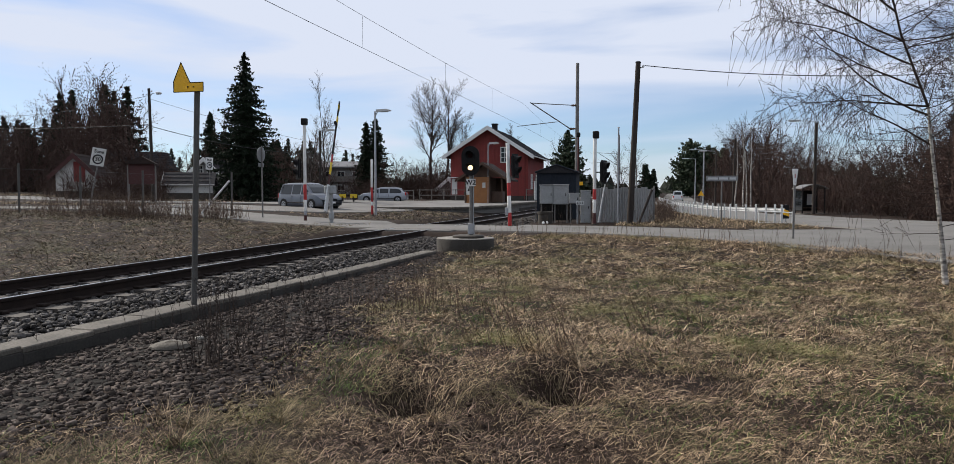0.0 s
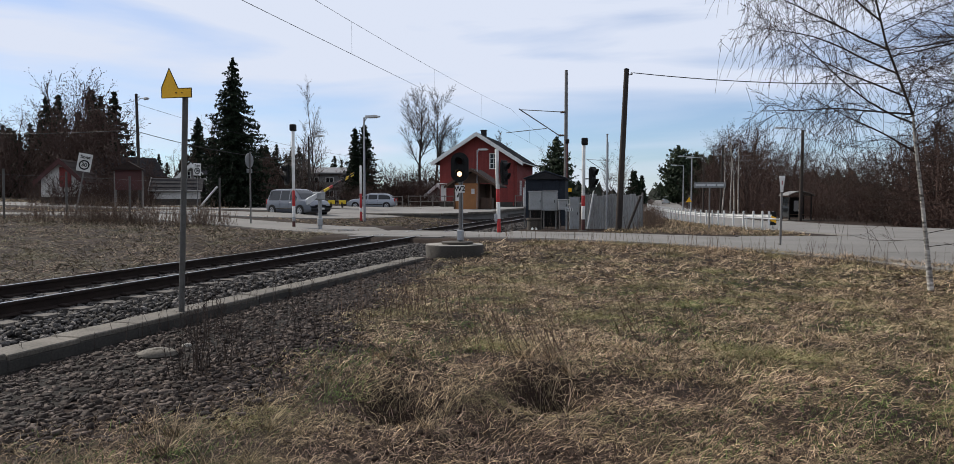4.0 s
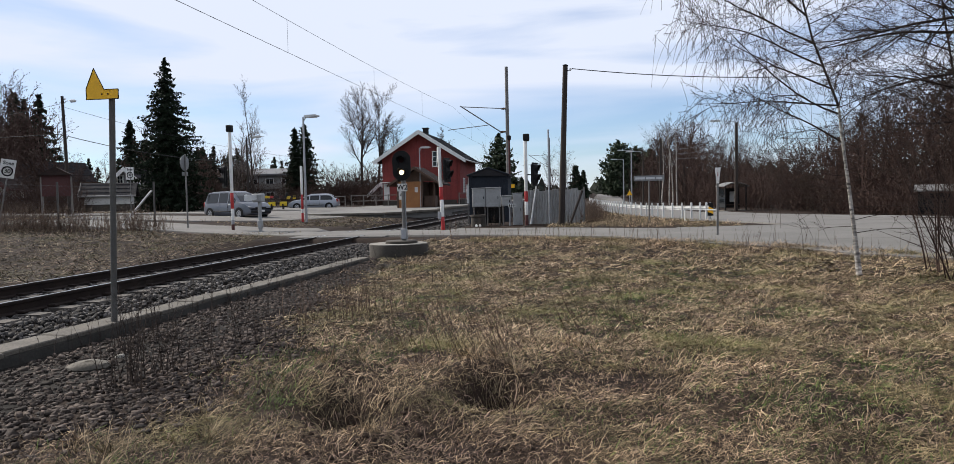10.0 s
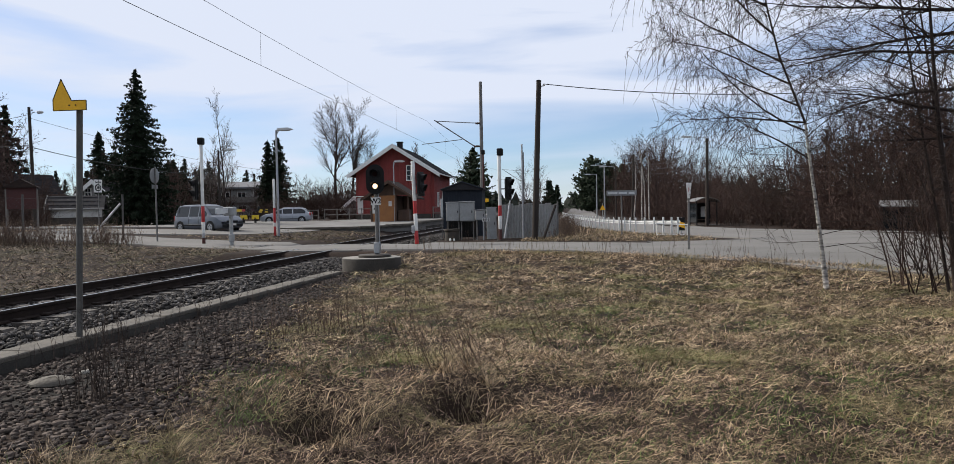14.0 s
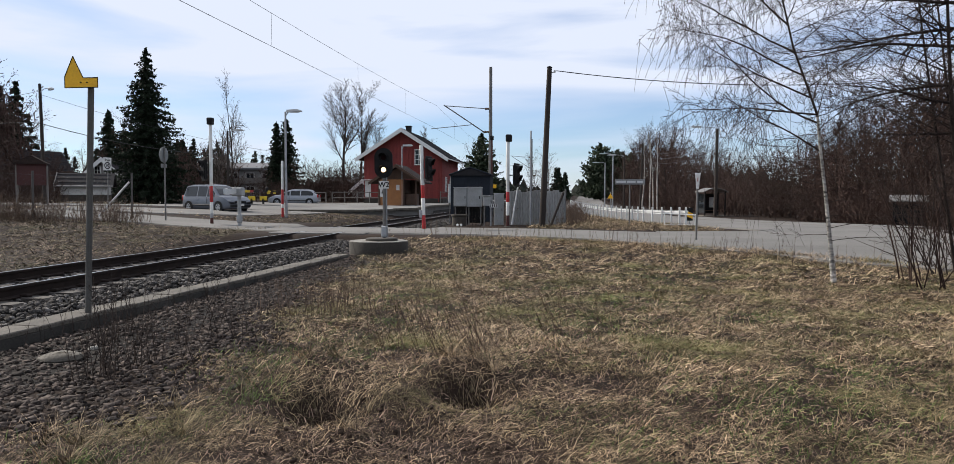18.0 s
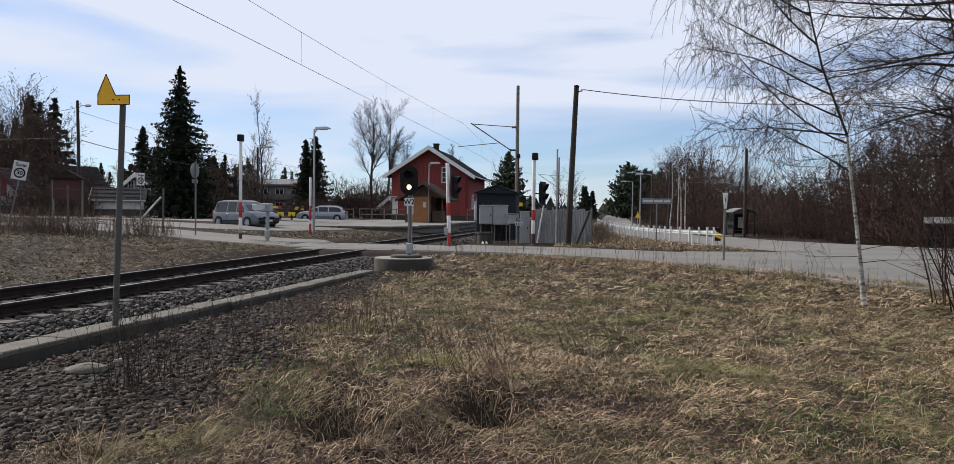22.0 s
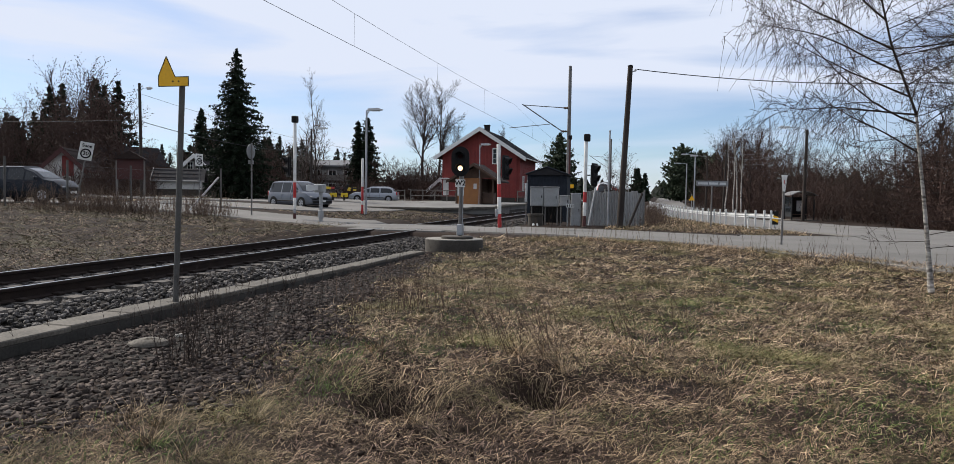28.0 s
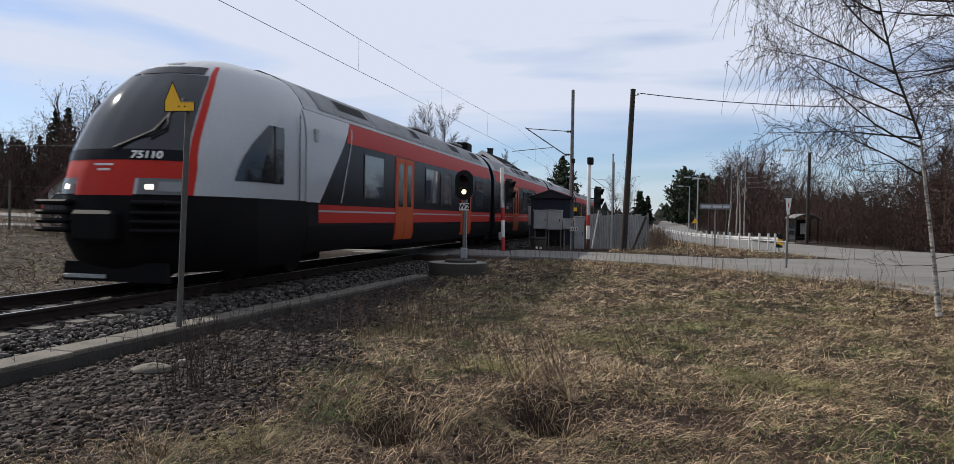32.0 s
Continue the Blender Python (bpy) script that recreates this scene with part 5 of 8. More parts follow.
def gable_house(name, label, m, w, d, hw, hr, wall, roof_m, trim, over=0.6, front=0.9):
    """A house with its gable along its own -y side: w wide, d deep, walls hw high and ridge at hr."""
    t = thing(name, label, "house", m)
    G().box(0, d / 2, 0.2, w + 0.1, d + 0.1, 0.5, 0.02).part("foundation", M_CONC_D, t)
    G().prism([(-w / 2, 0.3), (w / 2, 0.3), (w / 2, hw), (0, hw + (hr - hw) * 0.98), (-w / 2, hw)], "y", 0, d).part("wall", wall, t)
    k = (hr - hw) / (w / 2)
    ex = w / 2 + over
    ez = hr - k * ex
    for s in (-1, 1):
        rf = G().prism([(0, hr), (s * ex, ez), (s * ex, ez + 0.16), (0, hr + 0.16)], "y", -front, d + 0.4).part("roof", roof_m, t)
        for j in range(int(w / 0.7)):
            u = (j + 0.5) / int(w / 0.7)
            G().box(s * ex * u, d / 2 - 0.2, hr + (ez - hr) * u + 0.175, 0.05, d + front + 0.3, 0.04).part("tile_course", roof_m, rf)
        G().prism([(0, hr - 0.26), (s * (ex + 0.02), ez - 0.26), (s * (ex + 0.02), ez + 0.18), (0, hr + 0.2)], "y", -front - 0.06, -front).part("bargeboard", trim, t, "pale bargeboard")
        G().tube([(s * (ex + 0.05), -front, ez + 0.05), (s * (ex + 0.05), d + 0.4, ez + 0.05)], 0.07, 8).part("gutter", trim, t)
    return t


station = gable_house("station_house", "red boarded station house with white bargeboards and dark roof", pose(-17.25, 78, 0.55), 8.5, 11.5, 5.05, 7.75, M_HOUSERED, M_ROOF, M_WHITE, 0.75, 0.9)
for k in range(57):
    x = -4.22 + 0.1485 * k
    top = 5.0 + (1 - abs(x) / 4.25) * 2.62
    G().box(x, -0.012, 0.45 + (top - 0.45) / 2, 0.118, 0.03, top - 0.45).part("board", M_HOUSERED, station)
for k in range(70):
    G().box(4.262, 0.1 + 0.164 * k, 2.7, 0.03, 0.13, 4.5).part("board", M_HOUSERED, station)
window(station, 1.75, -0.03, 4.85, 0.85, 1.6, "y", (1, 2))
window(station, -1.75, -0.03, 2.0, 0.9, 1.5, "y", (1, 2))
for yy in (2.2, 5.6, 9.0):
    window(station, 4.28, yy, 2.0, 0.9, 1.5, "x", (1, 2))
for k in range(5):
    G().box(4.5, 1.2 + 2.3 * k, 4.7, 0.55, 0.12, 0.14, 0.02).part("rafter_end", M_HOUSERED, station)
ch = G().box(0.0, 3.0, 7.85, 0.55, 0.55, 1.2, 0.03).part("chimney", M_ROOF, station, "dark chimney stack")
G().box(0, 3.0, 8.42, 0.68, 0.68, 0.12, 0.03).part("chimney_cap", M_BLACK, ch)
G().box(-3.85, -0.05, 1.45, 0.62, 0.06, 1.7, 0.01).part("door", M_PLASTER, station, "white panelled door")
G().box(-3.85, -0.35, 2.42, 0.9, 0.7, 0.08, 0.01).part("door_canopy", M_WHITE, station)
G().tube([(3.9, -0.12, 0.1), (4.0, -0.15, 5.0)], 0.045, 8).part("downpipe", M_HOUSERED, station)
annex = gable_house("outbuilding", "small grey outbuilding with a white edged roof", pose(-23.4, 84, 0.5), 2.6, 5, 1.4, 2.5, M_GREYWALL, M_ROOF, M_WHITE, 0.3, 0.3)

plat = thing("platform", "low station platform with a worn asphalt top and concrete edge", "platform", kind="structure")
G().prism([(-18.4, 57), (-10.22, 57), (-10.15, 150), (-24, 150), (-24, 70), (-18.4, 62)], "z", 0.1, 0.50).part("deck", M_DECK, plat, "worn asphalt deck")
g = G().prism([(-18.0, 46.0), (-12.8, 46.6), (-10.25, 52.0), (-10.22, 57), (-18.3, 57)], "z", -0.1, 0.50)
g.v = [(p[0], p[1], p[2] if p[2] < 0 else 0.33 + 0.17 * float(S(p[1], 46.5, 57))) for p in g.v]
g.part("ramp", M_DECK, plat, "worn asphalt ramp up to the platform")
edge = [(-18.0, 46.0), (-16.3, 46.2), (-14.5, 46.4), (-12.8, 46.6), (-11.5, 49.3), (-10.25, 52.0)] + [(-10.22, 54 + 2.0 * k) for k in range(30)]
for (x0, y0), (x1, y1) in zip(edge[:-1], edge[1:]):
    L = math.hypot(x1 - x0, y1 - y0)
    a = math.degrees(math.atan2(y1 - y0, x1 - x0))
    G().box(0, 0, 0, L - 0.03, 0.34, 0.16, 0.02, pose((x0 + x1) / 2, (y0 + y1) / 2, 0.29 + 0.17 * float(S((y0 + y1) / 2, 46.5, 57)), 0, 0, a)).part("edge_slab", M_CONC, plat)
    # blocks below the slabs get the concrete colour that stands for shade
    G().box(0, 0.12, -0.35, L - 0.02, 0.16, 0.66, 0.01, pose((x0 + x1) / 2, (y0 + y1) / 2, 0.25 + 0.17 * float(S((y0 + y1) / 2, 46.5, 57)), 0, 0, a)).part("wall_block", M_CONC_SHADE, plat)
shelter = thing("platform_shelter", "orange-brown panelled waiting shelter with a dark gable roof", "shelter", pose(-13.25, 58.0, 0.48))
G().box(-0.55, 0.0, 1.05, 2.0, 0.10, 2.1, 0.01).part("front_wall", M_SHEDWOOD, shelter)
G().box(-1.5, 1.4, 1.05, 0.10, 2.8, 2.1, 0.01).part("side_wall", M_SHEDWOOD, shelter)
G().box(0.0, 2.8, 1.05, 3.1, 0.10, 2.1, 0.01).part("back_wall", M_BROWNWOOD, shelter)
G().box(0.42, 1.4, 1.05, 0.08, 2.7, 2.1, 0.01).part("inner_wall", M_BROWNWOOD, shelter)
for xx, yy in ((1.5, -0.1), (1.5, 2.7), (0.5, -0.1), (-1.5, -0.1)):
    G().box(xx, yy, 1.08, 0.13, 0.13, 2.2, 0.015).part("post", M_BROWNWOOD, shelter)
for s in (-1, 1):
    rf = G().prism([(0, 3.15), (s * 2.2, 1.75), (s * 2.2, 1.87), (0, 3.29)], "y", -0.7, 3.3).part("roof", M_BROWNROOF, shelter, "dark brown roof")
    G().prism([(0, 3.05), (s * 2.23, 1.66), (s * 2.23, 1.86), (0, 3.29)], "y", -0.76, -0.70).part("bargeboard", M_BROWNWOOD, shelter)
G().prism([(-1.5, 2.1), (1.5, 2.1), (0, 3.05)], "y", -0.02, 0.04).part("gable", M_BROWNWOOD, shelter)
poster = G().box(-1.2, -0.08, 1.25, 0.62, 0.04, 1.15, 0.01).part("poster", M_WHITE, shelter, "white framed poster with a dark shape")
G().prism([(-1.32, 1.0), (-1.2, 0.95), (-1.05, 1.25), (-1.12, 1.6), (-1.25, 1.55), (-1.2, 1.3)], "y", -0.106, -0.102).part("poster_shape", M_BLACK, poster)
G().box(0.02, -0.07, 1.45, 0.26, 0.02, 0.42, 0.006).part("notice", M_PLASTER, shelter, "small pale notice")
G().box(1.0, 0.8, 0.5, 0.9, 1.2, 0.9, 0.03).part("bench", M_BROWNWOOD, shelter)


def railing(x0, y0, x1, y1, n, h, label, material=M_GREYWOOD, z=None):
    t = thing("railing", label, "railing")
    z0 = [(float(land(x0 + (x1 - x0) * k / n, y0 + (y1 - y0) * k / n)) if z is None else z) for k in range(n + 1)]
    for k in range(n + 1):
        u = k / n
        G().box(x0 + (x1 - x0) * u, y0 + (y1 - y0) * u, z0[k] + h / 2, 0.09, 0.09, h + 0.1, 0.01).part("post", material, t)
    for hh in (h * 0.5, h - 0.03):
        G().tube([(x0, y0, z0[0] + hh), (x1, y1, z0[-1] + hh)], 0.04, 6).part("rail", material, t)
    return t


railing(-23.5, 73, -18.6, 74, 4, 1.15, "grey wooden railing beside the station house", z=0.5)
railing(-28.5, 72, -24, 72.5, 3, 1.15, "grey wooden railing at the yard's end", z=0.45)
railing(-12.9, 76.5, -11.0, 77.0, 2, 1.2, "grey wooden railing at the platform", z=0.5)
t = thing("leaning_ladder", "grey wooden ladder leaning at the house wall", "ladder", pose(-12.6, 80, 0.5, -8, 6, 0))
for s in (-0.2, 0.2):
    G().box(s, 0, 1.6, 0.06, 0.05, 3.2, 0.008).part("stile", M_GREYWOOD, t)
for k in range(9):
    G().tube([(-0.2, 0, 0.3 + 0.32 * k), (0.2, 0, 0.3 + 0.32 * k)], 0.018, 6).part("rung", M_GREYWOOD, t)
t = thing("dark_bin", "dark waste bin on the platform by the railing", "bin", pose(-19.2, 76, 0.5))
G().lathe([(0.28, 0), (0.33, 0.8), (0.35, 0.82), (0.33, 0.9), (0.0001, 0.95)], 14).part("body", M_BLACK, t)

# ---------------------------------------------------------------- houses on the left
h1 = gable_house("white_house", "low white house with a red gable and brown roof", pose(-44.9, 50.0, 1.0, 0, 0, 24), 2.9, 4.5, 1.9, 3.3, M_PLASTER, M_BROWNROOF, M_REDBROWN, 0.4, 0.4)
G().prism([(-0.1, 1.2), (0.75, 1.2), (0.75, 2.45), (0.3, 2.8), (-0.1, 2.8)], "y", -0.06, 0.02).part("gable_panel", M_HOUSERED, h1, "red boarded gable panel")
h3 = gable_house("garage", "white walled garage with a grey sheet roof", pose(-37.7, 51.8, 0.85, 0, 0, -62), 2.6, 3.2, 1.2, 1.95, M_PLASTER, M_ROOF, M_GREYWALL, 0.3, 0.3)
h4 = gable_house("grey_house", "grey wooden house with white windows in the gable", pose(-43.8, 66, 0.9, 0, 0, 14), 3.3, 7, 2.3, 3.8, M_GREYWALL, M_ROOF, M_WHITE, 0.4, 0.5)
for sx in (-0.5, 0.5):
    window(h4, sx, -0.02, 2.75, 0.55, 0.8)
window(h4, 0.3, -0.02, 1.4, 1.2, 0.7, "y", (2, 0))
h5 = gable_house("dark_house", "dark timber house on the slope among the trees", pose(-66, 74, 1.7, 0, 0, -35), 6, 10, 2.6, 4.6, M_BROWNWOOD, M_ROOF, M_BROWNWOOD, 0.6, 0.6)


def long_building(name, label, x, y, z, w, d, h, turn, wall, storeys, cols):
    t = thing(name, label, "building", pose(x, y, z, 0, 0, turn))
    G().box(0, d / 2, h / 2, w, d, h, 0.03).part("wall", wall, t)
    G().prism([(-0.6, h), (d + 0.6, h), (d + 0.6, h + 0.25), (d / 2, h + 1.3), (-0.6, h + 0.25)], "x", -w / 2 - 0.5, w / 2 + 0.5).part("roof", M_TIN, t, "grey sheet roof")
    for i in range(storeys):
        zz = (i + 0.55) * h / storeys
        for k in range(cols):
            xx = -w / 2 + w * (k + 0.5) / cols
            window(t, xx, -0.02, zz, w / cols * 0.5, h / storeys * 0.42, "y", (1, 0), M_PLASTER, 0.1)
        if i:
            bal = G().box(0, -0.6, i * h / storeys + 0.45, w * 0.9, 0.08, 0.8, 0.01).part("balcony", M_GREYWOOD, t, "grey balcony rail")
            G().box(0, -0.35, i * h / storeys + 0.02, w * 0.9, 0.6, 0.12, 0.01).part("balcony_floor", M_GREYWOOD, bal)
    return t


long_building("terraced_building", "long two-storey building with balconies behind the car park", -52.5, 110, 1.0, 15, 9, 4.3, 8, M_GREYWALL, 2, 6)
long_building("depot", "low pale brown depot building behind the trees", -35, 122, 0.9, 13, 8, 2.3, 5, M_SANDWALL, 1, 5)

# ---------------------------------------------------------------- cars
M_SILVER = mat("silver_car_paint", (0.135, 0.147, 0.175), (0.10, 0.11, 0.13), 0.38, 0.4, scale=1, fine=20, bump=0, coat=0.25)
M_SILVER2 = mat("pale_silver_car_paint", (0.30, 0.315, 0.345), (0.24, 0.255, 0.28), 0.35, 0.4, scale=1, fine=20, bump=0, coat=0.3)
M_DARKBLUE = mat("dark_blue_car_paint", (0.006, 0.008, 0.013), (0.009, 0.011, 0.017), 0.38, 0.0, scale=1, fine=20, bump=0, coat=0.08, spec=0.2)
M_VANWHITE = mat("white_van_paint", (0.75, 0.76, 0.77), (0.66, 0.67, 0.67), 0.4, scale=1, fine=20, bump=0, coat=0.4)
M_HEADLAMP = glass("clear_lamp_glass", (0.12, 0.125, 0.13), 0.2)
M_TAIL = glass("red_lamp_glass", (0.35, 0.015, 0.012), 0.1)
M_ALLOY = mat("alloy_wheel", (0.45, 0.45, 0.46), (0.3, 0.3, 0.31), 0.4, 0.8, scale=9, fine=40, bump=0)


def car(name, label, m, L, W, H, paint, hood, screen, rear, belt=0.93, rails=False, plate=True):
    """A car along its own x, front at +x. hood: length of bonnet; screen: run of the windscreen; rear: run of the tail glass."""
    t = thing(name, label, "car", m)
    xr, xf = -L / 2, L / 2
    prof = [(xr, 0.72), (xr + 0.04, 0.98), (xr + 0.12 + rear * 0.15, belt + 0.08), (xr + rear + 0.1, H - 0.06), (xr + rear + 0.5, H - 0.01), (xr + L * 0.52, H),
            (xf - hood - screen, H - 0.08), (xf - hood - screen * 0.5, (H - 0.08 + belt + 0.1) / 2 + 0.06), (xf - hood, belt + 0.08), (xf - hood * 0.45, belt - 0.0), (xf - 0.12, belt - 0.20), (xf - 0.02, 0.62), (xf, 0.52)]

    def ztop(x):
        for (a, za), (b, zb) in zip(prof[:-1], prof[1:]):
            if a <= x <= b:
                return za + (zb - za) * (x - a) / (b - a)
        return prof[-1][1]

    def half(x):
        u = abs(x) / (L / 2)
        return W / 2 * (1 - 0.16 * max(0, (u - 0.72) / 0.28) ** 2)

    def tumble(x, z):
        """Half width at height z: the glass leans in."""
        w = half(x)
        if z <= belt:
            return w * (1 - 0.03 * ((z - 0.55) / 0.4) ** 2)
        return w * (0.97 - 0.20 * (z - belt) / (H - belt))
    xs = sorted({p[0] for p in prof} | {xr + L * k / 26 for k in range(27)})
    vs, fs = [], []
    N = 12
    for x in xs:
        zt = ztop(x)
        zb = 0.20 + 0.10 * max(0, abs(x) / (L / 2) - 0.8) / 0.2
        zl = [zb, zb + 0.08, 0.42, 0.62, min(belt, zt - 0.05), min(belt + 0.01, zt - 0.045), zt - 0.04, zt]
        ring = []
        for j, z in enumerate(zl):
            w = tumble(x, max(z, 0.5)) * (0.93 if j == 0 else 1)
            if j == 7:
                w = max(0.05, w - 0.12)
            ring.append((w, z))
        ring.append((0.0, zt + (0.015 if zt > belt + 0.2 else 0.01)))
        full = ring + [(-a, b) for a, b in reversed(ring[:-1])]
        N = len(full)
        vs += [(x, a, b) for a, b in full]
    for i in range(len(xs) - 1):
        for k in range(N - 1):
            a = i * N + k
            fs.append((a, a + 1, a + N + 1, a + N))
        fs.append((i * N + N - 1, i * N, (i + 1) * N, (i + 1) * N + N - 1))
    fs.append(tuple(range(N)))
    fs.append(tuple(range((len(xs) - 1) * N, len(xs) * N))[::-1])
    g = G()
    g.v, g.f = vs, fs
    body = g.part("body", paint, t, smooth=True)
    # side glass between pillars
    cuts = [xr + rear * 0.55 + 0.15, xr + L * 0.34, xr + L * 0.36, xr + L * 0.545, xr + L * 0.565, xf - hood - screen * 0.32]
    for s in (-1, 1):
        for a, b in ((cuts[0], cuts[1]), (cuts[2], cuts[3]), (cuts[4], cuts[5])):
            vv, ff = [], []
            for k in range(9):
                x = a + (b - a) * k / 8
                zt = min(ztop(x) - 0.10, H - 0.11)
                zt = max(zt, belt + 0.04)
                for z in (belt + 0.02, zt):
                    vv.append((x, s * (tumble(x, z) + 0.006), z))
            ff = [(2 * k, 2 * k + 2, 2 * k + 3, 2 * k + 1) for k in range(8)]
            q = G()
            q.v, q.f = vv, ff
            q.part("side_window", M_GLASS, t)
        for a in (cuts[2] - 0.01, cuts[4] - 0.01, cuts[5] - 0.15):
            G().box(a, s * (half(a) + 0.001), 0.66, 0.012, 0.008, 0.5).part("door_gap", M_BLACK, body)
        G().box((cuts[1] + cuts[4]) / 2, s * (half(0) + 0.004), 0.44, L * 0.42, 0.03, 0.07, 0.01).part("side_trim", M_BLACK, body)
        for a in (cuts[2] + 0.62, cuts[4] + 0.68):
            G().box(a - 0.62 + 0.08, s * (half(a) + 0.005), belt - 0.10, 0.18, 0.03, 0.035, 0.01).part("door_handle", paint, body)
        mir = G().box(cuts[5] + 0.02, s * (half(0.6) + 0.10), belt + 0.10, 0.10, 0.20, 0.15, 0.04).part("mirror", paint, t)
        if rails:
            G().tube([(xr + rear + 0.3, s * (W / 2 - 0.22), H - 0.04), (xr + rear + 0.5, s * (W / 2 - 0.22), H + 0.05), (xf - hood - screen - 0.3, s * (W / 2 - 0.22), H + 0.03), (xf - hood - screen - 0.1, s * (W / 2 - 0.22), H - 0.06)], 0.02, 6).part("roof_rail", M_ALLOY, t)
        # lamps
        G().box(xf - 0.17, s * (W / 2 - 0.27), 0.66, 0.22, 0.34, 0.15, 0.05, pose(0, 0, 0, 0, 0, 0)).part("headlamp", M_HEADLAMP, t, "clear headlamp")
        G().box(xr + 0.06, s * (W / 2 - 0.22), 0.86, 0.14, 0.22, 0.30, 0.04).part("tail_lamp", M_TAIL, t, "red tail lamp")
    # screens
    for x0, x1 in ((xf - hood - screen + 0.05, xf - hood - 0.03), (xr + rear + 0.02, xr + 0.18 + rear * 0.15)):
        vv = []
        for k in range(7):
            x = x0 + (x1 - x0) * k / 6
            zt = ztop(x)
            w = tumble(x, zt) - 0.16
            for j in range(5):
                vv.append((x + 0.006 * (1 if x0 > 0 else -1), -w + 2 * w * j / 4, zt + 0.02 + 0.004 * (1 if 0 < j < 4 else 0)))
        q = G()
        q.v, q.f = vv, [(k * 5 + j, k * 5 + j + 1, k * 5 + j + 6, k * 5 + j + 5) for k in range(6) for j in range(4)]
        q.part("windscreen" if x0 > 0 else "rear_window", M_GLASS, t)
    G().box(xf - 0.05, 0, 0.40, 0.16, W * 0.84, 0.22, 0.06).part("front_bumper", M_BLACK, t)
    G().box(xf - 0.02, 0, 0.62, 0.06, W * 0.45, 0.13, 0.02).part("grille", M_BLACK, t)
    G().box(xr + 0.05, 0, 0.42, 0.16, W * 0.84, 0.20, 0.06).part("rear_bumper", paint, t)
    if plate:
        for xx in (xf + 0.035, xr - 0.035):
            G().box(xx, 0, 0.45, 0.012, 0.50, 0.11, 0.004).part("plate", M_WHITE, t)
    wr = 0.315
    for xx in (xr + 0.80, xf - 0.86):
        for s in (-1, 1):
            G().lathe([(wr + 0.06, -0.02), (wr + 0.055, 0.006)], 24, xx, s * half(xx) - (0 if s > 0 else 0), wr, "y").part("wheel_arch", M_BLACK, t)
            wh = G().lathe([(wr * 0.6, -0.10), (wr * 0.95, -0.10), (wr, -0.06), (wr, 0.06), (wr * 0.95, 0.10), (wr * 0.6, 0.10)], 24, xx, s * (half(xx) - 0.085), wr, "y").part("tyre", M_RUBBER, t, smooth=True)
            G().lathe([(wr * 0.66, -0.015), (wr * 0.62, 0.0), (wr * 0.2, 0.012), (0.0001, 0.02)], 20, xx, s * (half(xx) + 0.02), wr, "y").part("rim", M_ALLOY, wh, "alloy rim")
            for k in range(5):
                a = 2 * math.pi * k / 5 + 0.3
                G().box(xx + math.cos(a) * wr * 0.42, s * (half(xx) + 0.036), wr + math.sin(a) * wr * 0.42, 0.07, 0.006, 0.07, 0.002).part("rim_opening", M_BLACK, wh)
    return t


car("parked_minivan", "silver minivan standing near the crossing", pose(-20.95, 42.6, 0.26, 0, 0, -26), 4.4, 1.82, 1.66, M_SILVER, 0.95, 0.85, 0.35)
car("parked_estate", "pale silver estate car parked in the station yard", pose(-25.3, 67.2, 0.36, 0, 0, 190), 4.65, 1.78, 1.46, M_SILVER2, 1.15, 0.75, 0.55, 0.90, True)
hatch = car("dark_hatchback", "dark blue hatchback with alloy wheels driving up to the crossing", pose(-28, 25, 0.45, 0, 0, 13), 3.70, 1.74, 1.56, M_DARKBLUE, 0.85, 0.85, 0.50, 0.95, False)
van = car("white_van", "white van driving away on the main road", pose(4.6, 147, -0.4, 0, 0, 88), 4.9, 1.95, 2.0, M_VANWHITE, 0.8, 0.7, 0.12, 1.15)
for k, (x, y, rz) in enumerate(((-58, 42, 20), (-63, 44, 20))):
    car("far_car", "white car parked far off before the hedge", pose(x, y, 1.25, 0, 0, rz), 4.3, 1.75, 1.45, M_VANWHITE, 1.0, 0.8, 0.5)
for k in range(2):
    t = thing("road_block", "yellow and black barrier board on a stand by the yard", "barrier board", pose(-25.7 + 1.0 * k, 58.5, 0.42))
    G().box(0, 0, 0.62, 0.62, 0.04, 0.34, 0.01).part("board", M_AMBERBK, t)
    G().box(0, 0, 0.3, 0.06, 0.3, 0.6, 0.01).part("stand", M_BLACK, t)

# ---------------------------------------------------------------- the train
M_TSILVER = mat("silver_train_paint", (0.37, 0.38, 0.395), (0.33, 0.34, 0.355), 0.42, 0.2, scale=0.8, fine=15, bump=0, coat=0.3)
M_TRED = mat("orange_red_train_paint", (0.42, 0.020, 0.010), (0.36, 0.018, 0.010), 0.5, scale=0.8, fine=15, bump=0, spec=0.15)
M_TORANGE = mat("orange_door_paint", (0.46, 0.080, 0.014), (0.40, 0.068, 0.014), 0.5, scale=0.8, fine=15, bump=0, spec=0.15)
M_TDARK = mat("dark_train_band", (0.008, 0.008, 0.011), (0.011, 0.011, 0.014), 0.25, scale=0.8, fine=15, bump=0, coat=0.0, spec=0.06)
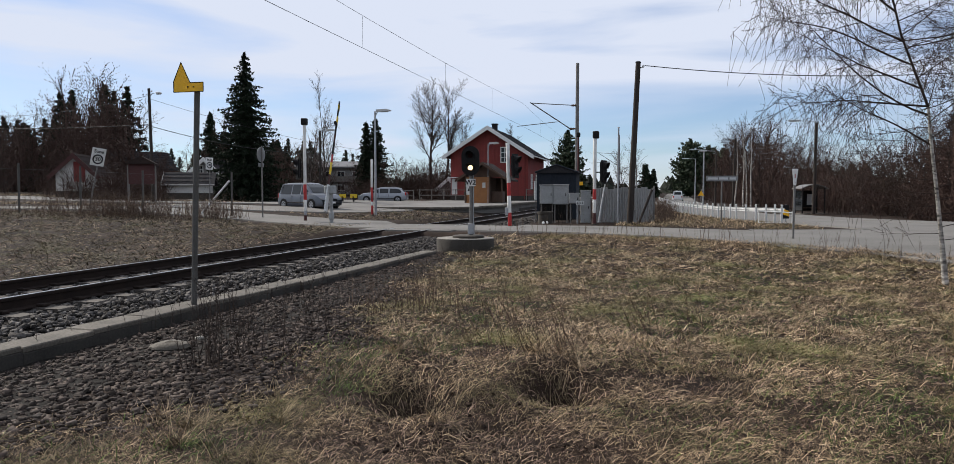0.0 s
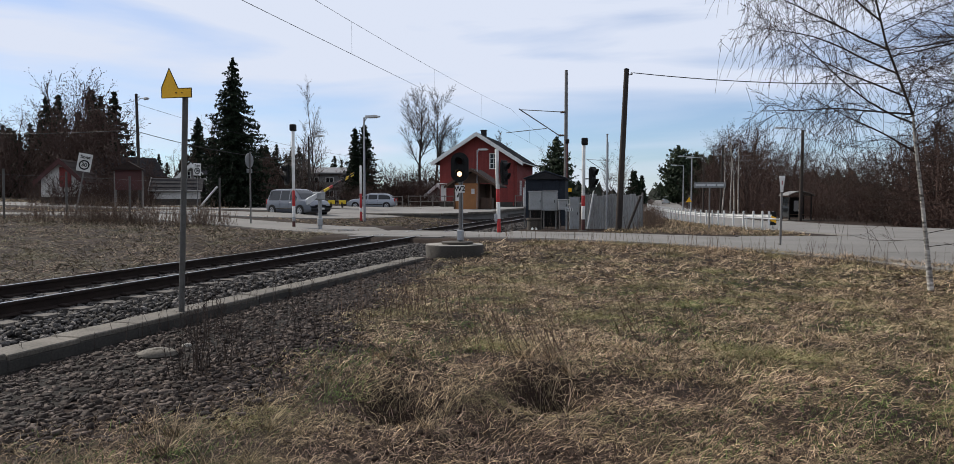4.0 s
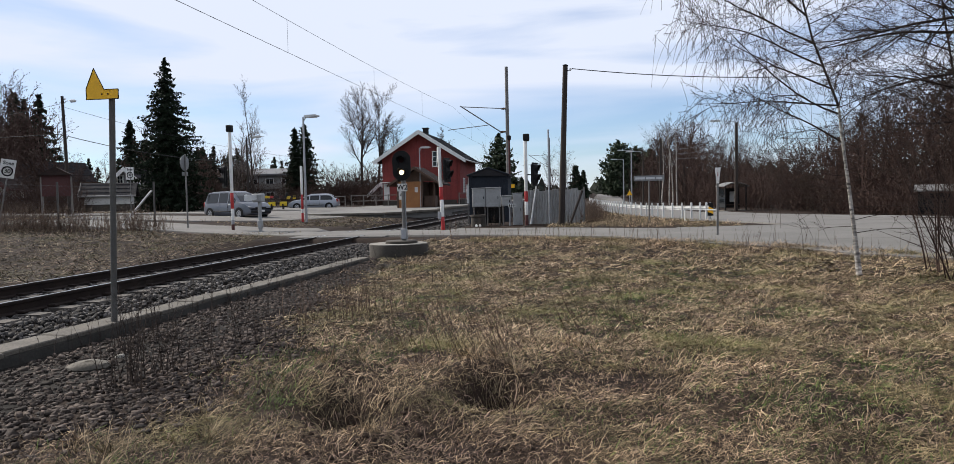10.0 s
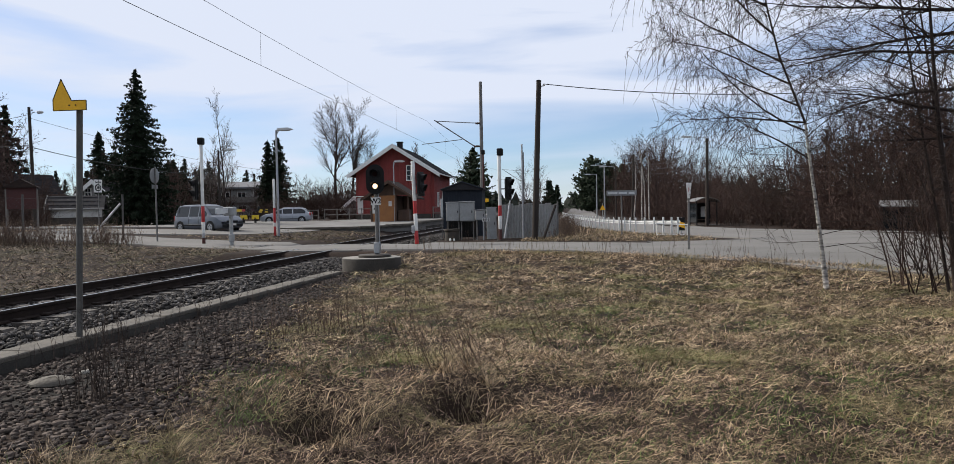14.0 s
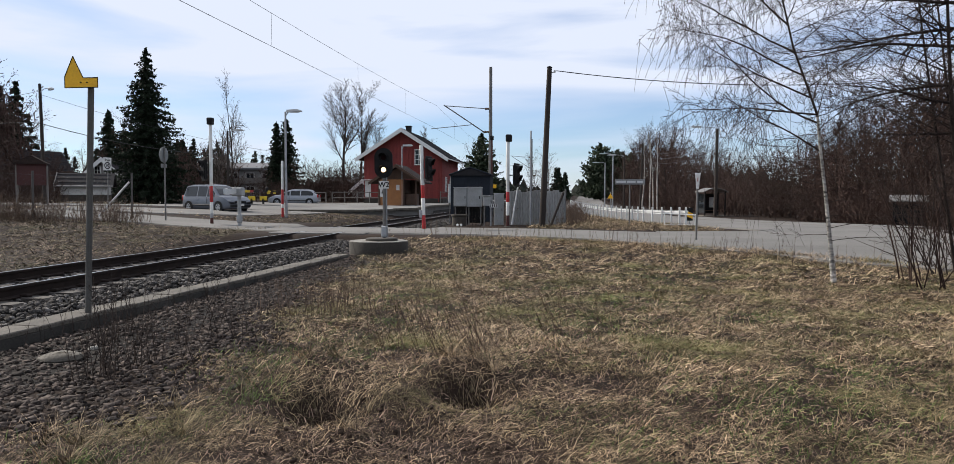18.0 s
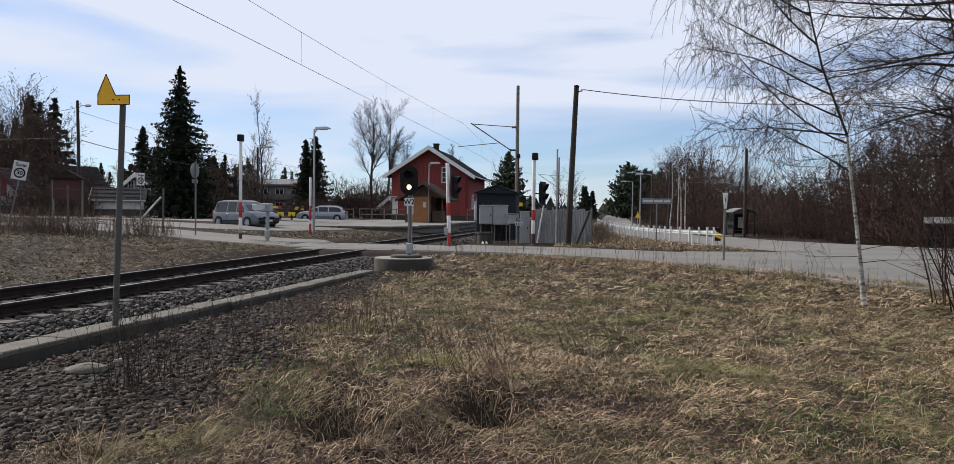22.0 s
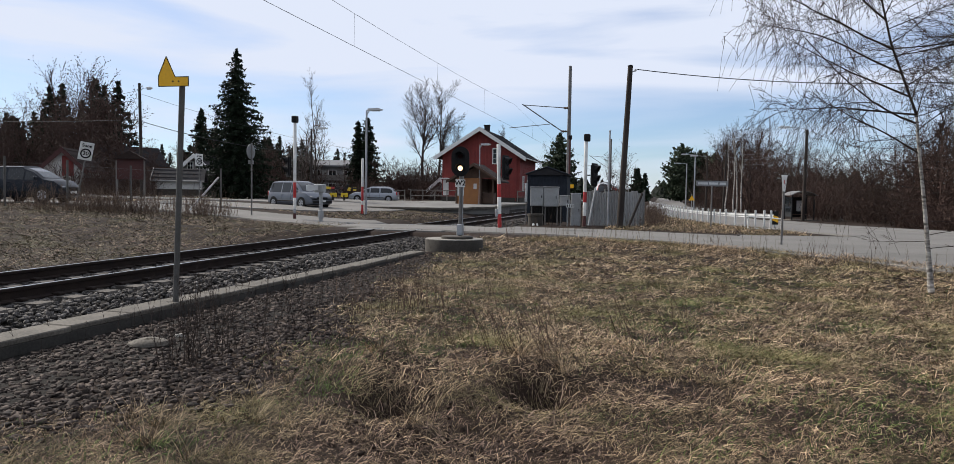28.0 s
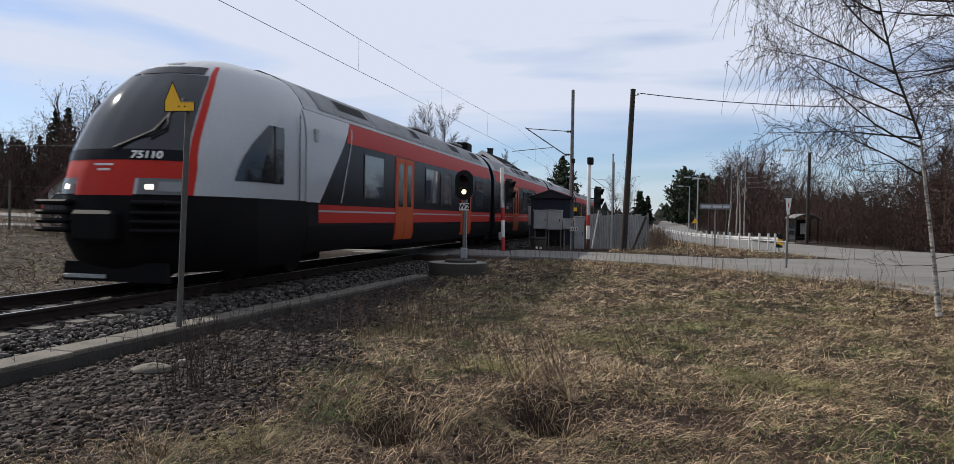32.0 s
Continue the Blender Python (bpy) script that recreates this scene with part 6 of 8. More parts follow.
M_TSKIRT = mat("dark_train_skirt", (0.006, 0.006, 0.007), (0.010, 0.009, 0.009), 0.6, scale=2, fine=20, bump=0.05, spec=0.05)
M_TPANEL = mat("dull_roof_panel", (0.22, 0.225, 0.235), (0.15, 0.15, 0.155), 0.6, scale=1.2, fine=20, bump=0.05)
# bluish tint stands for sky light coming through the far windows
M_TWIN = glass("train_window_glass", (0.050, 0.056, 0.072), 0.04)
M_WSCREEN = glass("windscreen_glass", (0.012, 0.014, 0.017), 0.05, 0.4, 0.0)
M_POD = mat("grey_lamp_pod", (0.10, 0.105, 0.11), (0.06, 0.06, 0.065), 0.3, scale=3, fine=20, bump=0)
M_TROOF = mat("grey_train_roof", (0.40, 0.41, 0.42), (0.27, 0.27, 0.275), 0.55, 0.1, scale=1.2, fine=20, bump=0.05)
M_TLAMP = mat("lit_headlamp", (1.0, 0.9, 0.75), (1.0, 0.85, 0.7), 0.2, bump=0, emit=2.2)
WZ = [(0.28, 1.40), (0.5, 1.50), (0.8, 1.585), (1.15, 1.60), (2.9, 1.60), (3.2, 1.565), (3.45, 1.49), (3.7, 1.36), (3.95, 1.14), (4.15, 0.80), (4.28, 0.45), (4.32, 0.0)]


def wz(z):
    for (a, wa), (b, wb) in zip(WZ[:-1], WZ[1:]):
        if a <= z <= b:
            return wa + (wb - wa) * (z - a) / (b - a)
    return 0.0


FZ = [(0.28, 0.80), (0.5, 0.55), (0.8, 0.40), (1.1, 0.35), (1.55, 0.37), (1.9, 0.45), (2.2, 0.55), (2.4, 0.64), (2.9, 0.98), (3.3, 1.32), (3.75, 1.80), (4.0, 2.25), (4.2, 2.95), (4.28, 3.5), (4.32, 4.3)]


def fz(z):
    for (a, wa), (b, wb) in zip(FZ[:-1], FZ[1:]):
        if a <= z <= b:
            return wa + (wb - wa) * (z - a) / (b - a)
    return FZ[-1][1]


PLAN = ((0, 0.2, 0.4, 0.55, 0.66, 0.8, 0.9, 1), (0, 0.25, 0.48, 0.63, 0.74, 0.88, 0.955, 1), (0, 0.04, 0.17, 0.36, 0.60, 1.08, 1.52, 2.05))


def nose_pt(z, a, off=0.0):
    """A point of the nose at height z; a: 0 ahead, 1 where the side begins."""
    x, y = float(np.interp(a, PLAN[0], PLAN[1])), float(np.interp(a, PLAN[0], PLAN[2]))
    return ((wz(z) + off) * x, fz(z) - off + y, z)


def nose_patch(name, zs, a0, a1, off, material, parent, flip=1, n=10, label=""):
    """A piece of the nose's skin between two heights and two angles, for one or both sides."""
    g = G()
    m = len(zs)
    for i, z in enumerate(zs):
        lo, hi = (a0(z) if callable(a0) else a0), (a1(z) if callable(a1) else a1)
        for k in range(n + 1):
            a = lo + (hi - lo) * k / n
            p = nose_pt(z, abs(a), off)
            g.v.append((math.copysign(p[0], a) * flip, p[1], p[2]))
    g.f = [(i * (n + 1) + k, i * (n + 1) + k + 1, (i + 1) * (n + 1) + k + 1, (i + 1) * (n + 1) + k) for i in range(m - 1) for k in range(n)]
    return g.part(name, material, parent, label, smooth=True)


def side_patch(name, y0, y1, z0, z1, off, material, parent, s, label=""):
    """A strip of the car's side that follows its section; y0, y1 may lean with the height."""
    zs = sorted({z0, z1} | {z for z, _ in WZ if z0 < z < z1})
    g = G()
    for z in zs:
        u = (z - z0) / (z1 - z0)
        for y in ((y0[0] + (y0[1] - y0[0]) * u) if hasattr(y0, "__len__") else y0, (y1[0] + (y1[1] - y1[0]) * u) if hasattr(y1, "__len__") else y1):
            g.v.append((s * (wz(z) + off), y, z))
    g.f = [(2 * i, 2 * i + 1, 2 * i + 3, 2 * i + 2) for i in range(len(zs) - 1)]
    return g.part(name, material, parent, label, smooth=True)


train = thing("train", "silver, orange and black electric train with sloping front and dark windows", "train", pose(TRACK_X, 1190, 0))


def carriage(y0, y1, cab=0):
    """One carriage from y0 to y1 in the train's space. cab: 1 front cab at y0, -1 rear cab at y1."""
    ya, yb = (y0 + 4.4 if cab == 1 else y0), (y1 - 4.4 if cab == -1 else y1)
    g = G()
    hs = [0.48] + [z for z, _ in WZ if z > 0.48]
    ring = [(wz(z), z) for z in hs] + [(-wz(z), z) for z in reversed(hs[:-1])]
    n = len(ring)
    for y in (ya, yb):
        g.v += [(a, y, b) for a, b in ring]
    g.f = [(k, (k + 1) % n, n + (k + 1) % n, n + k) for k in range(n)] + [tuple(range(n)), tuple(range(n, 2 * n))[::-1]]
    body = g.part("carriage", M_TDARK, train, "dark window band between orange stripes", smooth=True)
    for s in (-1, 1):
        lo0 = (4.9, 4.9) if cab == 1 else y0 + 0.25
        lo1 = (y1 - 4.9, y1 - 4.9) if cab == -1 else y1 - 0.25
        up0 = (6.35, 6.75) if cab == 1 else y0 + 0.25
        up1 = (y1 - 6.35, y1 - 6.75) if cab == -1 else y1 - 0.25
        side_patch("lower_stripe", lo0, lo1, 1.10, 1.50, 0.006, M_TRED, body, s, "orange red stripe")
        side_patch("pin_stripe", lo0, lo1, 1.34, 1.38, 0.010, M_TSILVER, body, s, "thin silver line")
        side_patch("upper_stripe", up0, up1, 2.95, 3.45, 0.006, M_TRED, body, s, "orange red cantrail")
        side_patch("skirt", ya, yb, 0.48, 1.04, 0.006, M_TSKIRT, body, s, "black skirt")
        side_patch("roof_side", ya, yb, 3.46, 4.15, 0.006, M_TROOF, body, s, "grey roof side")
        span = (y0 + 7.2 if cab == 1 else y0 + 1.0, y1 - 7.2 if cab == -1 else y1 - 1.0)
        doors = [y0 + 10.6, y0 + 18.0] if cab == 1 else ([y1 - 10.6, y1 - 18.0] if cab == -1 else [y0 + (y1 - y0) * 0.3, y0 + (y1 - y0) * 0.7])
        for d in doors:
            for e in (-0.38, 0.38):
                dr = side_patch("door", d + e - 0.37, d + e + 0.37, 0.62, 2.92, 0.014, M_TORANGE, body, s, "orange plug door")
                side_patch("door_window", d + e - 0.20, d + e + 0.20, 1.55, 2.75, 0.020, M_GLASS, dr, s)
            for e in (-0.80, 0.80):
                side_patch("door_edge", d + e - 0.04, d + e + 0.04, 0.62, 2.95, 0.012, M_TRED, body, s)
        y = span[0] + 0.3
        while y < span[1] - 1.4:
            if all(abs(y + 0.65 - d) > 1.6 for d in doors):
                wn_ = side_patch("window", y, y + 1.35, 1.72, 2.78, 0.012, M_TWIN, body, s, "bluish train window")
                side_patch("window_frame", y - 0.04, y, 1.68, 2.82, 0.014, M_BLACK, wn_, s)
                side_patch("window_frame", y + 1.35, y + 1.39, 1.68, 2.82, 0.014, M_BLACK, wn_, s)
            y += 1.72
        if cab:
            e = (lambda v: v) if cab == 1 else (lambda v: y1 + y0 - v)
            q = [e(4.3), e(4.3)], [e(4.95), e(6.75)]
            a_, b_ = (q[0], q[1]) if cab == 1 else (q[1], q[0])
            side_patch("cab_side", a_, b_, 1.54, 3.45, 0.009, M_TSILVER, body, s, "silver cab side")
            a_, b_ = ([e(6.05), e(6.75)], [e(6.10), e(6.80)])
            side_patch("slant_line", *((a_, b_) if cab == 1 else (b_, a_)), 1.55, 3.3, 0.013, M_TSILVER, body, s)
            G().box(s * 1.616, e(4.0) if cab == 1 else e(4.0), 2.4, 0.01, 0.02, 1.8).part("door_seam", M_BLACK, body)
            G().box(s * 1.62, e(4.75), 2.95, 0.03, 0.16, 0.28, 0.01).part("side_camera", M_TROOF, body)
    # roof gear
    y = ya + 0.8
    random.seed(int(y0) + 3)
    while y < yb - 2.4:
        L = random.choice((1.0, 1.6, 2.2))
        for s in (-1, 1):
            rp_ = side_patch("roof_panel", y, y + L - 0.06, 3.56, 4.10, 0.022, random.choice((M_TROOF, M_TPANEL, M_TPANEL)), body, s, "grey roof fairing panel")
            side_patch("panel_edge", y + L - 0.06, y + L - 0.02, 3.56, 4.10, 0.016, M_TSKIRT, rp_, s)
            if random.random() < 0.3:
                side_patch("roof_vent", y + 0.15, y + L - 0.25, 3.72, 3.98, 0.030, M_TSKIRT, rp_, s, "dark vent grille")
        if random.random() < 0.35 and y - ya > 7:
            G().box(0, y + L / 2, 4.34, 1.1, L - 0.2, 0.12, 0.04).part("roof_unit", M_TPANEL, body)
        y += L + 0.1
    # running gear
    for by in ((y0 + 4.2, y1 - 0.3) if cab == 1 else ((y0 + 0.3, y1 - 4.2) if cab == -1 else (y0 + 0.3, y1 - 0.3))):
        bg = G().box(0, by, 0.50, 2.3, 3.6, 0.45, 0.05).part("bogie", M_TSKIRT, train)
        for dy in (-1.1, 1.1):
            for s in (-1, 1):
                G().lathe([(0.42, -0.07), (0.43, 0.0), (0.40, 0.06), (0.2, 0.07)], 20, s * 0.75, by + dy, 0.43, "x").part("wheel", M_RUST, bg)
    G().box(0, (ya + yb) / 2 + 1.0 * cab, 0.60, 2.4, (yb - ya) * 0.42, 0.62, 0.05).part("underframe", M_TSKIRT, train)
    return body


def cab_front(y, s):
    """The sloping front; s: 1 looks to -y from y, -1 is the mirrored rear."""
    nose = thing("cab", "", "", pose(0, y, 0, 0, 0, 0 if s == 1 else 180))
    nose.parent = train
    for k in ("label", "category"):
        if k in nose:
            del nose[k]
    allz = [z for z, _ in FZ]
    low = [0.28, 0.5, 0.8, 1.1, 1.35, 1.56]
    nose_patch("bumper", low, -1, 1, 0.0, M_TSKIRT, nose, 1, 28, "black lower front")
    upper = sorted({1.56, 1.75, 1.98, 2.2, 2.5, 2.8, 3.1, 3.3, 3.5, 3.7, 3.85, 3.95, 4.05, 4.15, 4.24, 4.3, 4.315})
    nose_patch("shell", upper, -1, 1, -0.004, M_TSILVER, nose, 1, 40, "silver cab shell")

    for q in (-1, 1):
        g = G()
        for z in upper:
            p = nose_pt(z, 1.0, -0.004)
            g.v += [(p[0] * q, p[1] - 0.01, z), (p[0] * q, max(4.45, p[1]), z)]
        g.f = [(2 * i, 2 * i + 1, 2 * i + 3, 2 * i + 2) for i in range(len(upper) - 1)]
        g.part("shell_side", M_TSILVER, nose, "silver cab side", smooth=True)
        g = G()
        for z in low:
            p = nose_pt(z, 1.0)
            g.v += [(p[0] * q, p[1] - 0.01, z), (p[0] * q, 4.45, z)]
        g.f = [(2 * i, 2 * i + 1, 2 * i + 3, 2 * i + 2) for i in range(len(low) - 1)]
        g.part("lower_side", M_TSKIRT, nose, "black lower side", smooth=True)

    def rim(z):
        return 0.66 - 0.10 * max(0, z - 2.0) / 1.7
    for q in (-1, 1):
        nose_patch("red_rim", [z for z in upper if z <= 3.96], lambda z: rim(z) * 0.95 * q, lambda z: rim(z) * 1.03 * q, 0.012, M_TRED, nose, 1, 3, "orange red frame")
        nose_patch("headlamp_pod", [1.56, 1.68, 1.82], lambda z: 0.30 * q, lambda z: 0.64 * q, 0.014, M_POD, nose, 1, 8)
        nose_patch("headlamp", [1.64, 1.68, 1.72], lambda z: 0.36 * q, lambda z: 0.42 * q, 0.024, M_TLAMP, nose, 1, 4, "lit white headlamp")
        nose_patch("headlamp_glass", [1.61, 1.77], lambda z: 0.45 * q, lambda z: 0.61 * q, 0.022, M_HEADLAMP, nose, 1, 6)
        # cab side window and lower dark corner
        zs_ = [1.85, 2.05, 2.25, 2.5, 2.75, 2.92]
        fore = lambda z: (0.87 + 0.09 * ((z - 1.85) / 1.07) ** 1.6) * q
        cw_ = nose_patch("cab_window", zs_, fore, lambda z: 1.0 * q, 0.012, M_GLASS, nose, 1, 8, "dark cab side window")
        g = G()
        for z in zs_:
            g.v += [(q * (wz(z) + 0.012), nose_pt(z, 1.0)[1] - 0.012, z), (q * (wz(z) + 0.012), 3.35, z)]
        g.f = [(2 * i, 2 * i + 1, 2 * i + 3, 2 * i + 2) for i in range(len(zs_) - 1)]
        g.part("rear_pane", M_GLASS, cw_)
        G().box(q * 1.616, 2.98, 2.38, 0.008, 0.03, 1.08).part("divider", M_BLACK, cw_)
    nose_patch("red_front", [1.54, 1.65, 1.8, 1.95, 2.05], -0.27, 0.27, 0.008, M_TRED, nose, 1, 10, "orange red nose")
    nose_patch("red_band", [1.82, 1.9, 2.0, 2.11], -0.63, 0.63, 0.006, M_TRED, nose, 1, 20, "orange red band")
    nose_patch("black_band", [2.11, 2.2, 2.29], lambda z: -rim(z) * 0.94, lambda z: rim(z) * 0.94, 0.010, M_TDARK, nose, 1, 20)
    nose_patch("windscreen", [2.29, 2.6, 2.9, 3.1, 3.3, 3.5, 3.70], lambda z: -rim(z) * 0.93, lambda z: rim(z) * 0.93, 0.012, M_WSCREEN, nose, 1, 20, "large dark windscreen")
    nose_patch("display", [3.73, 3.82, 3.90], lambda z: -rim(z) * 0.85, lambda z: rim(z) * 0.85, 0.012, M_TDARK, nose, 1, 16, "dark destination display")
    nose_patch("top_lamp", [3.97, 4.0, 4.03], -0.12, 0.12, 0.012, M_HEADLAMP, nose, 1, 6)
    # wipers
    for a0, a1 in (((0.05, 2.30), (0.42, 3.2)), ((0.30, 2.5), (0.34, 3.1))):
        p, q_ = nose_pt(a0[1], a0[0], 0.05), nose_pt(a1[1], a1[0], 0.05)
        mid = nose_pt((a0[1] + a1[1]) / 2 - 0.15, (a0[0] + a1[0]) / 2 + 0.08, 0.06)
        G().tube([p, mid, q_], 0.022, 6).part("wiper", M_BLACK, nose)
    # bumper block, coupler cover and plough
    for zz, hh in ((1.42, 0.12), (1.26, 0.10), (1.12, 0.10), (0.98, 0.10)):
        for q in (-1, 1):
            G().box(q * 0.88, 0.56, zz, 0.62, 0.5, hh * 0.75, 0.03).part("buffer_rib", M_TSKIRT, nose, "black ribbed crash buffer")
    G().box(0, 0.42, 1.05, 0.8, 0.5, 0.5, 0.06).part("coupler", M_TSKIRT, nose, "dark coupler")
    G().prism([(-1.0, 0.14), (1.0, 0.14), (0.95, 0.46), (-0.95, 0.46)], "y", 0.72, 0.80).part("plough", M_TSKIRT, nose, "dark rail guard")
    # pale bar stands for the highlight along the rail guard
    G().box(-0.55, 0.70, 0.22, 0.8, 0.03, 0.07, 0.01).part("guard_glint", M_GALV, nose, "pale guard edge standing for a glint")
    # plain emblem and running number
    p = nose_pt(2.0, 0.0, 0.014)
    for w_, dz in ((0.34, 0.05), (0.22, -0.03), (0.12, -0.09)):
        G().box(0, p[1] - 0.012, 1.98 + dz, w_, 0.006, 0.035).part("emblem", M_WHITE, nose, "plain pale emblem")
    p = nose_pt(2.19, 0.33, 0.016)
    text_part("running_number", "75110", 0.20, pose(p[0], p[1] - 0.02, 2.19, 58, 0, 16), M_WHITE, nose)
    return nose


LENS_ = [22.6, 19.2, 19.2, 19.2, 22.6]
y_ = 0.0
for i, L in enumerate(LENS_):
    carriage(y_, y_ + L, 1 if i == 0 else (-1 if i == 4 else 0))
    if i < 4:
        g = G()
        ring = [(wz(z) * 0.93, z * 0.985) for z, _ in WZ] + [(-wz(z) * 0.93, z * 0.985) for z, _ in reversed(WZ[:-1])]
        n = len(ring)
        for k in range(7):
            q = 1.0 - 0.03 * (k % 2)
            g.v += [(a * q, y_ + L - 0.05 + 0.8 * k / 6, b) for a, b in ring]
        g.f = [(j * n + k, j * n + (k + 1) % n, (j + 1) * n + (k + 1) % n, (j + 1) * n + k) for j in range(6) for k in range(n)]
        g.part("bellows", M_RUBBER, train, "black gangway bellows")
    y_ += L + 0.7
cab_front(0.0, 1)
cab_front(y_ - 0.7, -1)
# pantograph housing on the first roof
G().box(0, 23.0, 4.4, 1.0, 0.9, 0.5, 0.06).part("roof_box", M_TSKIRT, train)

# ---------------------------------------------------------------- trees
def prisms(segs, sides):
    """Tapered bars for arrays of segments (n, 8): start, end, two radii."""
    segs = np.asarray(segs, float)
    a, b, r0, r1 = segs[:, :3], segs[:, 3:6], segs[:, 6], segs[:, 7]
    d = b - a
    d /= np.linalg.norm(d, axis=1, keepdims=True) + 1e-9
    ref = np.where(np.abs(d[:, 2:3]) < 0.9, np.array([[0, 0, 1.0]]), np.array([[1.0, 0, 0]]))
    u = np.cross(d, ref)
    u /= np.linalg.norm(u, axis=1, keepdims=True) + 1e-9
    w = np.cross(d, u)
    ang = 2 * np.pi * np.arange(sides) / sides
    ring = u[:, None] * np.cos(ang)[None, :, None] + w[:, None] * np.sin(ang)[None, :, None]
    v = np.concatenate([a[:, None] + ring * r0[:, None, None], b[:, None] + ring * r1[:, None, None]], 1)
    k = np.arange(sides)
    q = np.stack([k, (k + 1) % sides, sides + (k + 1) % sides, sides + k], -1)
    f = q[None] + (2 * sides) * np.arange(len(segs))[:, None, None]
    return v.reshape(-1, 3), f.reshape(-1, 4)


def ribbons(segs, widen=0.0):
    """Flat twigs for arrays of segments, each turned by chance."""
    segs = np.asarray(segs, float)
    a, b, r0, r1 = segs[:, :3], segs[:, 3:6], segs[:, 6] + widen, segs[:, 7] + widen
    d = b - a
    r = np.random.default_rng(len(segs))
    u = np.cross(d, r.normal(0, 1, d.shape))
    u /= np.linalg.norm(u, axis=1, keepdims=True) + 1e-9
    v = np.stack([a - u * r0[:, None], a + u * r0[:, None], b + u * r1[:, None], b - u * r1[:, None]], 1)
    return v.reshape(-1, 3), np.arange(4 * len(segs)).reshape(-1, 4)


class Tree:
    """Grows a bare tree: thick limbs and fine twigs as two lists of segments."""

    def __init__(self, seed):
        self.r = random.Random(seed)
        self.limb, self.twig = [], []

    def grow(self, p, d, length, rad, level, top, droop, wander, kids, steps=6, first=0.25, ratio=0.6, angle=45, thin=0.012):
        r = self.r
        p, d = Vector(p), Vector(d).normalized()
        seg = length / steps
        for i in range(steps):
            u = (i + 1) / steps
            d = (d + Vector((r.gauss(0, wander), r.gauss(0, wander), r.gauss(0, wander) - droop * u * (1.6 if level >= 2 else 0.4)))).normalized()
            q = p + d * seg
            ra, rb = rad * (1 - 0.85 * i / steps), rad * (1 - 0.85 * u)
            (self.limb if ra > thin else self.twig).append((*p, *q, max(ra, 0.003), max(rb, 0.0025)))
            if level < top and u > first:
                n = kids[level]
                c = int(n) + (1 if r.random() < n - int(n) else 0)
                for _ in range(c):
                    s = d.orthogonal().normalized()
                    s.rotate(Matrix.Rotation(r.uniform(0, 6.283), 3, d))
                    a = radians(angle * r.uniform(0.6, 1.3))
                    nd = d * math.cos(a) + s * math.sin(a)
                    self.grow(p.lerp(q, r.random()), nd, length * ratio * r.uniform(0.6, 1.1) * (1.15 - 0.55 * u), max(rb * 0.6, 0.003), level + 1, top, droop, wander, kids, max(3, steps - 1), 0.15, ratio, angle, thin)
            p = q
        return self


def tree_from(grown, name, label, bark, twig, m, group="", scale=1.0, thick=6, widen=0.004):
    t = thing(name, label, "tree", m, group)
    v, f = prisms(grown.limb, thick)
    o = new("trunk", fast_mesh("trunk", v * scale, f, bark, True))
    o.parent = t
    if grown.twig:
        v, f = ribbons(grown.twig, widen)
        o = new("crown", fast_mesh("crown", v * scale, f, twig))
        o.parent = t
        o["label"] = "crown of fine bare twigs"
    return t


def skyline(x, y):
    """How high the trees behind the houses grow in each direction."""
    r = x / max(y, 1)
    s = 0.140 if r < -0.93 else 0.185 if r < -0.78 else 0.078 if r < -0.64 else 0.105 if r < -0.60 else 0.088
    return (1.0 + s * y - float(land(x, y))) * random.uniform(0.72, 1.0)


def needles(seed, h, width, whorls, per, droop=0.25, clump=0.16, low=0.06, taper=0.85):
    """Flat sprays of needles along the branches of a conifer, and its branch bars."""
    r = np.random.default_rng(seed)
    tris, bars = [], []
    for i in range(whorls):
        u = i / (whorls - 1)
        zc = h * (low + (0.985 - low) * u)
        reach = width * (1 - u) ** taper * (0.95 + 0.1 * math.sin(i * 2.4)) + 0.10
        n = max(4, int(per * (1 - 0.45 * u)))
        for k in range(n):
            a = 6.283 * (k + r.uniform(-0.35, 0.35)) / n + i * 1.1
            if r.uniform() < 0.12:
                continue
            L = reach * r.uniform(0.62, 1.12)
            z0 = zc + r.uniform(-0.6, 0.6) * h / whorls
            ca, sa = math.cos(a), math.sin(a)
            m = max(4, int(L / (clump * 0.55)))
            dr = droop * r.uniform(0.6, 1.5)
            bars.append((0, 0, z0, ca * L, sa * L, z0 - dr * L, 0.025, 0.006))
            for j in range(m):
                s = (j + r.uniform(0.2, 1.0)) / m
                x = s * L
                z = z0 - dr * L * s ** 1.2 + 0.45 * L * max(0, s - 0.65)
                for _ in range(3):
                    side = r.uniform(-1, 1) * 0.20 * min(1.6, L) * (1.3 - s)
                    c = np.array([ca * x - sa * side, sa * x + ca * side, z + r.uniform(-0.08, 0.04)])
                    e1, e2 = r.normal(0, 1, 3), r.normal(0, 1, 3)
                    e1[2] *= 0.5
                    e1 /= np.linalg.norm(e1)
                    e2[2] -= 0.9
                    e2 /= np.linalg.norm(e2)
                    sz = clump * r.uniform(0.6, 1.5)
                    tris.append((c - e1 * sz * 0.5, c + e1 * sz * 0.5, c + e2 * sz))
    v = np.array(tris).reshape(-1, 3)
    return v, np.arange(len(v)).reshape(-1, 3), bars


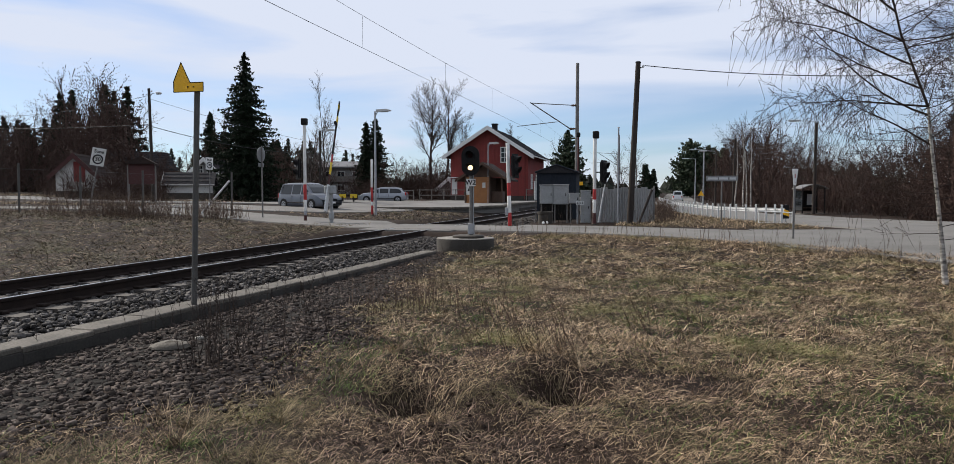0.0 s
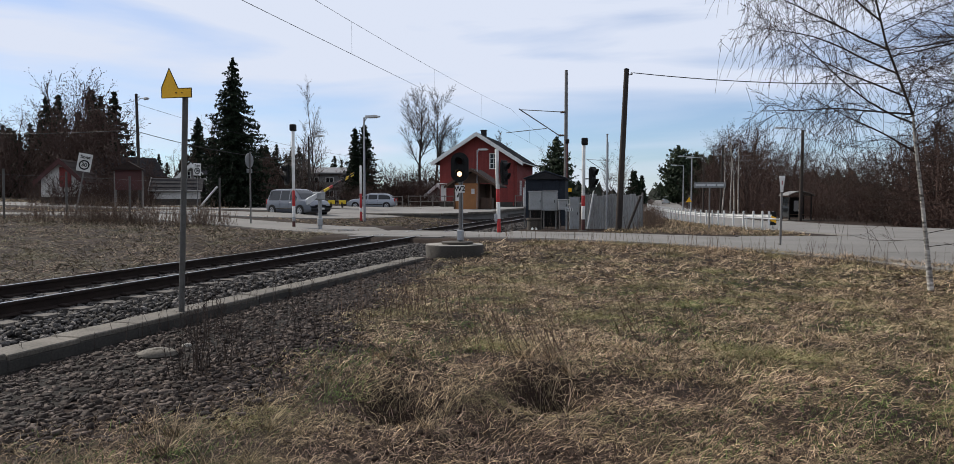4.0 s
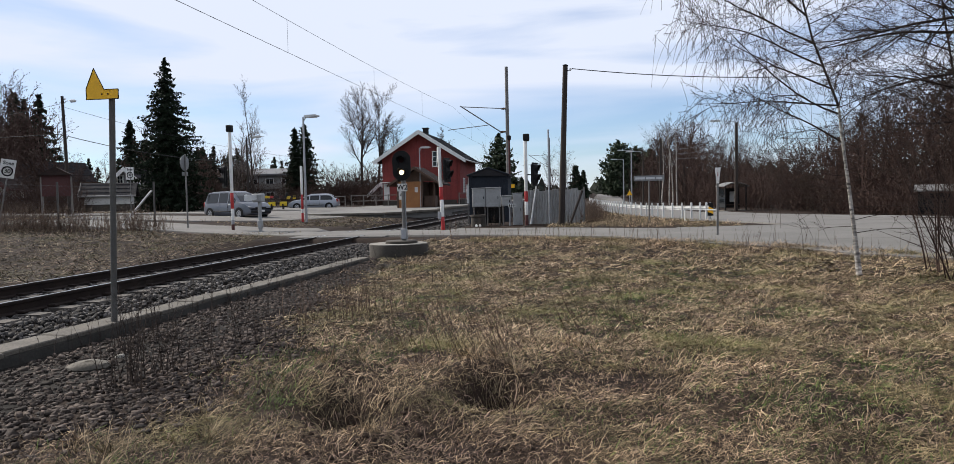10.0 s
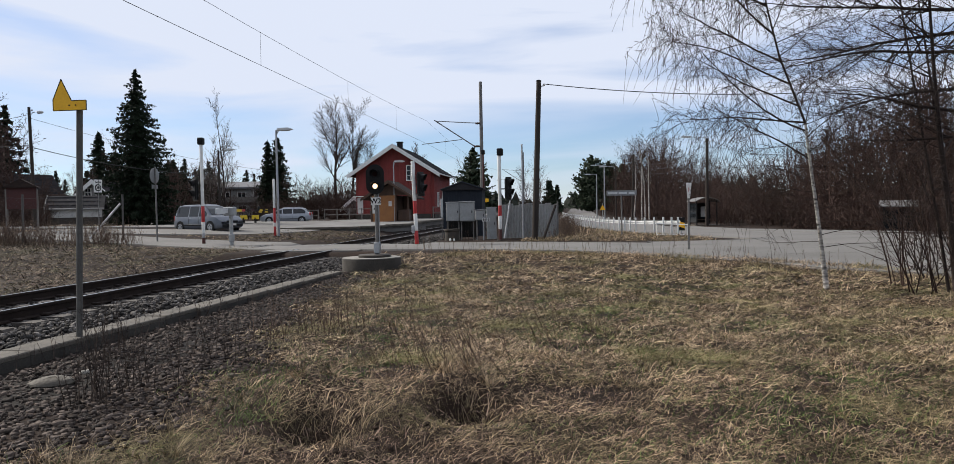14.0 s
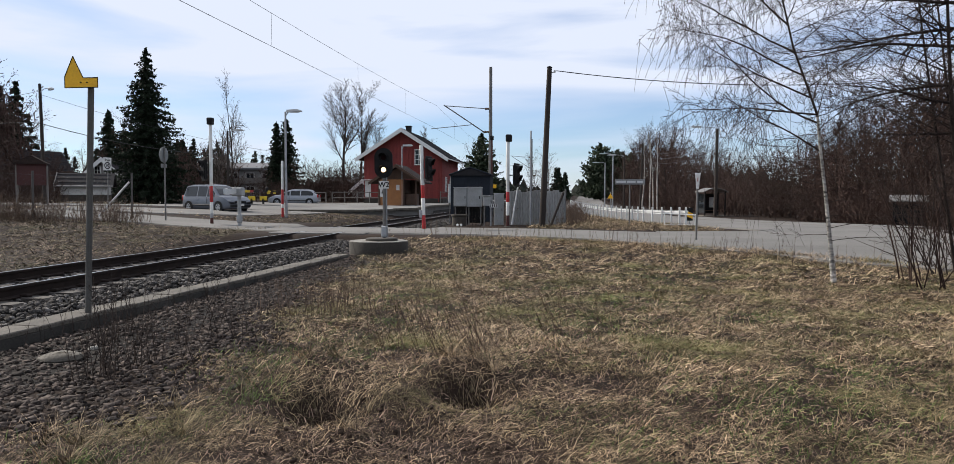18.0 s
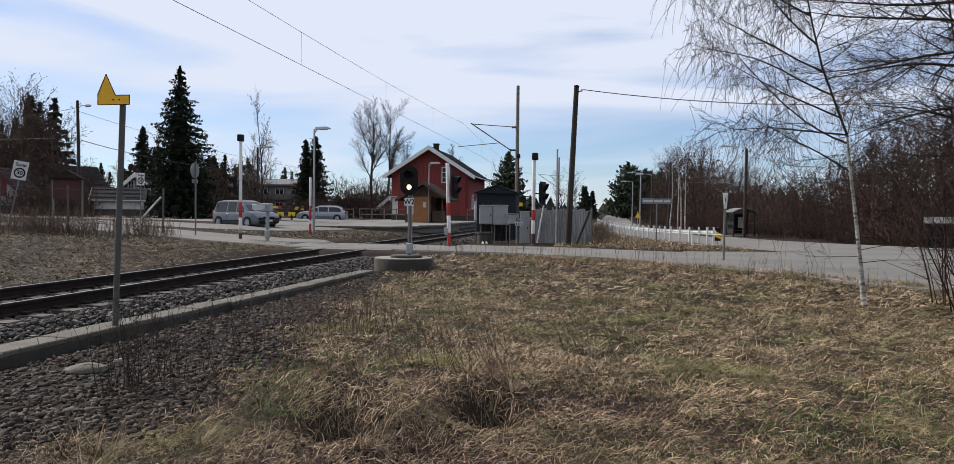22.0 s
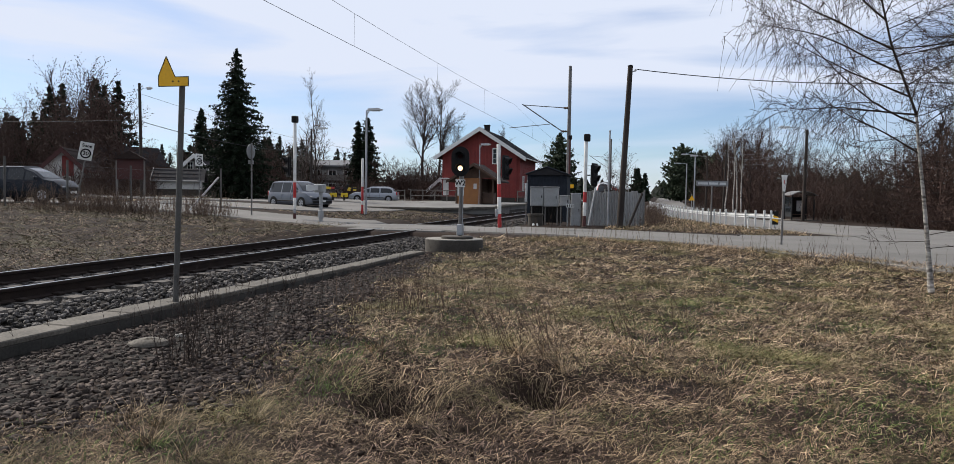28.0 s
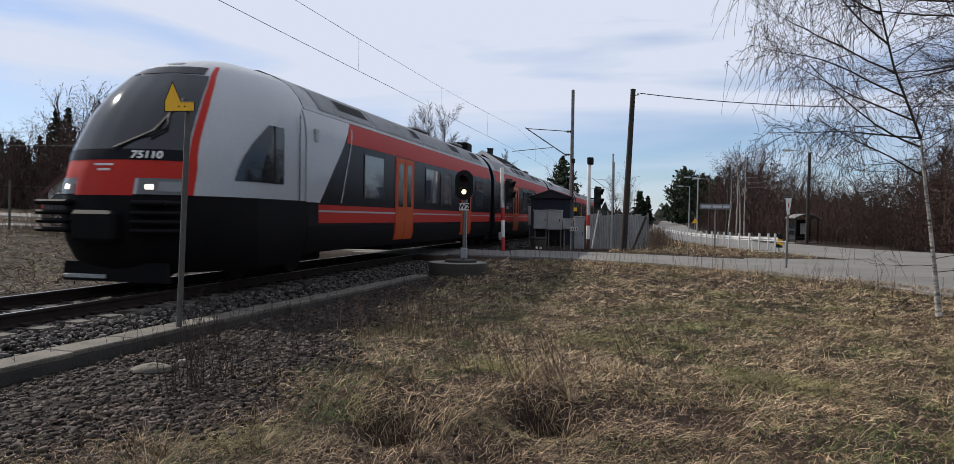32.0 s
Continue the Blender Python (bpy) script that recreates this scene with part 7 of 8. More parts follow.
def conifer(name, label, seed, x, y, z, h, width, whorls, per, droop=0.25, clump=0.16, low=0.06, m_=None, taper=0.85):
    t = thing(name, label, "tree", pose(x, y, z))
    v, f, bars = needles(seed, h, width, whorls, per, droop, clump, low, taper)
    o = new("crown", fast_mesh("crown", v, f, m_ or M_NEEDLE))
    o.parent = t
    bars = [(0, 0, -0.3, 0, 0, h * 0.5, h * 0.014, h * 0.008), (0, 0, h * 0.5, 0, 0, h, h * 0.008, 0.015)] + bars
    v, f = prisms(bars, 6)
    o = new("trunk", fast_mesh("trunk", v, f, M_BARK, True))
    o.parent = t
    return t


conifer("spruce", "tall dark spruce with drooping branches behind the road", 11, -34.85, 58.6, 0.8, 12.8, 4.4, 42, 17, 0.36, 0.20, 0.04, None, 0.80)
conifer("spruce", "slender dark spruce beyond the station yard", 12, -37.8, 94, 0.8, 10.2, 2.0, 34, 13, 0.32, 0.27, 0.06, None, 0.7)
conifer("spruce", "dark spruce beyond the station yard", 13, -36.7, 94.6, 0.8, 10.6, 2.7, 34, 14, 0.30, 0.28, 0.06, None, 0.62)
conifer("spruce", "dark bushy evergreen behind the relay hut", 14, -10.9, 97, 0.2, 9.2, 3.8, 26, 16, 0.02, 0.32, 0.1, M_EVERG, 0.62)
conifer("spruce", "dark spruce behind the grey house", 16, -49.7, 76, 1.0, 9.6, 2.6, 32, 13, 0.3, 0.28, 0.06, None, 0.7)
for k, (dx, dy, h, w) in enumerate(((0, 0, 15.5, 6.4), (5.0, 6, 14.0, 6.2), (8.5, 2, 13.0, 5.0))):
    conifer("evergreen", "round dark green evergreen at the wood's edge", 170 + k, 9.8 + dx, 208 + dy, 0.2, h, w, 18, 24, -0.1, 0.62, 0.08, M_EVERG, 0.38)
random.seed(21)
for k in range(7):
    x = -48 - 9.5 * k + random.uniform(-2, 2)
    y = 88 - 0.55 * k * 5 + random.uniform(-4, 6)
    conifer("spruce", "dark spruce in the wood behind the houses", 30 + k, x, y, 1.4, min(random.uniform(8.5, 12.0), skyline(x, y)), random.uniform(3.4, 4.6), 20, 11, 0.28, 0.42)
for k in range(7):
    conifer("spruce", "dark distant spruce along the railway", 50 + k, -1.6 + random.uniform(-0.8, 2.0), 190 + 9 * k, 0.3, random.uniform(5, 9), 2.8, 11, 9, 0.15, 0.6)


def bare(seed, h, spread=45, droop=0.04, kids=(2.6, 2.6, 1.6), rad=None, ratio=0.55, top=3, wander=0.06, lean=(0, 0), first=0.25, thin=0.012, steps=7):
    return Tree(seed).grow((0, 0, -0.2), (lean[0], lean[1], 1), h, rad or h * 0.011, 0, top, droop, wander, kids, steps, first, ratio, spread, thin)


big = tree_from(bare(3, 12.6, 31, -0.02, (3.0, 3.0, 2.4), 0.24, 0.50, 3, 0.05, (-0.17, 0), 0.46, 0.02, 8), "bare_tree", "tall bare leaning broadleaf tree beyond the station yard", M_BARK, M_TWIGG, pose(-27.4, 91, 0.8))
tree_from(bare(4, 12.0, 30, -0.02, (3.0, 3.0, 2.4), 0.2, 0.48, 3, 0.05, (0.0, 0), 0.48, 0.02, 8), "bare_tree", "tall bare broadleaf tree beyond the station yard", M_BARK, M_TWIGG, pose(-26.0, 92, 0.8))
tree_from(bare(5, 8.6, 34, 0.0, (3.2, 3.0, 2.2), 0.14, 0.45, 3, 0.06, (0.05, 0), 0.2, 0.02), "bare_tree", "bare grey tree behind the station house", M_BARK, M_TWIGG, pose(-23.2, 93, 0.8))
tree_from(bare(6, 8.6, 34, 0.0, (3.2, 3.0, 2.2), 0.14, 0.45, 3, 0.06, (0.05, 0), 0.2, 0.02), "bare_tree", "bare grey tree behind the station house", M_BARK, M_TWIGG, pose(-19.5, 100, 0.8))
tree_from(bare(7, 9.8, 26, 0.0, (2.4, 2.0, 1.2), 0.09, 0.42, 3, 0.04, (0, 0), 0.2, 0.012), "bare_tree", "slender young bare tree behind the car park", M_BARK, M_TWIGG, pose(-28.2, 60.5, 0.5))
tree_from(bare(8, 8.0, 42, 0.0, (2.6, 2.4, 1.4), 0.12, 0.5, 3, 0.06, (0, 0), 0.2, 0.015), "bare_tree", "bare grey tree beside the tall spruce", M_BARK, M_TWIGG, pose(-33.5, 68, 0.6))

# pools of bare trees for the edges of the wood
pool = [bare(100 + k, h, sp, 0.01, (3.1, 1.9), h * 0.010, 0.46, 2, 0.07, (random.uniform(-0.06, 0.06), 0), 0.12, 0.02, 7) for k, (h, sp) in enumerate(((8.5, 42), (7.5, 50), (9.5, 36), (6.5, 55), (8.0, 40), (7.0, 46)))]
protos = [tree_from(g_, "bare_tree", "bare purple-brown tree at the edge of the wood", M_BARK, M_TWIG, pose(60 + 3 * k, 60, 2.0), "trees at the wood's edge", 1.0, 5, 0.008) for k, g_ in enumerate(pool)]
random.seed(31)


def edge_line(u):
    """The wood's edge on the right, from far to near."""
    P = [(9.5, 150), (11.0, 110), (12.5, 82), (14.5, 66), (17.5, 52), (20.5, 42), (25, 33), (31, 24), (38, 14)]
    s = u * (len(P) - 1)
    i = min(int(s), len(P) - 2)
    s -= i
    return P[i][0] + (P[i + 1][0] - P[i][0]) * s, P[i][1] + (P[i + 1][1] - P[i][1]) * s


def wood_top(x, y):
    """How high the wood on the right stands at a place, falling from its corner along the main road and rising again nearer by."""
    deep, over = 0.985 * y - 0.174 * x, 0.985 * x + 0.174 * y
    rise = float(np.interp(over / deep, (0.20, 0.255, 0.294, 0.327, 0.351, 0.376, 0.41, 0.45, 0.48, 0.528, 0.58, 0.629, 0.714, 0.85), (0.050, 0.074, 0.126, 0.108, 0.088, 0.074, 0.066, 0.070, 0.082, 0.105, 0.138, 0.17, 0.205, 0.22)))
    return 1.27 + deep * rise - float(land(x, y))


for k in range(72):
    u = k / 71
    x, y = edge_line(u)
    back = random.uniform(0, 6)
    x, y = x + back + random.uniform(-0.6, 0.6), y + back * 0.5 + random.uniform(-1, 1)
    sc = wood_top(x, y) / 10.0 * random.uniform(0.78, 1.0)
    p = random.choice(protos)
    c_ = copy_thing(p, pose(x, y, float(land(x, y)) - 0.05, 0, 0, random.uniform(0, 360)))
    c_.scale = (sc, sc, sc)
# pale birch trunks at the corner of the wood
for k, (x, y, h) in enumerate(((9.9, 88, 9.0), (10.4, 89, 9.8), (10.8, 88.5, 9.4), (9.1, 89.5, 8.2))):
    tree_from(bare(140 + k, h, 30, 0.02, (1.6, 2.0, 1.3), 0.10, 0.38, 3, 0.03, (0.02 * (k - 1), 0), 0.45, 0.02), "birch", "slim white birch at the corner of the wood", M_BIRCH, M_TWIG, pose(x, y, -0.2))
for k, (x, y, sc) in enumerate(((-40, 72, 1.1), (-45, 70, 1.35), (-48, 72, 1.5), (-52, 70, 1.3), (-56, 72, 1.2), (-50, 58, 0.75), (-43, 60, 0.7), (-39, 56, 0.6), (-55, 52, 0.8), (-60, 58, 1.0), (-65, 62, 1.2), (-37, 66, 0.9),
                                (-3.5, 84, 0.8), (-2.5, 95, 0.9), (-4.0, 108, 0.85), (-1.9, 78, 0.55), (-31, 74, 0.7), (-46, 96, 1.1), (-60, 98, 1.2), (-16, 110, 1.0), (-13, 118, 1.1), (-22, 112, 1.2), (-72, 70, 1.3), (-28.6, 97, 0.75), (-25.4, 99, 0.8), (-30.5, 101, 0.65), (-21.0, 96, 0.6))):
    c_ = copy_thing(random.choice(protos), pose(x, y, float(land(x, y)), 0, 0, random.uniform(0, 360)))
    sc = min(sc, skyline(x, y) / 8.5) if x < -32 else sc
    c_.scale = (sc, sc, sc)
    tagged(c_, "bare brown tree among the houses and gardens", group="bare garden trees")
for p in protos:
    x, y = edge_line(random.random())
    p.matrix_basis = pose(x + 5, y + 2, float(land(x + 5, y + 2)))


def joined(name, label, placed, material, sides=3):
    """Many far trees or bushes as one mass."""
    V, F, o = [], [], 0
    for v, f, x, y, z, a, sc in placed:
        ca, sa = math.cos(a), math.sin(a)
        w = v * sc
        V.append(np.stack([w[:, 0] * ca - w[:, 1] * sa + x, w[:, 0] * sa + w[:, 1] * ca + y, w[:, 2] + z], -1))
        F.append(f + o)
        o += len(v)
    return tagged(new(name, fast_mesh(name, np.concatenate(V), np.concatenate(F), material)), label, "wood", kind="stuff")


# thicken the twigs of the far mass so that it closes up
far_pool = []
for g_ in pool:
    far_pool.append(ribbons(np.array(g_.limb + g_.twig[::2]), 0.019))
placed = []
for k in range(430):
    x, y = edge_line(random.random())
    back = random.uniform(1, 20)
    x, y = x + back, y + back * 0.7
    placed.append((*random.choice(far_pool), x, y, float(land(x, y)), random.uniform(0, 6.28), wood_top(x, y) / 10.0 * random.uniform(0.8, 1.0)))
joined("bare_wood", "dense bare purple-brown wood behind the main road", placed, M_TWIG)
cone_pool = []
for k in range(4):
    v_, f_, _b = needles(300 + k, 12.0, 3.5, 20, 9, 0.25, 0.46)
    cone_pool.append((v_, f_))
placed = []
for k in range(62):
    x = random.uniform(-110, -50)
    y = 94 - 0.42 * (-52 - x) + random.uniform(-8, 14)
    placed.append((*random.choice(cone_pool), x, y, float(land(x, y)) - 0.2, random.uniform(0, 6.28), min(random.uniform(0.6, 1.1) if x > -0.78 * y else random.uniform(0.9, 1.4), skyline(x, y) / 12)))
for k in range(14):
    x = random.uniform(-70, -54)
    placed.append((*random.choice(cone_pool), x, random.uniform(118, 135), 1.0, random.uniform(0, 6.28), random.uniform(0.45, 0.7)))
joined("dark_wood", "dark spruce wood on the slope behind the houses", placed, M_NEEDLE)
placed = []
for k in range(120):
    x = random.uniform(-100, -38)
    y = 82 - 0.40 * (-40 - x) + random.uniform(-12, 8)
    placed.append((*random.choice(far_pool), x, y, float(land(x, y)), random.uniform(0, 6.28), min(random.uniform(0.85, 1.4) if x > -0.78 * y else random.uniform(1.0, 1.7), skyline(x, y) / 8.5)))
for k in range(45):
    y = random.uniform(62, 92)
    x = -y * random.uniform(0.79, 1.02)
    placed.append((*random.choice(far_pool), x, y, float(land(x, y)), random.uniform(0, 6.28), skyline(x, y) / 9.2))
joined("bare_wood_left", "bare brown trees on the slope behind the houses", placed, M_TWIG)
shrub = [Tree(200 + k) for k in range(4)]
for s_ in shrub:
    for j in range(7):
        s_.grow((s_.r.uniform(-0.3, 0.3), s_.r.uniform(-0.3, 0.3), -0.05), (s_.r.gauss(0, 0.35), s_.r.gauss(0, 0.35), 1), s_.r.uniform(1.2, 2.4), 0.012, 1, 2, 0.02, 0.12, (0, 1.8), 6, 0.1, 0.6, 40)
sh = [ribbons(np.array(s_.limb + s_.twig), 0.006) for s_ in shrub]
placed = []
for k in range(200):
    x, y = edge_line(random.random())
    x, y = x - 0.3 + random.uniform(-0.8, 3.0), y + random.uniform(-2, 2)
    placed.append((*random.choice(sh), x, y, float(land(x, y)), random.uniform(0, 6.28), random.uniform(0.8, 1.6)))
joined("undergrowth", "tangled brown undergrowth at the foot of the wood", placed, M_TWIG)
placed = []
for k in range(120):
    x, y = random.choice(((random.uniform(-66, -30), random.uniform(50, 62)), (random.uniform(-44, -36), random.uniform(46, 51)), (random.uniform(-34, -22), random.uniform(74, 84)), (random.uniform(-60, -40), random.uniform(84, 100))))
    placed.append((*random.choice(sh), x, y, float(land(x, y)), random.uniform(0, 6.28), random.uniform(0.7, 1.3)))
for k in range(70):
    x, y = random.choice(((random.uniform(-31, -20), random.uniform(85, 93)), (random.uniform(-43, -37), random.uniform(48.5, 51.5))))
    placed.append((*random.choice(sh), x, y, float(land(x, y)), random.uniform(0, 6.28), random.uniform(1.5, 2.7) if y > 80 else random.uniform(0.6, 1.0)))
joined("garden_hedges", "brown leafless hedges round the gardens", placed, M_TWIG)
placed = []
for k in range(40):
    x, y = random.choice(((random.uniform(0.1, 1.0), random.uniform(34, 58)), (random.uniform(0.2, 0.8), random.uniform(34, 40)), (random.uniform(-4, -1.5), random.uniform(36, 70))))
    placed.append((*random.choice(sh), x, y, float(land(x, y)), random.uniform(0, 6.28), random.uniform(0.25, 0.55)))
joined("verge_scrub", "dry brown scrub on the verge by the fence", placed, M_WEED)
# far tree line on the horizon
rngf = np.random.default_rng(77)
tr = []
for k in range(2600):
    a = rngf.uniform(-1.25, 1.0)
    R_ = rngf.uniform(260, 620)
    if abs(math.tan(a) * 1.0 + 0.02) < 0.035 and R_ < 500:
        continue
    x, y = R_ * math.sin(a), R_ * math.cos(a)
    h = rngf.uniform(2.0, 5.0) * (1.7 if -0.2 < a < 0.25 else 1.0 if a > 0 else 1.6)
    z = float(land(x, y)) - 0.4
    w = h * rngf.uniform(0.4, 0.9)
    for j in range(3):
        zz = z + h * (0.1 + 0.25 * j)
        ww = w * (1 - 0.27 * j)
        b0 = rngf.uniform(0, 6.28)
        ps = [(x + ww * math.cos(b0 + q), y + ww * math.sin(b0 + q), zz + rngf.uniform(-0.5, 0.5)) for q in (0, 1.57, 3.14, 4.71)]
        tip = (x + rngf.uniform(-0.3, 0.3), y, zz + h * 0.5)
        for q in range(4):
            tr.append((ps[q], ps[(q + 1) % 4], tip))
v = np.array(tr).reshape(-1, 3)
tagged(new("far_wood", fast_mesh("far_wood", v, np.arange(len(v)).reshape(-1, 3), M_FARWOOD)), "dark wooded skyline far beyond the line", "wood", kind="stuff")

# ---------------------------------------------------------------- trees close by on the right
def buds(twigs, share, size, seed):
    """Small pointed buds on the outer twigs."""
    r = np.random.default_rng(seed)
    s = np.asarray(twigs, float)
    s = s[r.uniform(0, 1, len(s)) < share]
    p = s[:, 3:6]
    e = r.normal(0, 1, (len(s), 3)) * size
    g_ = r.normal(0, 1, (len(s), 3)) * size * 0.5
    g_[:, 2] -= size
    v = np.stack([p - e * 0.5, p + e * 0.5, p + g_], 1).reshape(-1, 3)
    return v, np.arange(len(v)).reshape(-1, 3)


def crown_of(grown, t, bough_bark, twig, bud, share, size):
    v, f = prisms(grown.limb, 6)
    o = new("bough", fast_mesh("bough", v, f, bough_bark, True))
    o["kind"] = "stuff"
    o.parent = t
    v, f = prisms(grown.twig, 3)
    o = new("crown", fast_mesh("crown", v, f, twig))
    o.parent = t
    v, f = buds(grown.twig, share, size, 3)
    o = new("bud", fast_mesh("bud", v, f, bud))
    o["kind"] = "stuff"
    o.parent = t


bt = Tree(9)
rr = bt.r
path = [(0, 0, -0.15), (-0.10, 0, 0.75), (-0.20, 0, 1.6), (-0.30, 0.02, 2.4), (-0.37, 0, 3.0), (-0.80, 0.03, 4.2), (-1.0, 0, 5.0), (-1.3, 0.05, 6.6)]
rads = [0.056, 0.036, 0.030, 0.026, 0.022, 0.019, 0.015, 0.009]
birch = thing("birch", "young birch with white bark and long drooping bare twigs", "tree", pose(4.85, 13.9, -0.27))
G().tube(path[:5], rads[:5], 12).part("trunk", M_BIRCH, birch, "white peeling trunk", True)
# upper trunk takes the dark bark colour to stand for its shade
G().tube(path[4:], rads[4:], 10).part("upper_trunk", M_BARK, birch, "dark upper trunk", True)


def on_birch(z):
    i = min(len(path) - 2, next((j for j in range(len(path) - 1) if path[j + 1][2] >= z), 99))
    return Vector(path[i]).lerp(Vector(path[i + 1]), (z - path[i][2]) / (path[i + 1][2] - path[i][2]))


for k in range(22):
    z = 1.3 + 5.2 * (k / 21) ** 0.9
    a = rr.uniform(0, 6.283)
    low = z < 2.3
    bt.grow(on_birch(z), (math.cos(a), math.sin(a) * 0.8, 0.5 if not low else 0.1), rr.uniform(1.0, 2.0) * (0.7 if low else 1.25), 0.010 if not low else 0.006, 1, 3, 0.10, 0.09, (0, 1.7, 1.2), 8, 0.12, 0.55, 42, 0.006)
for z, L, up, dy in ((2.35, 2.2, 0.75, 0.1), (2.85, 2.9, 0.40, 0.2), (3.0, 2.6, 0.15, -0.3), (3.3, 2.8, 0.6, 0.3), (3.7, 2.8, 0.5, -0.1), (4.1, 2.7, 0.6, 0.2), (4.6, 2.6, 0.6, -0.4), (5.1, 2.4, 0.5, 0.1), (5.6, 2.2, 0.5, 0.3)):
    bt.grow(on_birch(z), (-1.0, dy, up), L, 0.019, 1, 3, 0.035, 0.05, (0, 1.35, 0.9), 11, 0.2, 0.42, 45, 0.006)
# thin level branches low on the trunk
for k in range(18):
    z = 0.75 + 1.9 * k / 17
    a = math.pi * (k % 2) + rr.uniform(-0.6, 0.6)
    bt.grow(on_birch(z), (math.cos(a), math.sin(a), rr.uniform(-0.05, 0.30)), rr.uniform(0.8, 1.9), 0.0075, 2, 3, 0.02, 0.07, (0, 0, 1.3), 8, 0.25, 0.42, 40, 0.006)
# long fine twigs that hang from the outer boughs
ends = [s_ for s_ in bt.limb if s_[3] < -1.2] + [s_ for s_ in bt.twig if s_[3] < -1.0 and rr.random() < 0.05]
rr.shuffle(ends)
for s_ in ends[:760]:
    for _ in range(1):
        bt.grow(s_[3:6], (rr.gauss(0, 0.35), rr.gauss(0, 0.35), -0.3), rr.uniform(0.4, 1.2), 0.004, 3, 3, 0.22, 0.06, (0, 0, 0, 0), 5, 1, 0.5, 40, 0.006)
crown_of(bt, birch, M_BARK, M_TWIGD, M_BUD, 0.45, 0.012)

ot = Tree(10)
rr = ot.r
broad = thing("alder", "dark multi-stemmed bare tree with long spreading boughs", "tree", pose(6.95, 13.2, -0.25))
stems = []
for k in range(7):
    a = 1.0 + k * 0.9
    x0, y0 = 0.4 * math.cos(a), 0.5 * math.sin(a)
    lx, ly = 0.08 * math.cos(a) - 0.035, 0.08 * math.sin(a)
    h = rr.uniform(5.5, 8.5)
    pts = [(x0 + lx * h * u + 0.10 * math.sin(3 * u + k), y0 + ly * h * u, -0.15 + h * u) for u in (0, 0.15, 0.3, 0.45, 0.6, 0.75, 0.9, 1.0)]
    r0 = (0.045, 0.035, 0.03, 0.055, 0.033, 0.027, 0.04)[k]
    G().tube(pts, [r0 * (1 - 0.8 * u) for u in (0, 0.15, 0.3, 0.45, 0.6, 0.75, 0.9, 1.0)], 9).part("stem", M_BARK, broad, "slim dark stem", True)
    stems.append(pts)
for pts in stems:
    for p, q in zip(pts, pts[1:]):
        for _ in range(2):
            u = rr.random()
            p_ = Vector(p).lerp(Vector(q), u)
            if p_.z < 0.7:
                continue
            a = rr.choice((rr.uniform(2.2, 4.2), rr.uniform(0, 6.283)))
            hi = p_.z > 2.4
            ot.grow(p_, (math.cos(a), math.sin(a) * 0.7, 0.45 if hi else 0.15), rr.uniform(1.6, 3.2) if hi else rr.uniform(0.8, 1.9), 0.013 if hi else 0.008, 1, 3, 0.04, 0.09, (0, 1.1, 0.8), 9, 0.15, 0.5, 42, 0.007)
for z, L, up, dy in ((2.6, 1.9, 0.0, 0.05), (3.4, 2.7, -0.08, 0.2), (4.0, 3.3, 0.03, -0.1), (4.7, 3.5, 0.05, 0.0), (5.1, 3.6, 0.1, 0.35), (5.8, 3.4, 0.0, 0.1), (3.0, 2.5, 0.12, -0.25), (4.35, 3.2, -0.06, 0.25), (5.45, 3.6, 0.06, -0.2)):
    ot.grow((-0.1, 0, z), (-1, dy, up), L, 0.034, 1, 3, 0.0, 0.055, (0, 1.4, 1.0), 12, 0.12, 0.40, 45, 0.007)
crown_of(ot, broad, M_BARK, M_TWIGD, M_BUD, 0.35, 0.011)
rb = random.Random(12)
for k in range(19):
    x, y = ((6.6, 14.4), (7.6, 15.8), (8.4, 13.6), (9.3, 16.2), (6.9, 12.4), (8.0, 17.2), (10.2, 14.6), (7.2, 13.8), (6.3, 13.2), (8.8, 15.0), (9.6, 13.2), (7.7, 12.6), (8.3, 12.0), (9.0, 12.4), (7.5, 14.6), (10.4, 12.8), (8.6, 14.2), (7.9, 11.4), (9.4, 11.6))[k]
    t = thing("bush", "thin bare brown saplings under the trees", "bush", pose(x, y, float(land(x, y))))
    tw = Tree(400 + k)
    for j in range(7):
        tw.grow((rb.uniform(-0.35, 0.35), rb.uniform(-0.35, 0.35), -0.05), (rb.gauss(-0.1, 0.22), rb.gauss(0, 0.22), 1), rb.uniform(1.4, 3.6), rb.uniform(0.009, 0.017), 1, 2, 0.01, 0.05, (0, 1.5), 8, 0.2, 0.42, 45, 0.0)
    v, f = prisms(tw.limb, 4)
    o = new("stem", fast_mesh("stem", v, f, M_BARK if k % 2 else M_TWIG, True))
    o.parent = t


# ---------------------------------------------------------------- grass and weeds
def waves(x, y, size, seed):
    """Smooth chance unevenness of the given size, about -1 to 1."""
    r = np.random.default_rng(seed)
    out = 0
    for _ in range(7):
        a, k = r.uniform(0, 6.283), 6.283 / size * r.uniform(0.6, 1.5)
        out = out + np.sin(k * (x * math.cos(a) + y * math.sin(a)) + r.uniform(0, 6.283))
    return np.clip(out / 2.6, -1, 1)


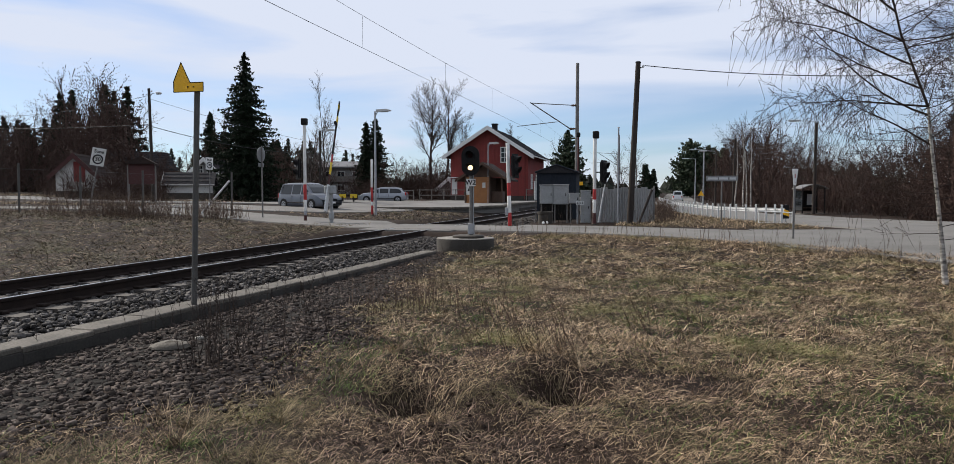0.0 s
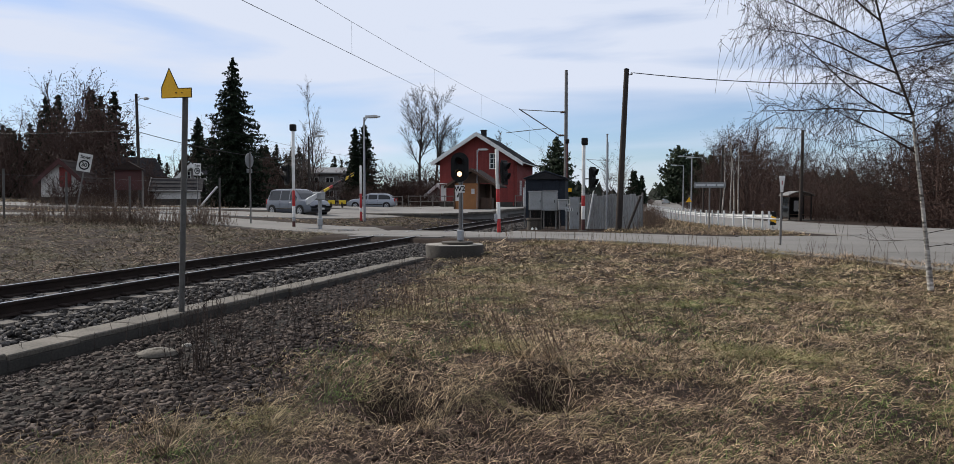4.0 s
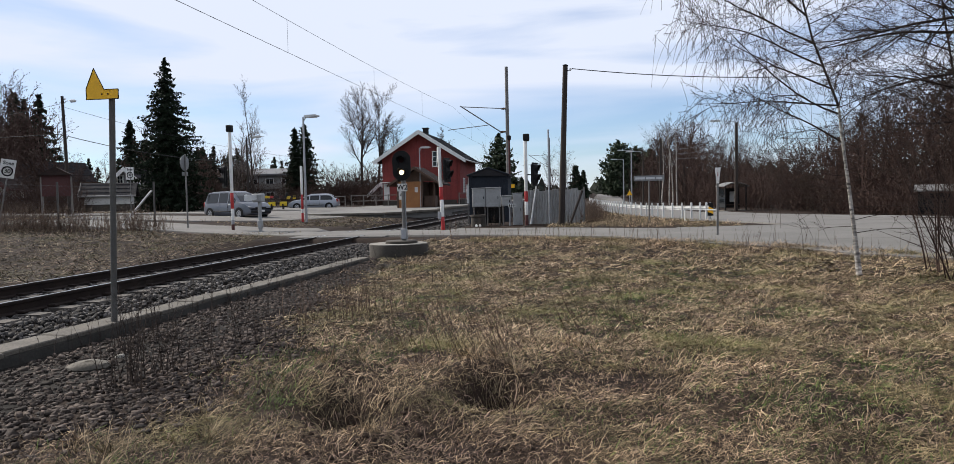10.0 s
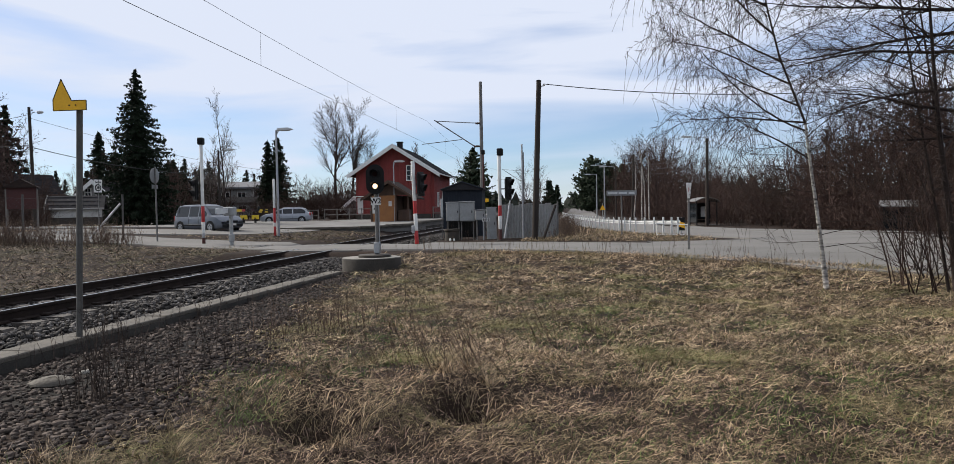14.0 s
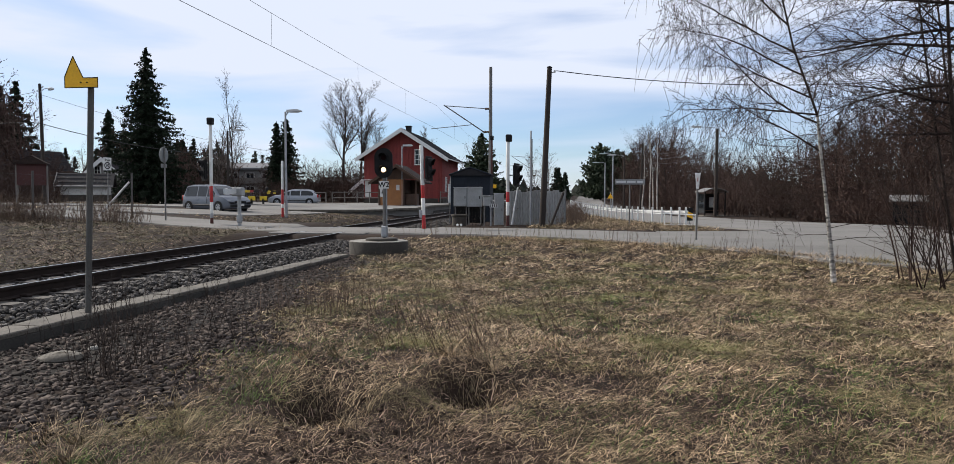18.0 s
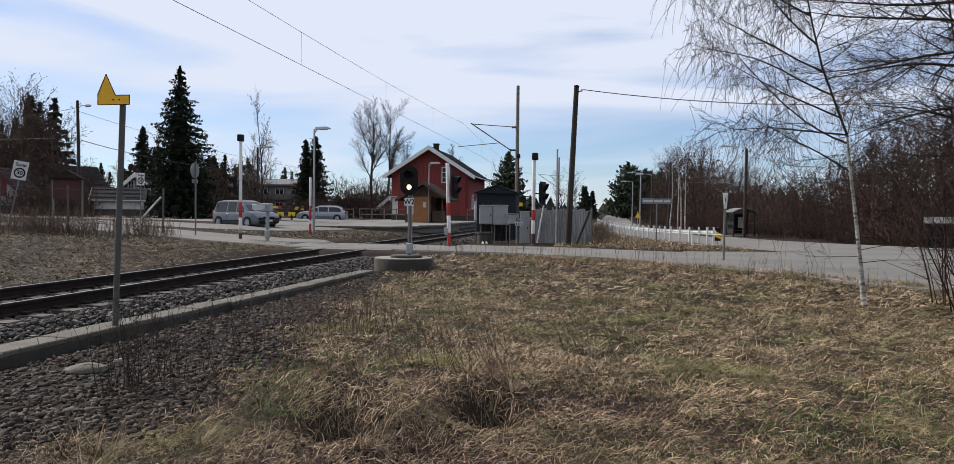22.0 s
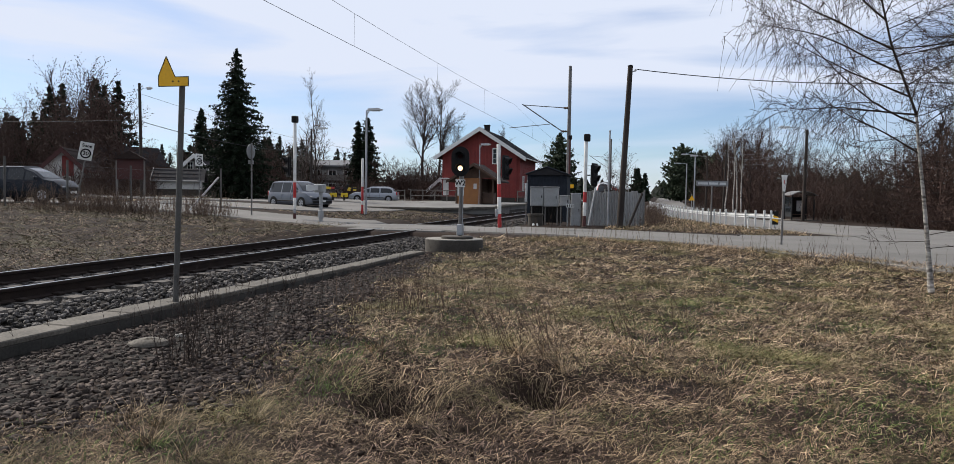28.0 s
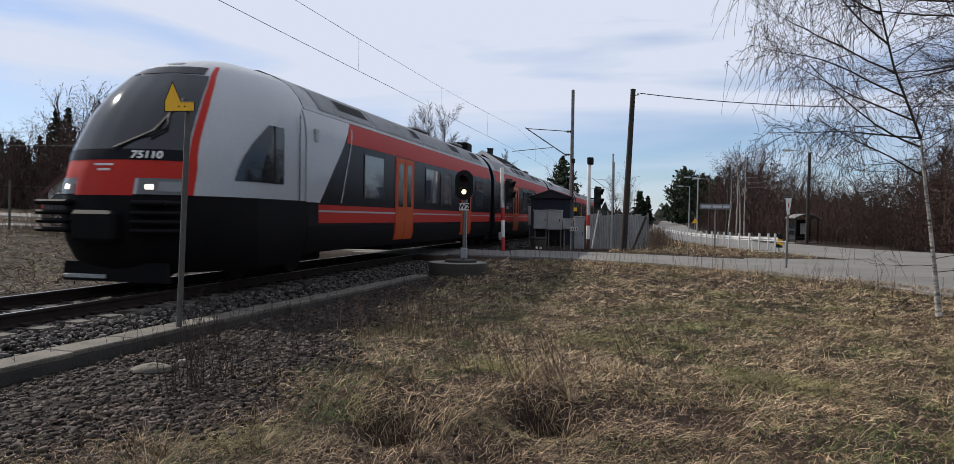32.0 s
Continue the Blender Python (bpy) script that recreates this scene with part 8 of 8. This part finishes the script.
def blades(name, n, place, length, width, lie, material, label, seed, seg=3, loose=1.6, fine=False):
    """Single blades, each bent; lie: how flat they lie, 0 to 1; neighbours lie much the same way, by loose."""
    r = np.random.default_rng(seed)
    x, y, keep_l = place(r, n)
    n = len(x)
    L = r.uniform(*length, n) * keep_l
    a = 2.6 * waves(x, y, 1.1, 5) + 1.6 * waves(x, y, 0.35, 6) + r.normal(0, loose, n)
    bend = r.normal(0, 0.22, n)
    pitch = np.clip(r.normal(lie, 0.13, n), 0.02, 1.0) * (np.pi / 2)
    pitch = np.where(r.uniform(0, 1, n) < 0.07, pitch * 0.6, pitch)
    w = r.uniform(*width, n)
    if fine:
        slim = np.clip(y / 6.5, 0.5, 1.15)
        w, L = w * slim, L * (0.4 + 0.6 * slim)
    rows, px_, py_, pz_ = [], x.copy(), y.copy(), np.zeros(n)
    lift = r.uniform(0.0, 0.04, n) * (0.4 + 0.6 * r.uniform(0, 1, n))
    for k in range(seg + 1):
        u = k / seg
        ww = w * (1 - 0.75 * u)
        h = a + bend * u
        ca, sa = np.cos(h), np.sin(h)
        z = land(px_, py_) + hump(px_, py_) - 0.008
        zz = z + np.maximum(pz_, 0) + lift * math.sin(3.14 * (0.15 + 0.7 * u))
        for s in (-0.5, 0.5):
            rows.append(np.stack([px_ - sa * ww * s, py_ + ca * ww * s, zz + ww * s * 0.5], -1))
        ang = np.clip(pitch * (0.95 + 0.12 * u), 0, np.pi * 0.52)
        px_, py_, pz_ = px_ + L / seg * np.sin(ang) * ca, py_ + L / seg * np.sin(ang) * sa, pz_ + L / seg * np.cos(ang)
    v = np.stack(rows, 1)
    q = np.array([(2 * k, 2 * k + 1, 2 * k + 3, 2 * k + 2) for k in range(seg)])
    f = (q[None] + 2 * (seg + 1) * np.arange(n)[:, None, None]).reshape(-1, 4)
    return tagged(new(name, fast_mesh(name, v.reshape(-1, 3), f, material)), label, "grass", kind="stuff")


GREEN_SPOTS = ((-3.0, 7.0, 0.6), (-2.7, 6.2, 0.5), (-1.95, 7.05, 0.45), (0.4, 9.4, 0.8), (1.1, 11.1, 0.9), (-2.2, 8.8, 0.6), (2.4, 9.6, 0.6), (-2.5, 7.8, 0.55), (-2.5, 5.5, 0.35), (-2.7, 10.8, 0.7), (1.85, 14.4, 1.1), (0.2, 8.8, 0.6), (-1.9, 10.1, 0.7), (1.7, 5.7, 0.5), (-2.0, 7.4, 0.5), (-2.8, 3.9, 0.25), (1.0, 11.0, 0.9), (2.6, 7.2, 0.6), (-0.4, 12.5, 0.8))
BARE_SPOTS = ((-0.70, 5.80, 0.36), (-1.72, 5.25, 0.40), (-1.1, 5.0, 0.5), (-1.35, 4.4, 0.6), (-0.7, 4.55, 0.5), (-1.6, 4.1, 0.5), (-1.0, 3.8, 0.6), (0.3, 6.2, 0.35), (-0.1, 5.9, 0.3), (-1.5, 6.9, 0.3), (-3.6, 5.4, 0.5))


def spots(x, y, where):
    out = np.zeros(len(x))
    for cx, cy, rad in where:
        out = np.maximum(out, np.exp(-((x - cx) ** 2 + (y - cy) ** 2) / rad ** 2))
    return out


def road_edge(x):
    return 23.6 - 0.32 * np.maximum(0, x + 1) - 0.030 * np.maximum(0, x) ** 2


def in_field(y0, y1, half, bias, what):
    def place(r, n):
        y = y0 + (y1 - y0) * r.uniform(0, 1, n) ** bias
        x = y * (-0.202) + (r.uniform(-1, 1, n) * half) * (0.973 * y + 1.0)
        edge = x - gravel_edge(y) + 0.25 * np.sin(2.2 * y)
        keep = (r.uniform(0, 1, n) < S(edge, -0.35, 0.75)) & (y < road_edge(x) - 0.9) & (x < 13)
        bare_ = spots(x, y, BARE_SPOTS)
        green = spots(x, y, GREEN_SPOTS) * (0.6 + 0.4 * waves(x, y, 0.6, 11))
        thin = 0.5 + 0.5 * waves(x, y, 0.8, 12)
        chance = r.uniform(0, 1, n)
        if what == "straw":
            keep &= (chance > 0.50 * bare_) & (chance < 0.55 + 0.65 * thin - 1.15 * green)
        elif what == "green":
            keep &= (chance < 0.10 + 0.08 * (x > -0.5) + 0.90 * green) & (chance > bare_)
        else:
            keep &= chance < np.clip(0.15 + 0.85 * bare_ + 0.4 * (thin < 0.3), 0, 1)
        return x[keep], y[keep], (0.75 + 0.5 * thin)[keep]
    return place


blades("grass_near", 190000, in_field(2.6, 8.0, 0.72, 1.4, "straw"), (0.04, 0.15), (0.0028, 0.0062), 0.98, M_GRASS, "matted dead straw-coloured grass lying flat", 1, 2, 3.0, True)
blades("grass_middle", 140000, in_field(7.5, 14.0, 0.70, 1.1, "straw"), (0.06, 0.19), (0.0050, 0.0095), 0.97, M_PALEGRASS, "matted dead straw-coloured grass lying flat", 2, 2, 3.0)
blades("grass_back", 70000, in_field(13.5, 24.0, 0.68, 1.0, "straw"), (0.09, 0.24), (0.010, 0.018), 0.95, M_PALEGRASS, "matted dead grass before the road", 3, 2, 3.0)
blades("grass_green", 170000, in_field(2.8, 18.0, 0.70, 1.3, "green"), (0.04, 0.11), (0.003, 0.007), 0.7, M_GREEN, "fresh green grass growing through the straw", 4, 2, 2.0)
blades("litter", 80000, in_field(2.6, 14.0, 0.72, 1.5, "litter"), (0.04, 0.13), (0.0055, 0.012), 0.9, M_THATCH, "brown withered leaves and stems on bare earth", 14, 2, 2.0, True)


def around(r, n):
    x, y = r.uniform(-3.6, 14, n), r.uniform(-9, 19, n)
    seen = (y > 2.6) & (np.abs(x + 0.202 * y) < 0.70 * (0.973 * y + 1.0))
    k = ~seen & (x > gravel_edge(np.maximum(y, 3.0)) + 0.2) & (y < road_edge(x) - 0.9)
    return x[k], y[k], np.ones(k.sum())


blades("grass_around", 30000, around, (0.12, 0.30), (0.016, 0.030), 0.97, M_GRASS, "matted dead grass all round", 18, 2)


def tussocks(name, centres, per, length, width, material, label, seed):
    """Clumps of long blades that spring from one root and fall over on all sides."""
    r = np.random.default_rng(seed)
    c = np.repeat(np.array(centres, float), per, 0)

    def place(r_, n):
        return c[:, 0] + r.normal(0, 0.03, n), c[:, 1] + r.normal(0, 0.03, n), np.ones(n) * c[:, 2]
    return blades(name, len(c), place, length, width, 0.62, material, label, seed, 4, 2.2)


rt = np.random.default_rng(8)
ty = 3.4 + 16.0 * rt.uniform(0, 1, 460) ** 1.2
tx = -0.2 * ty + rt.uniform(-0.66, 0.66, 460) * (ty + 1)
tk = (tx > gravel_edge(ty) + 0.3) & (ty < road_edge(tx) - 1.2) & (rt.uniform(0, 1, 460) > spots(tx, ty, BARE_SPOTS))
tussocks("grass_tussocks", [(a, b, s) for a, b, s in zip(tx[tk], ty[tk], rt.uniform(0.5, 1.05, tk.sum()))], 22, (0.07, 0.19), (0.003, 0.007), M_GRASS, "tussocks of long pale straw", 9)
tussocks("tall_tussocks", [(-2.85, 3.95, 1.0), (-3.3, 4.4, 0.9), (-3.0, 4.3, 1.0), (-2.2, 6.2, 1.3), (-2.0, 6.4, 1.2), (-1.42, 4.75, 0.9), (-0.95, 6.4, 1.3), (-0.8, 6.6, 1.3), (-1.05, 6.7, 1.2), (-2.5, 4.6, 1.0), (-0.6, 6.3, 1.0)], 80, (0.10, 0.26), (0.0028, 0.0055), M_GRASS, "large pale tussocks round the dug holes", 10)


def roadside(r, n):
    x = r.uniform(-3.5, 7.5, n)
    return x, road_edge(x) - 0.9 - r.exponential(0.8, n), np.ones(n)


blades("roadside_straw", 9000, roadside, (0.08, 0.24), (0.008, 0.014), 0.75, M_GRASS, "pale straw along the road's edge", 5, 3, 2.0)


def left_field(r, n):
    x = r.uniform(-34, -11.2, n)
    y = r.uniform(8, 29, n)
    lim = 27.0 + 0.25 * (x + 22)
    lim = np.where(x > -17, 27.3 + 0.1 * (x + 17) * 2, lim)
    k = (y < lim) & (r.uniform(0, 1, n) < 0.66 + 0.4 * waves(x, y, 1.6, 13))
    return x[k], y[k], np.ones(k.sum())


blades("left_grass", 105000, left_field, (0.10, 0.24), (0.010, 0.020), 0.92, M_DULLGRASS, "dead grass between the track and the road", 6, 2, 3.0)


def forecourt(r, n):
    x = r.uniform(-21, -10.6, n)
    y = r.uniform(31.5, 46, n)
    k = (y > 33.2 + 0.35 * (x + 16)) & (x > -17.5 + 0.05 * (y - 33)) & (r.uniform(0, 1, n) < 0.5 + 0.5 * waves(x, y, 1.5, 21))
    return x[k], y[k], np.ones(k.sum())


blades("forecourt_grass", 16000, forecourt, (0.10, 0.26), (0.014, 0.028), 0.9, M_DULLGRASS, "thin dead grass on the bank before the platform", 15, 2, 2.0)
blades("bank_litter", 4000, forecourt, (0.06, 0.2), (0.02, 0.04), 1.0, M_THATCH, "brown litter on the bank before the platform", 16, 2, 2.0)
blades("left_litter", 14000, left_field, (0.06, 0.2), (0.014, 0.03), 1.0, M_THATCH, "brown litter among the dead grass", 17, 2, 2.0)


def island(r, n):
    x = r.uniform(-2.0, 6, n)
    y = r.uniform(28.5, 62, n)
    k = (x < 5.4 - (y - 35) * 0.19) & (x > -0.5 - (y < 33) * 1.0) & (y > 29.6 - 0.32 * x)
    return x[k], y[k], np.ones(k.sum())


blades("island_grass", 22000, island, (0.12, 0.30), (0.012, 0.022), 0.8, M_GRASS, "dead grass on the verge before the guard rail", 7, 2, 2.0)


def verge(r, n):
    x = r.uniform(-60, -13, n)
    y = r.uniform(36, 60, n)
    k = (np.abs(y - (34.5 - 0.12 * (x + 22))) < 2.6) | (y > 54) & (x < -33)
    return x[k], y[k], np.ones(k.sum())


blades("verge_grass", 30000, verge, (0.15, 0.3), (0.015, 0.03), 0.85, M_GRASS, "dead grass verge before the car park", 8, 2, 2.0)


def weeds(name, n, spots, height, seed, label, r0=0.0035, fork=5, stalk=None, lean=(0, 0), wild=0.16):
    """Dry stalks with short side twigs, scattered round the spots (x, y, spread)."""
    r = random.Random(seed)
    segs = []
    for _ in range(n):
        cx, cy, sp = r.choice(spots)
        x, y = cx + r.gauss(0, sp), cy + r.gauss(0, sp)
        z = field(x, y)
        h = r.uniform(*height)
        lx, ly = r.gauss(lean[0], wild), r.gauss(lean[1], wild)
        p = Vector((x, y, z - 0.02))
        for k in range(4):
            q = p + Vector((lx * h / 4 + r.gauss(0, 0.01), ly * h / 4 + r.gauss(0, 0.01), h / 4))
            rad = r0 * (1 - 0.2 * k)
            segs.append((*p, *q, rad, rad * 0.8))
            if k >= 1:
                for _f in range(r.randint(0, fork)):
                    a = r.uniform(0, 6.283)
                    L = r.uniform(0.04, 0.16) * h
                    b = p.lerp(q, r.random())
                    segs.append((*b, b.x + math.cos(a) * L * 0.7, b.y + math.sin(a) * L * 0.7, b.z + L * 0.8, rad * 0.6, rad * 0.35))
            p = q
    v, f = prisms(segs, 3)
    return tagged(new(name, fast_mesh(name, v, f, stalk or M_WEED)), label, "weeds", kind="stuff")


weeds("dry_weeds", 75, [(-3.95, 6.2, 0.10), (-3.6, 6.35, 0.15), (-4.0, 5.9, 0.1), (-4.9, 7.6, 0.15), (-3.6, 7.6, 0.2)], (0.35, 0.9), 41, "dead dark weed stalks in the gravel", 0.0052, 6, M_BARK)
weeds("dry_weeds", 60, [(-3.0, 9.3, 0.2), (-2.6, 9.6, 0.3), (-3.4, 9.0, 0.2)], (0.3, 0.7), 42, "dead reddish weeds beside the gravel", 0.0050, 6)
weeds("dry_weeds", 90, [(-1.2, 7.0, 0.35), (-0.7, 7.3, 0.4), (-1.5, 7.8, 0.4), (-0.9, 6.6, 0.3), (0.1, 8.6, 0.5)], (0.35, 0.85), 43, "thin dead leaning stalks in the grass", 0.0036, 3, None, (-0.38, 0.1))
weeds("dry_weeds", 110, [(3.0, 20.5, 0.9), (4.5, 19.0, 0.8), (1.5, 22, 0.7), (5.6, 17.0, 0.6), (-1.0, 23.2, 0.5)], (0.2, 0.75), 44, "dead umbel stalks along the road", 0.005, 6)
weeds("dry_weeds", 1500, [(-22, 24.5, 1.0), (-19.8, 26.5, 0.8), (-18.3, 28.3, 0.6), (-25, 21.8, 1.5), (-21, 25.8, 0.6), (-28.5, 19, 1.5)], (0.25, 1.15), 45, "tangled dead weeds under the wire fence", 0.0085, 9, None, (0, 0), 0.22)
weeds("dry_weeds", 260, [(-5.0, 10.5, 1.4), (-4.6, 13.5, 1.6), (-4.6, 7.6, 0.8), (-5.0, 16, 1.2)], (0.12, 0.45), 46, "small dead weeds in the gravel", 0.0042, 4, M_BARK)
weeds("dry_weeds", 110, [(0.5, 33.4, 0.5), (0.9, 36, 0.5), (0.3, 40, 0.7), (0.1, 32.8, 0.4)], (0.3, 0.85), 47, "pale dead weeds by the fence", 0.008, 6)
weeds("dry_weeds", 45, [(-3.6, 23.2, 0.6), (-2.6, 22.6, 0.6), (-4.2, 22.0, 0.5), (0.2, 22.0, 0.8)], (0.3, 1.05), 48, "dead branching weeds before the crossing road", 0.005, 5)
t = thing("flat_stone", "pale flat stone lying in the gravel", "stone", pose(-4.72, 6.45, -0.30, 4, -3, 12))
g = G().lathe([(0.15, -0.03), (0.20, 0.02), (0.19, 0.05), (0.12, 0.075), (0.0001, 0.08)], 13)
rs = random.Random(2)
g.v = [(p[0] * 1.05 * rs.uniform(0.88, 1.1), p[1] * 0.62 * rs.uniform(0.88, 1.1), p[2] + rs.uniform(-0.008, 0.008)) for p in g.v]
g.part("stone", M_CONC, t, smooth=True)
t = thing("flat_stone", "small pale stone in the gravel", "stone", pose(-4.72, 6.95, -0.31, 4, -3, 50))
G().box(0, 0, 0.02, 0.11, 0.08, 0.05, 0.02).part("stone", M_RIM, t)


# ---------------------------------------------------------------- what moves
def motions():
    walk(train, [(t, pose(TRACK_X, 80.2 + 37.0 * (30.0 - t), 0.0)) for t in (0, 4, 8, 12, 16, 20, 24, 28, 29, 30)] + [(30.5, pose(TRACK_X, 61.8, 0)), (31, pose(TRACK_X, 44.1, 0)), (31.5, pose(TRACK_X, 26.9, 0)), (32, pose(TRACK_X, 9.73, 0))])
    walk(arm, [(t, pose(-0.02, -0.14, 1.55, a, 0, -2.0)) for t, a in ((0, 73), (0.75, 64), (1.5, 54), (2.25, 43.5), (3.0, 31.5), (3.5, 24), (4.25, 11), (5.0, 1.5), (5.5, 0), (10, 0), (20, 0), (32, 0))])
    road = [(t, 0.0316 * (147 + 15.5 * t), 147 + 15.5 * t) for t in (0, 2, 4, 6, 8, 10, 12, 16, 20, 24, 28, 32)]
    walk(van, [(t, pose(x, y, float(land(x, y)) + 0.05, 0, 0, 88.2)) for t, x, y in road])
    walk(hatch, [(t, pose(x, y, float(land(x, y)) + 0.06, 0, 0, 13.3)) for t, x, y in HATCH])


HATCH = [(0, -112.07, 7.47), (16, -77.07, 15.73), (20, -60.07, 19.74), (23, -44.07, 23.52), (25, -33.27, 26.06), (25.5, -31.27, 26.54), (26.5, -28.67, 27.15), (27.5, -27.06, 27.53), (28, -26.49, 27.66), (28.5, -25.99, 27.78), (29, -25.52, 27.89), (29.5, -25.04, 28.01), (30, -24.6, 28.11), (30.5, -24.27, 28.19), (31, -24.05, 28.24), (32, -24.02, 28.25)]
motions()
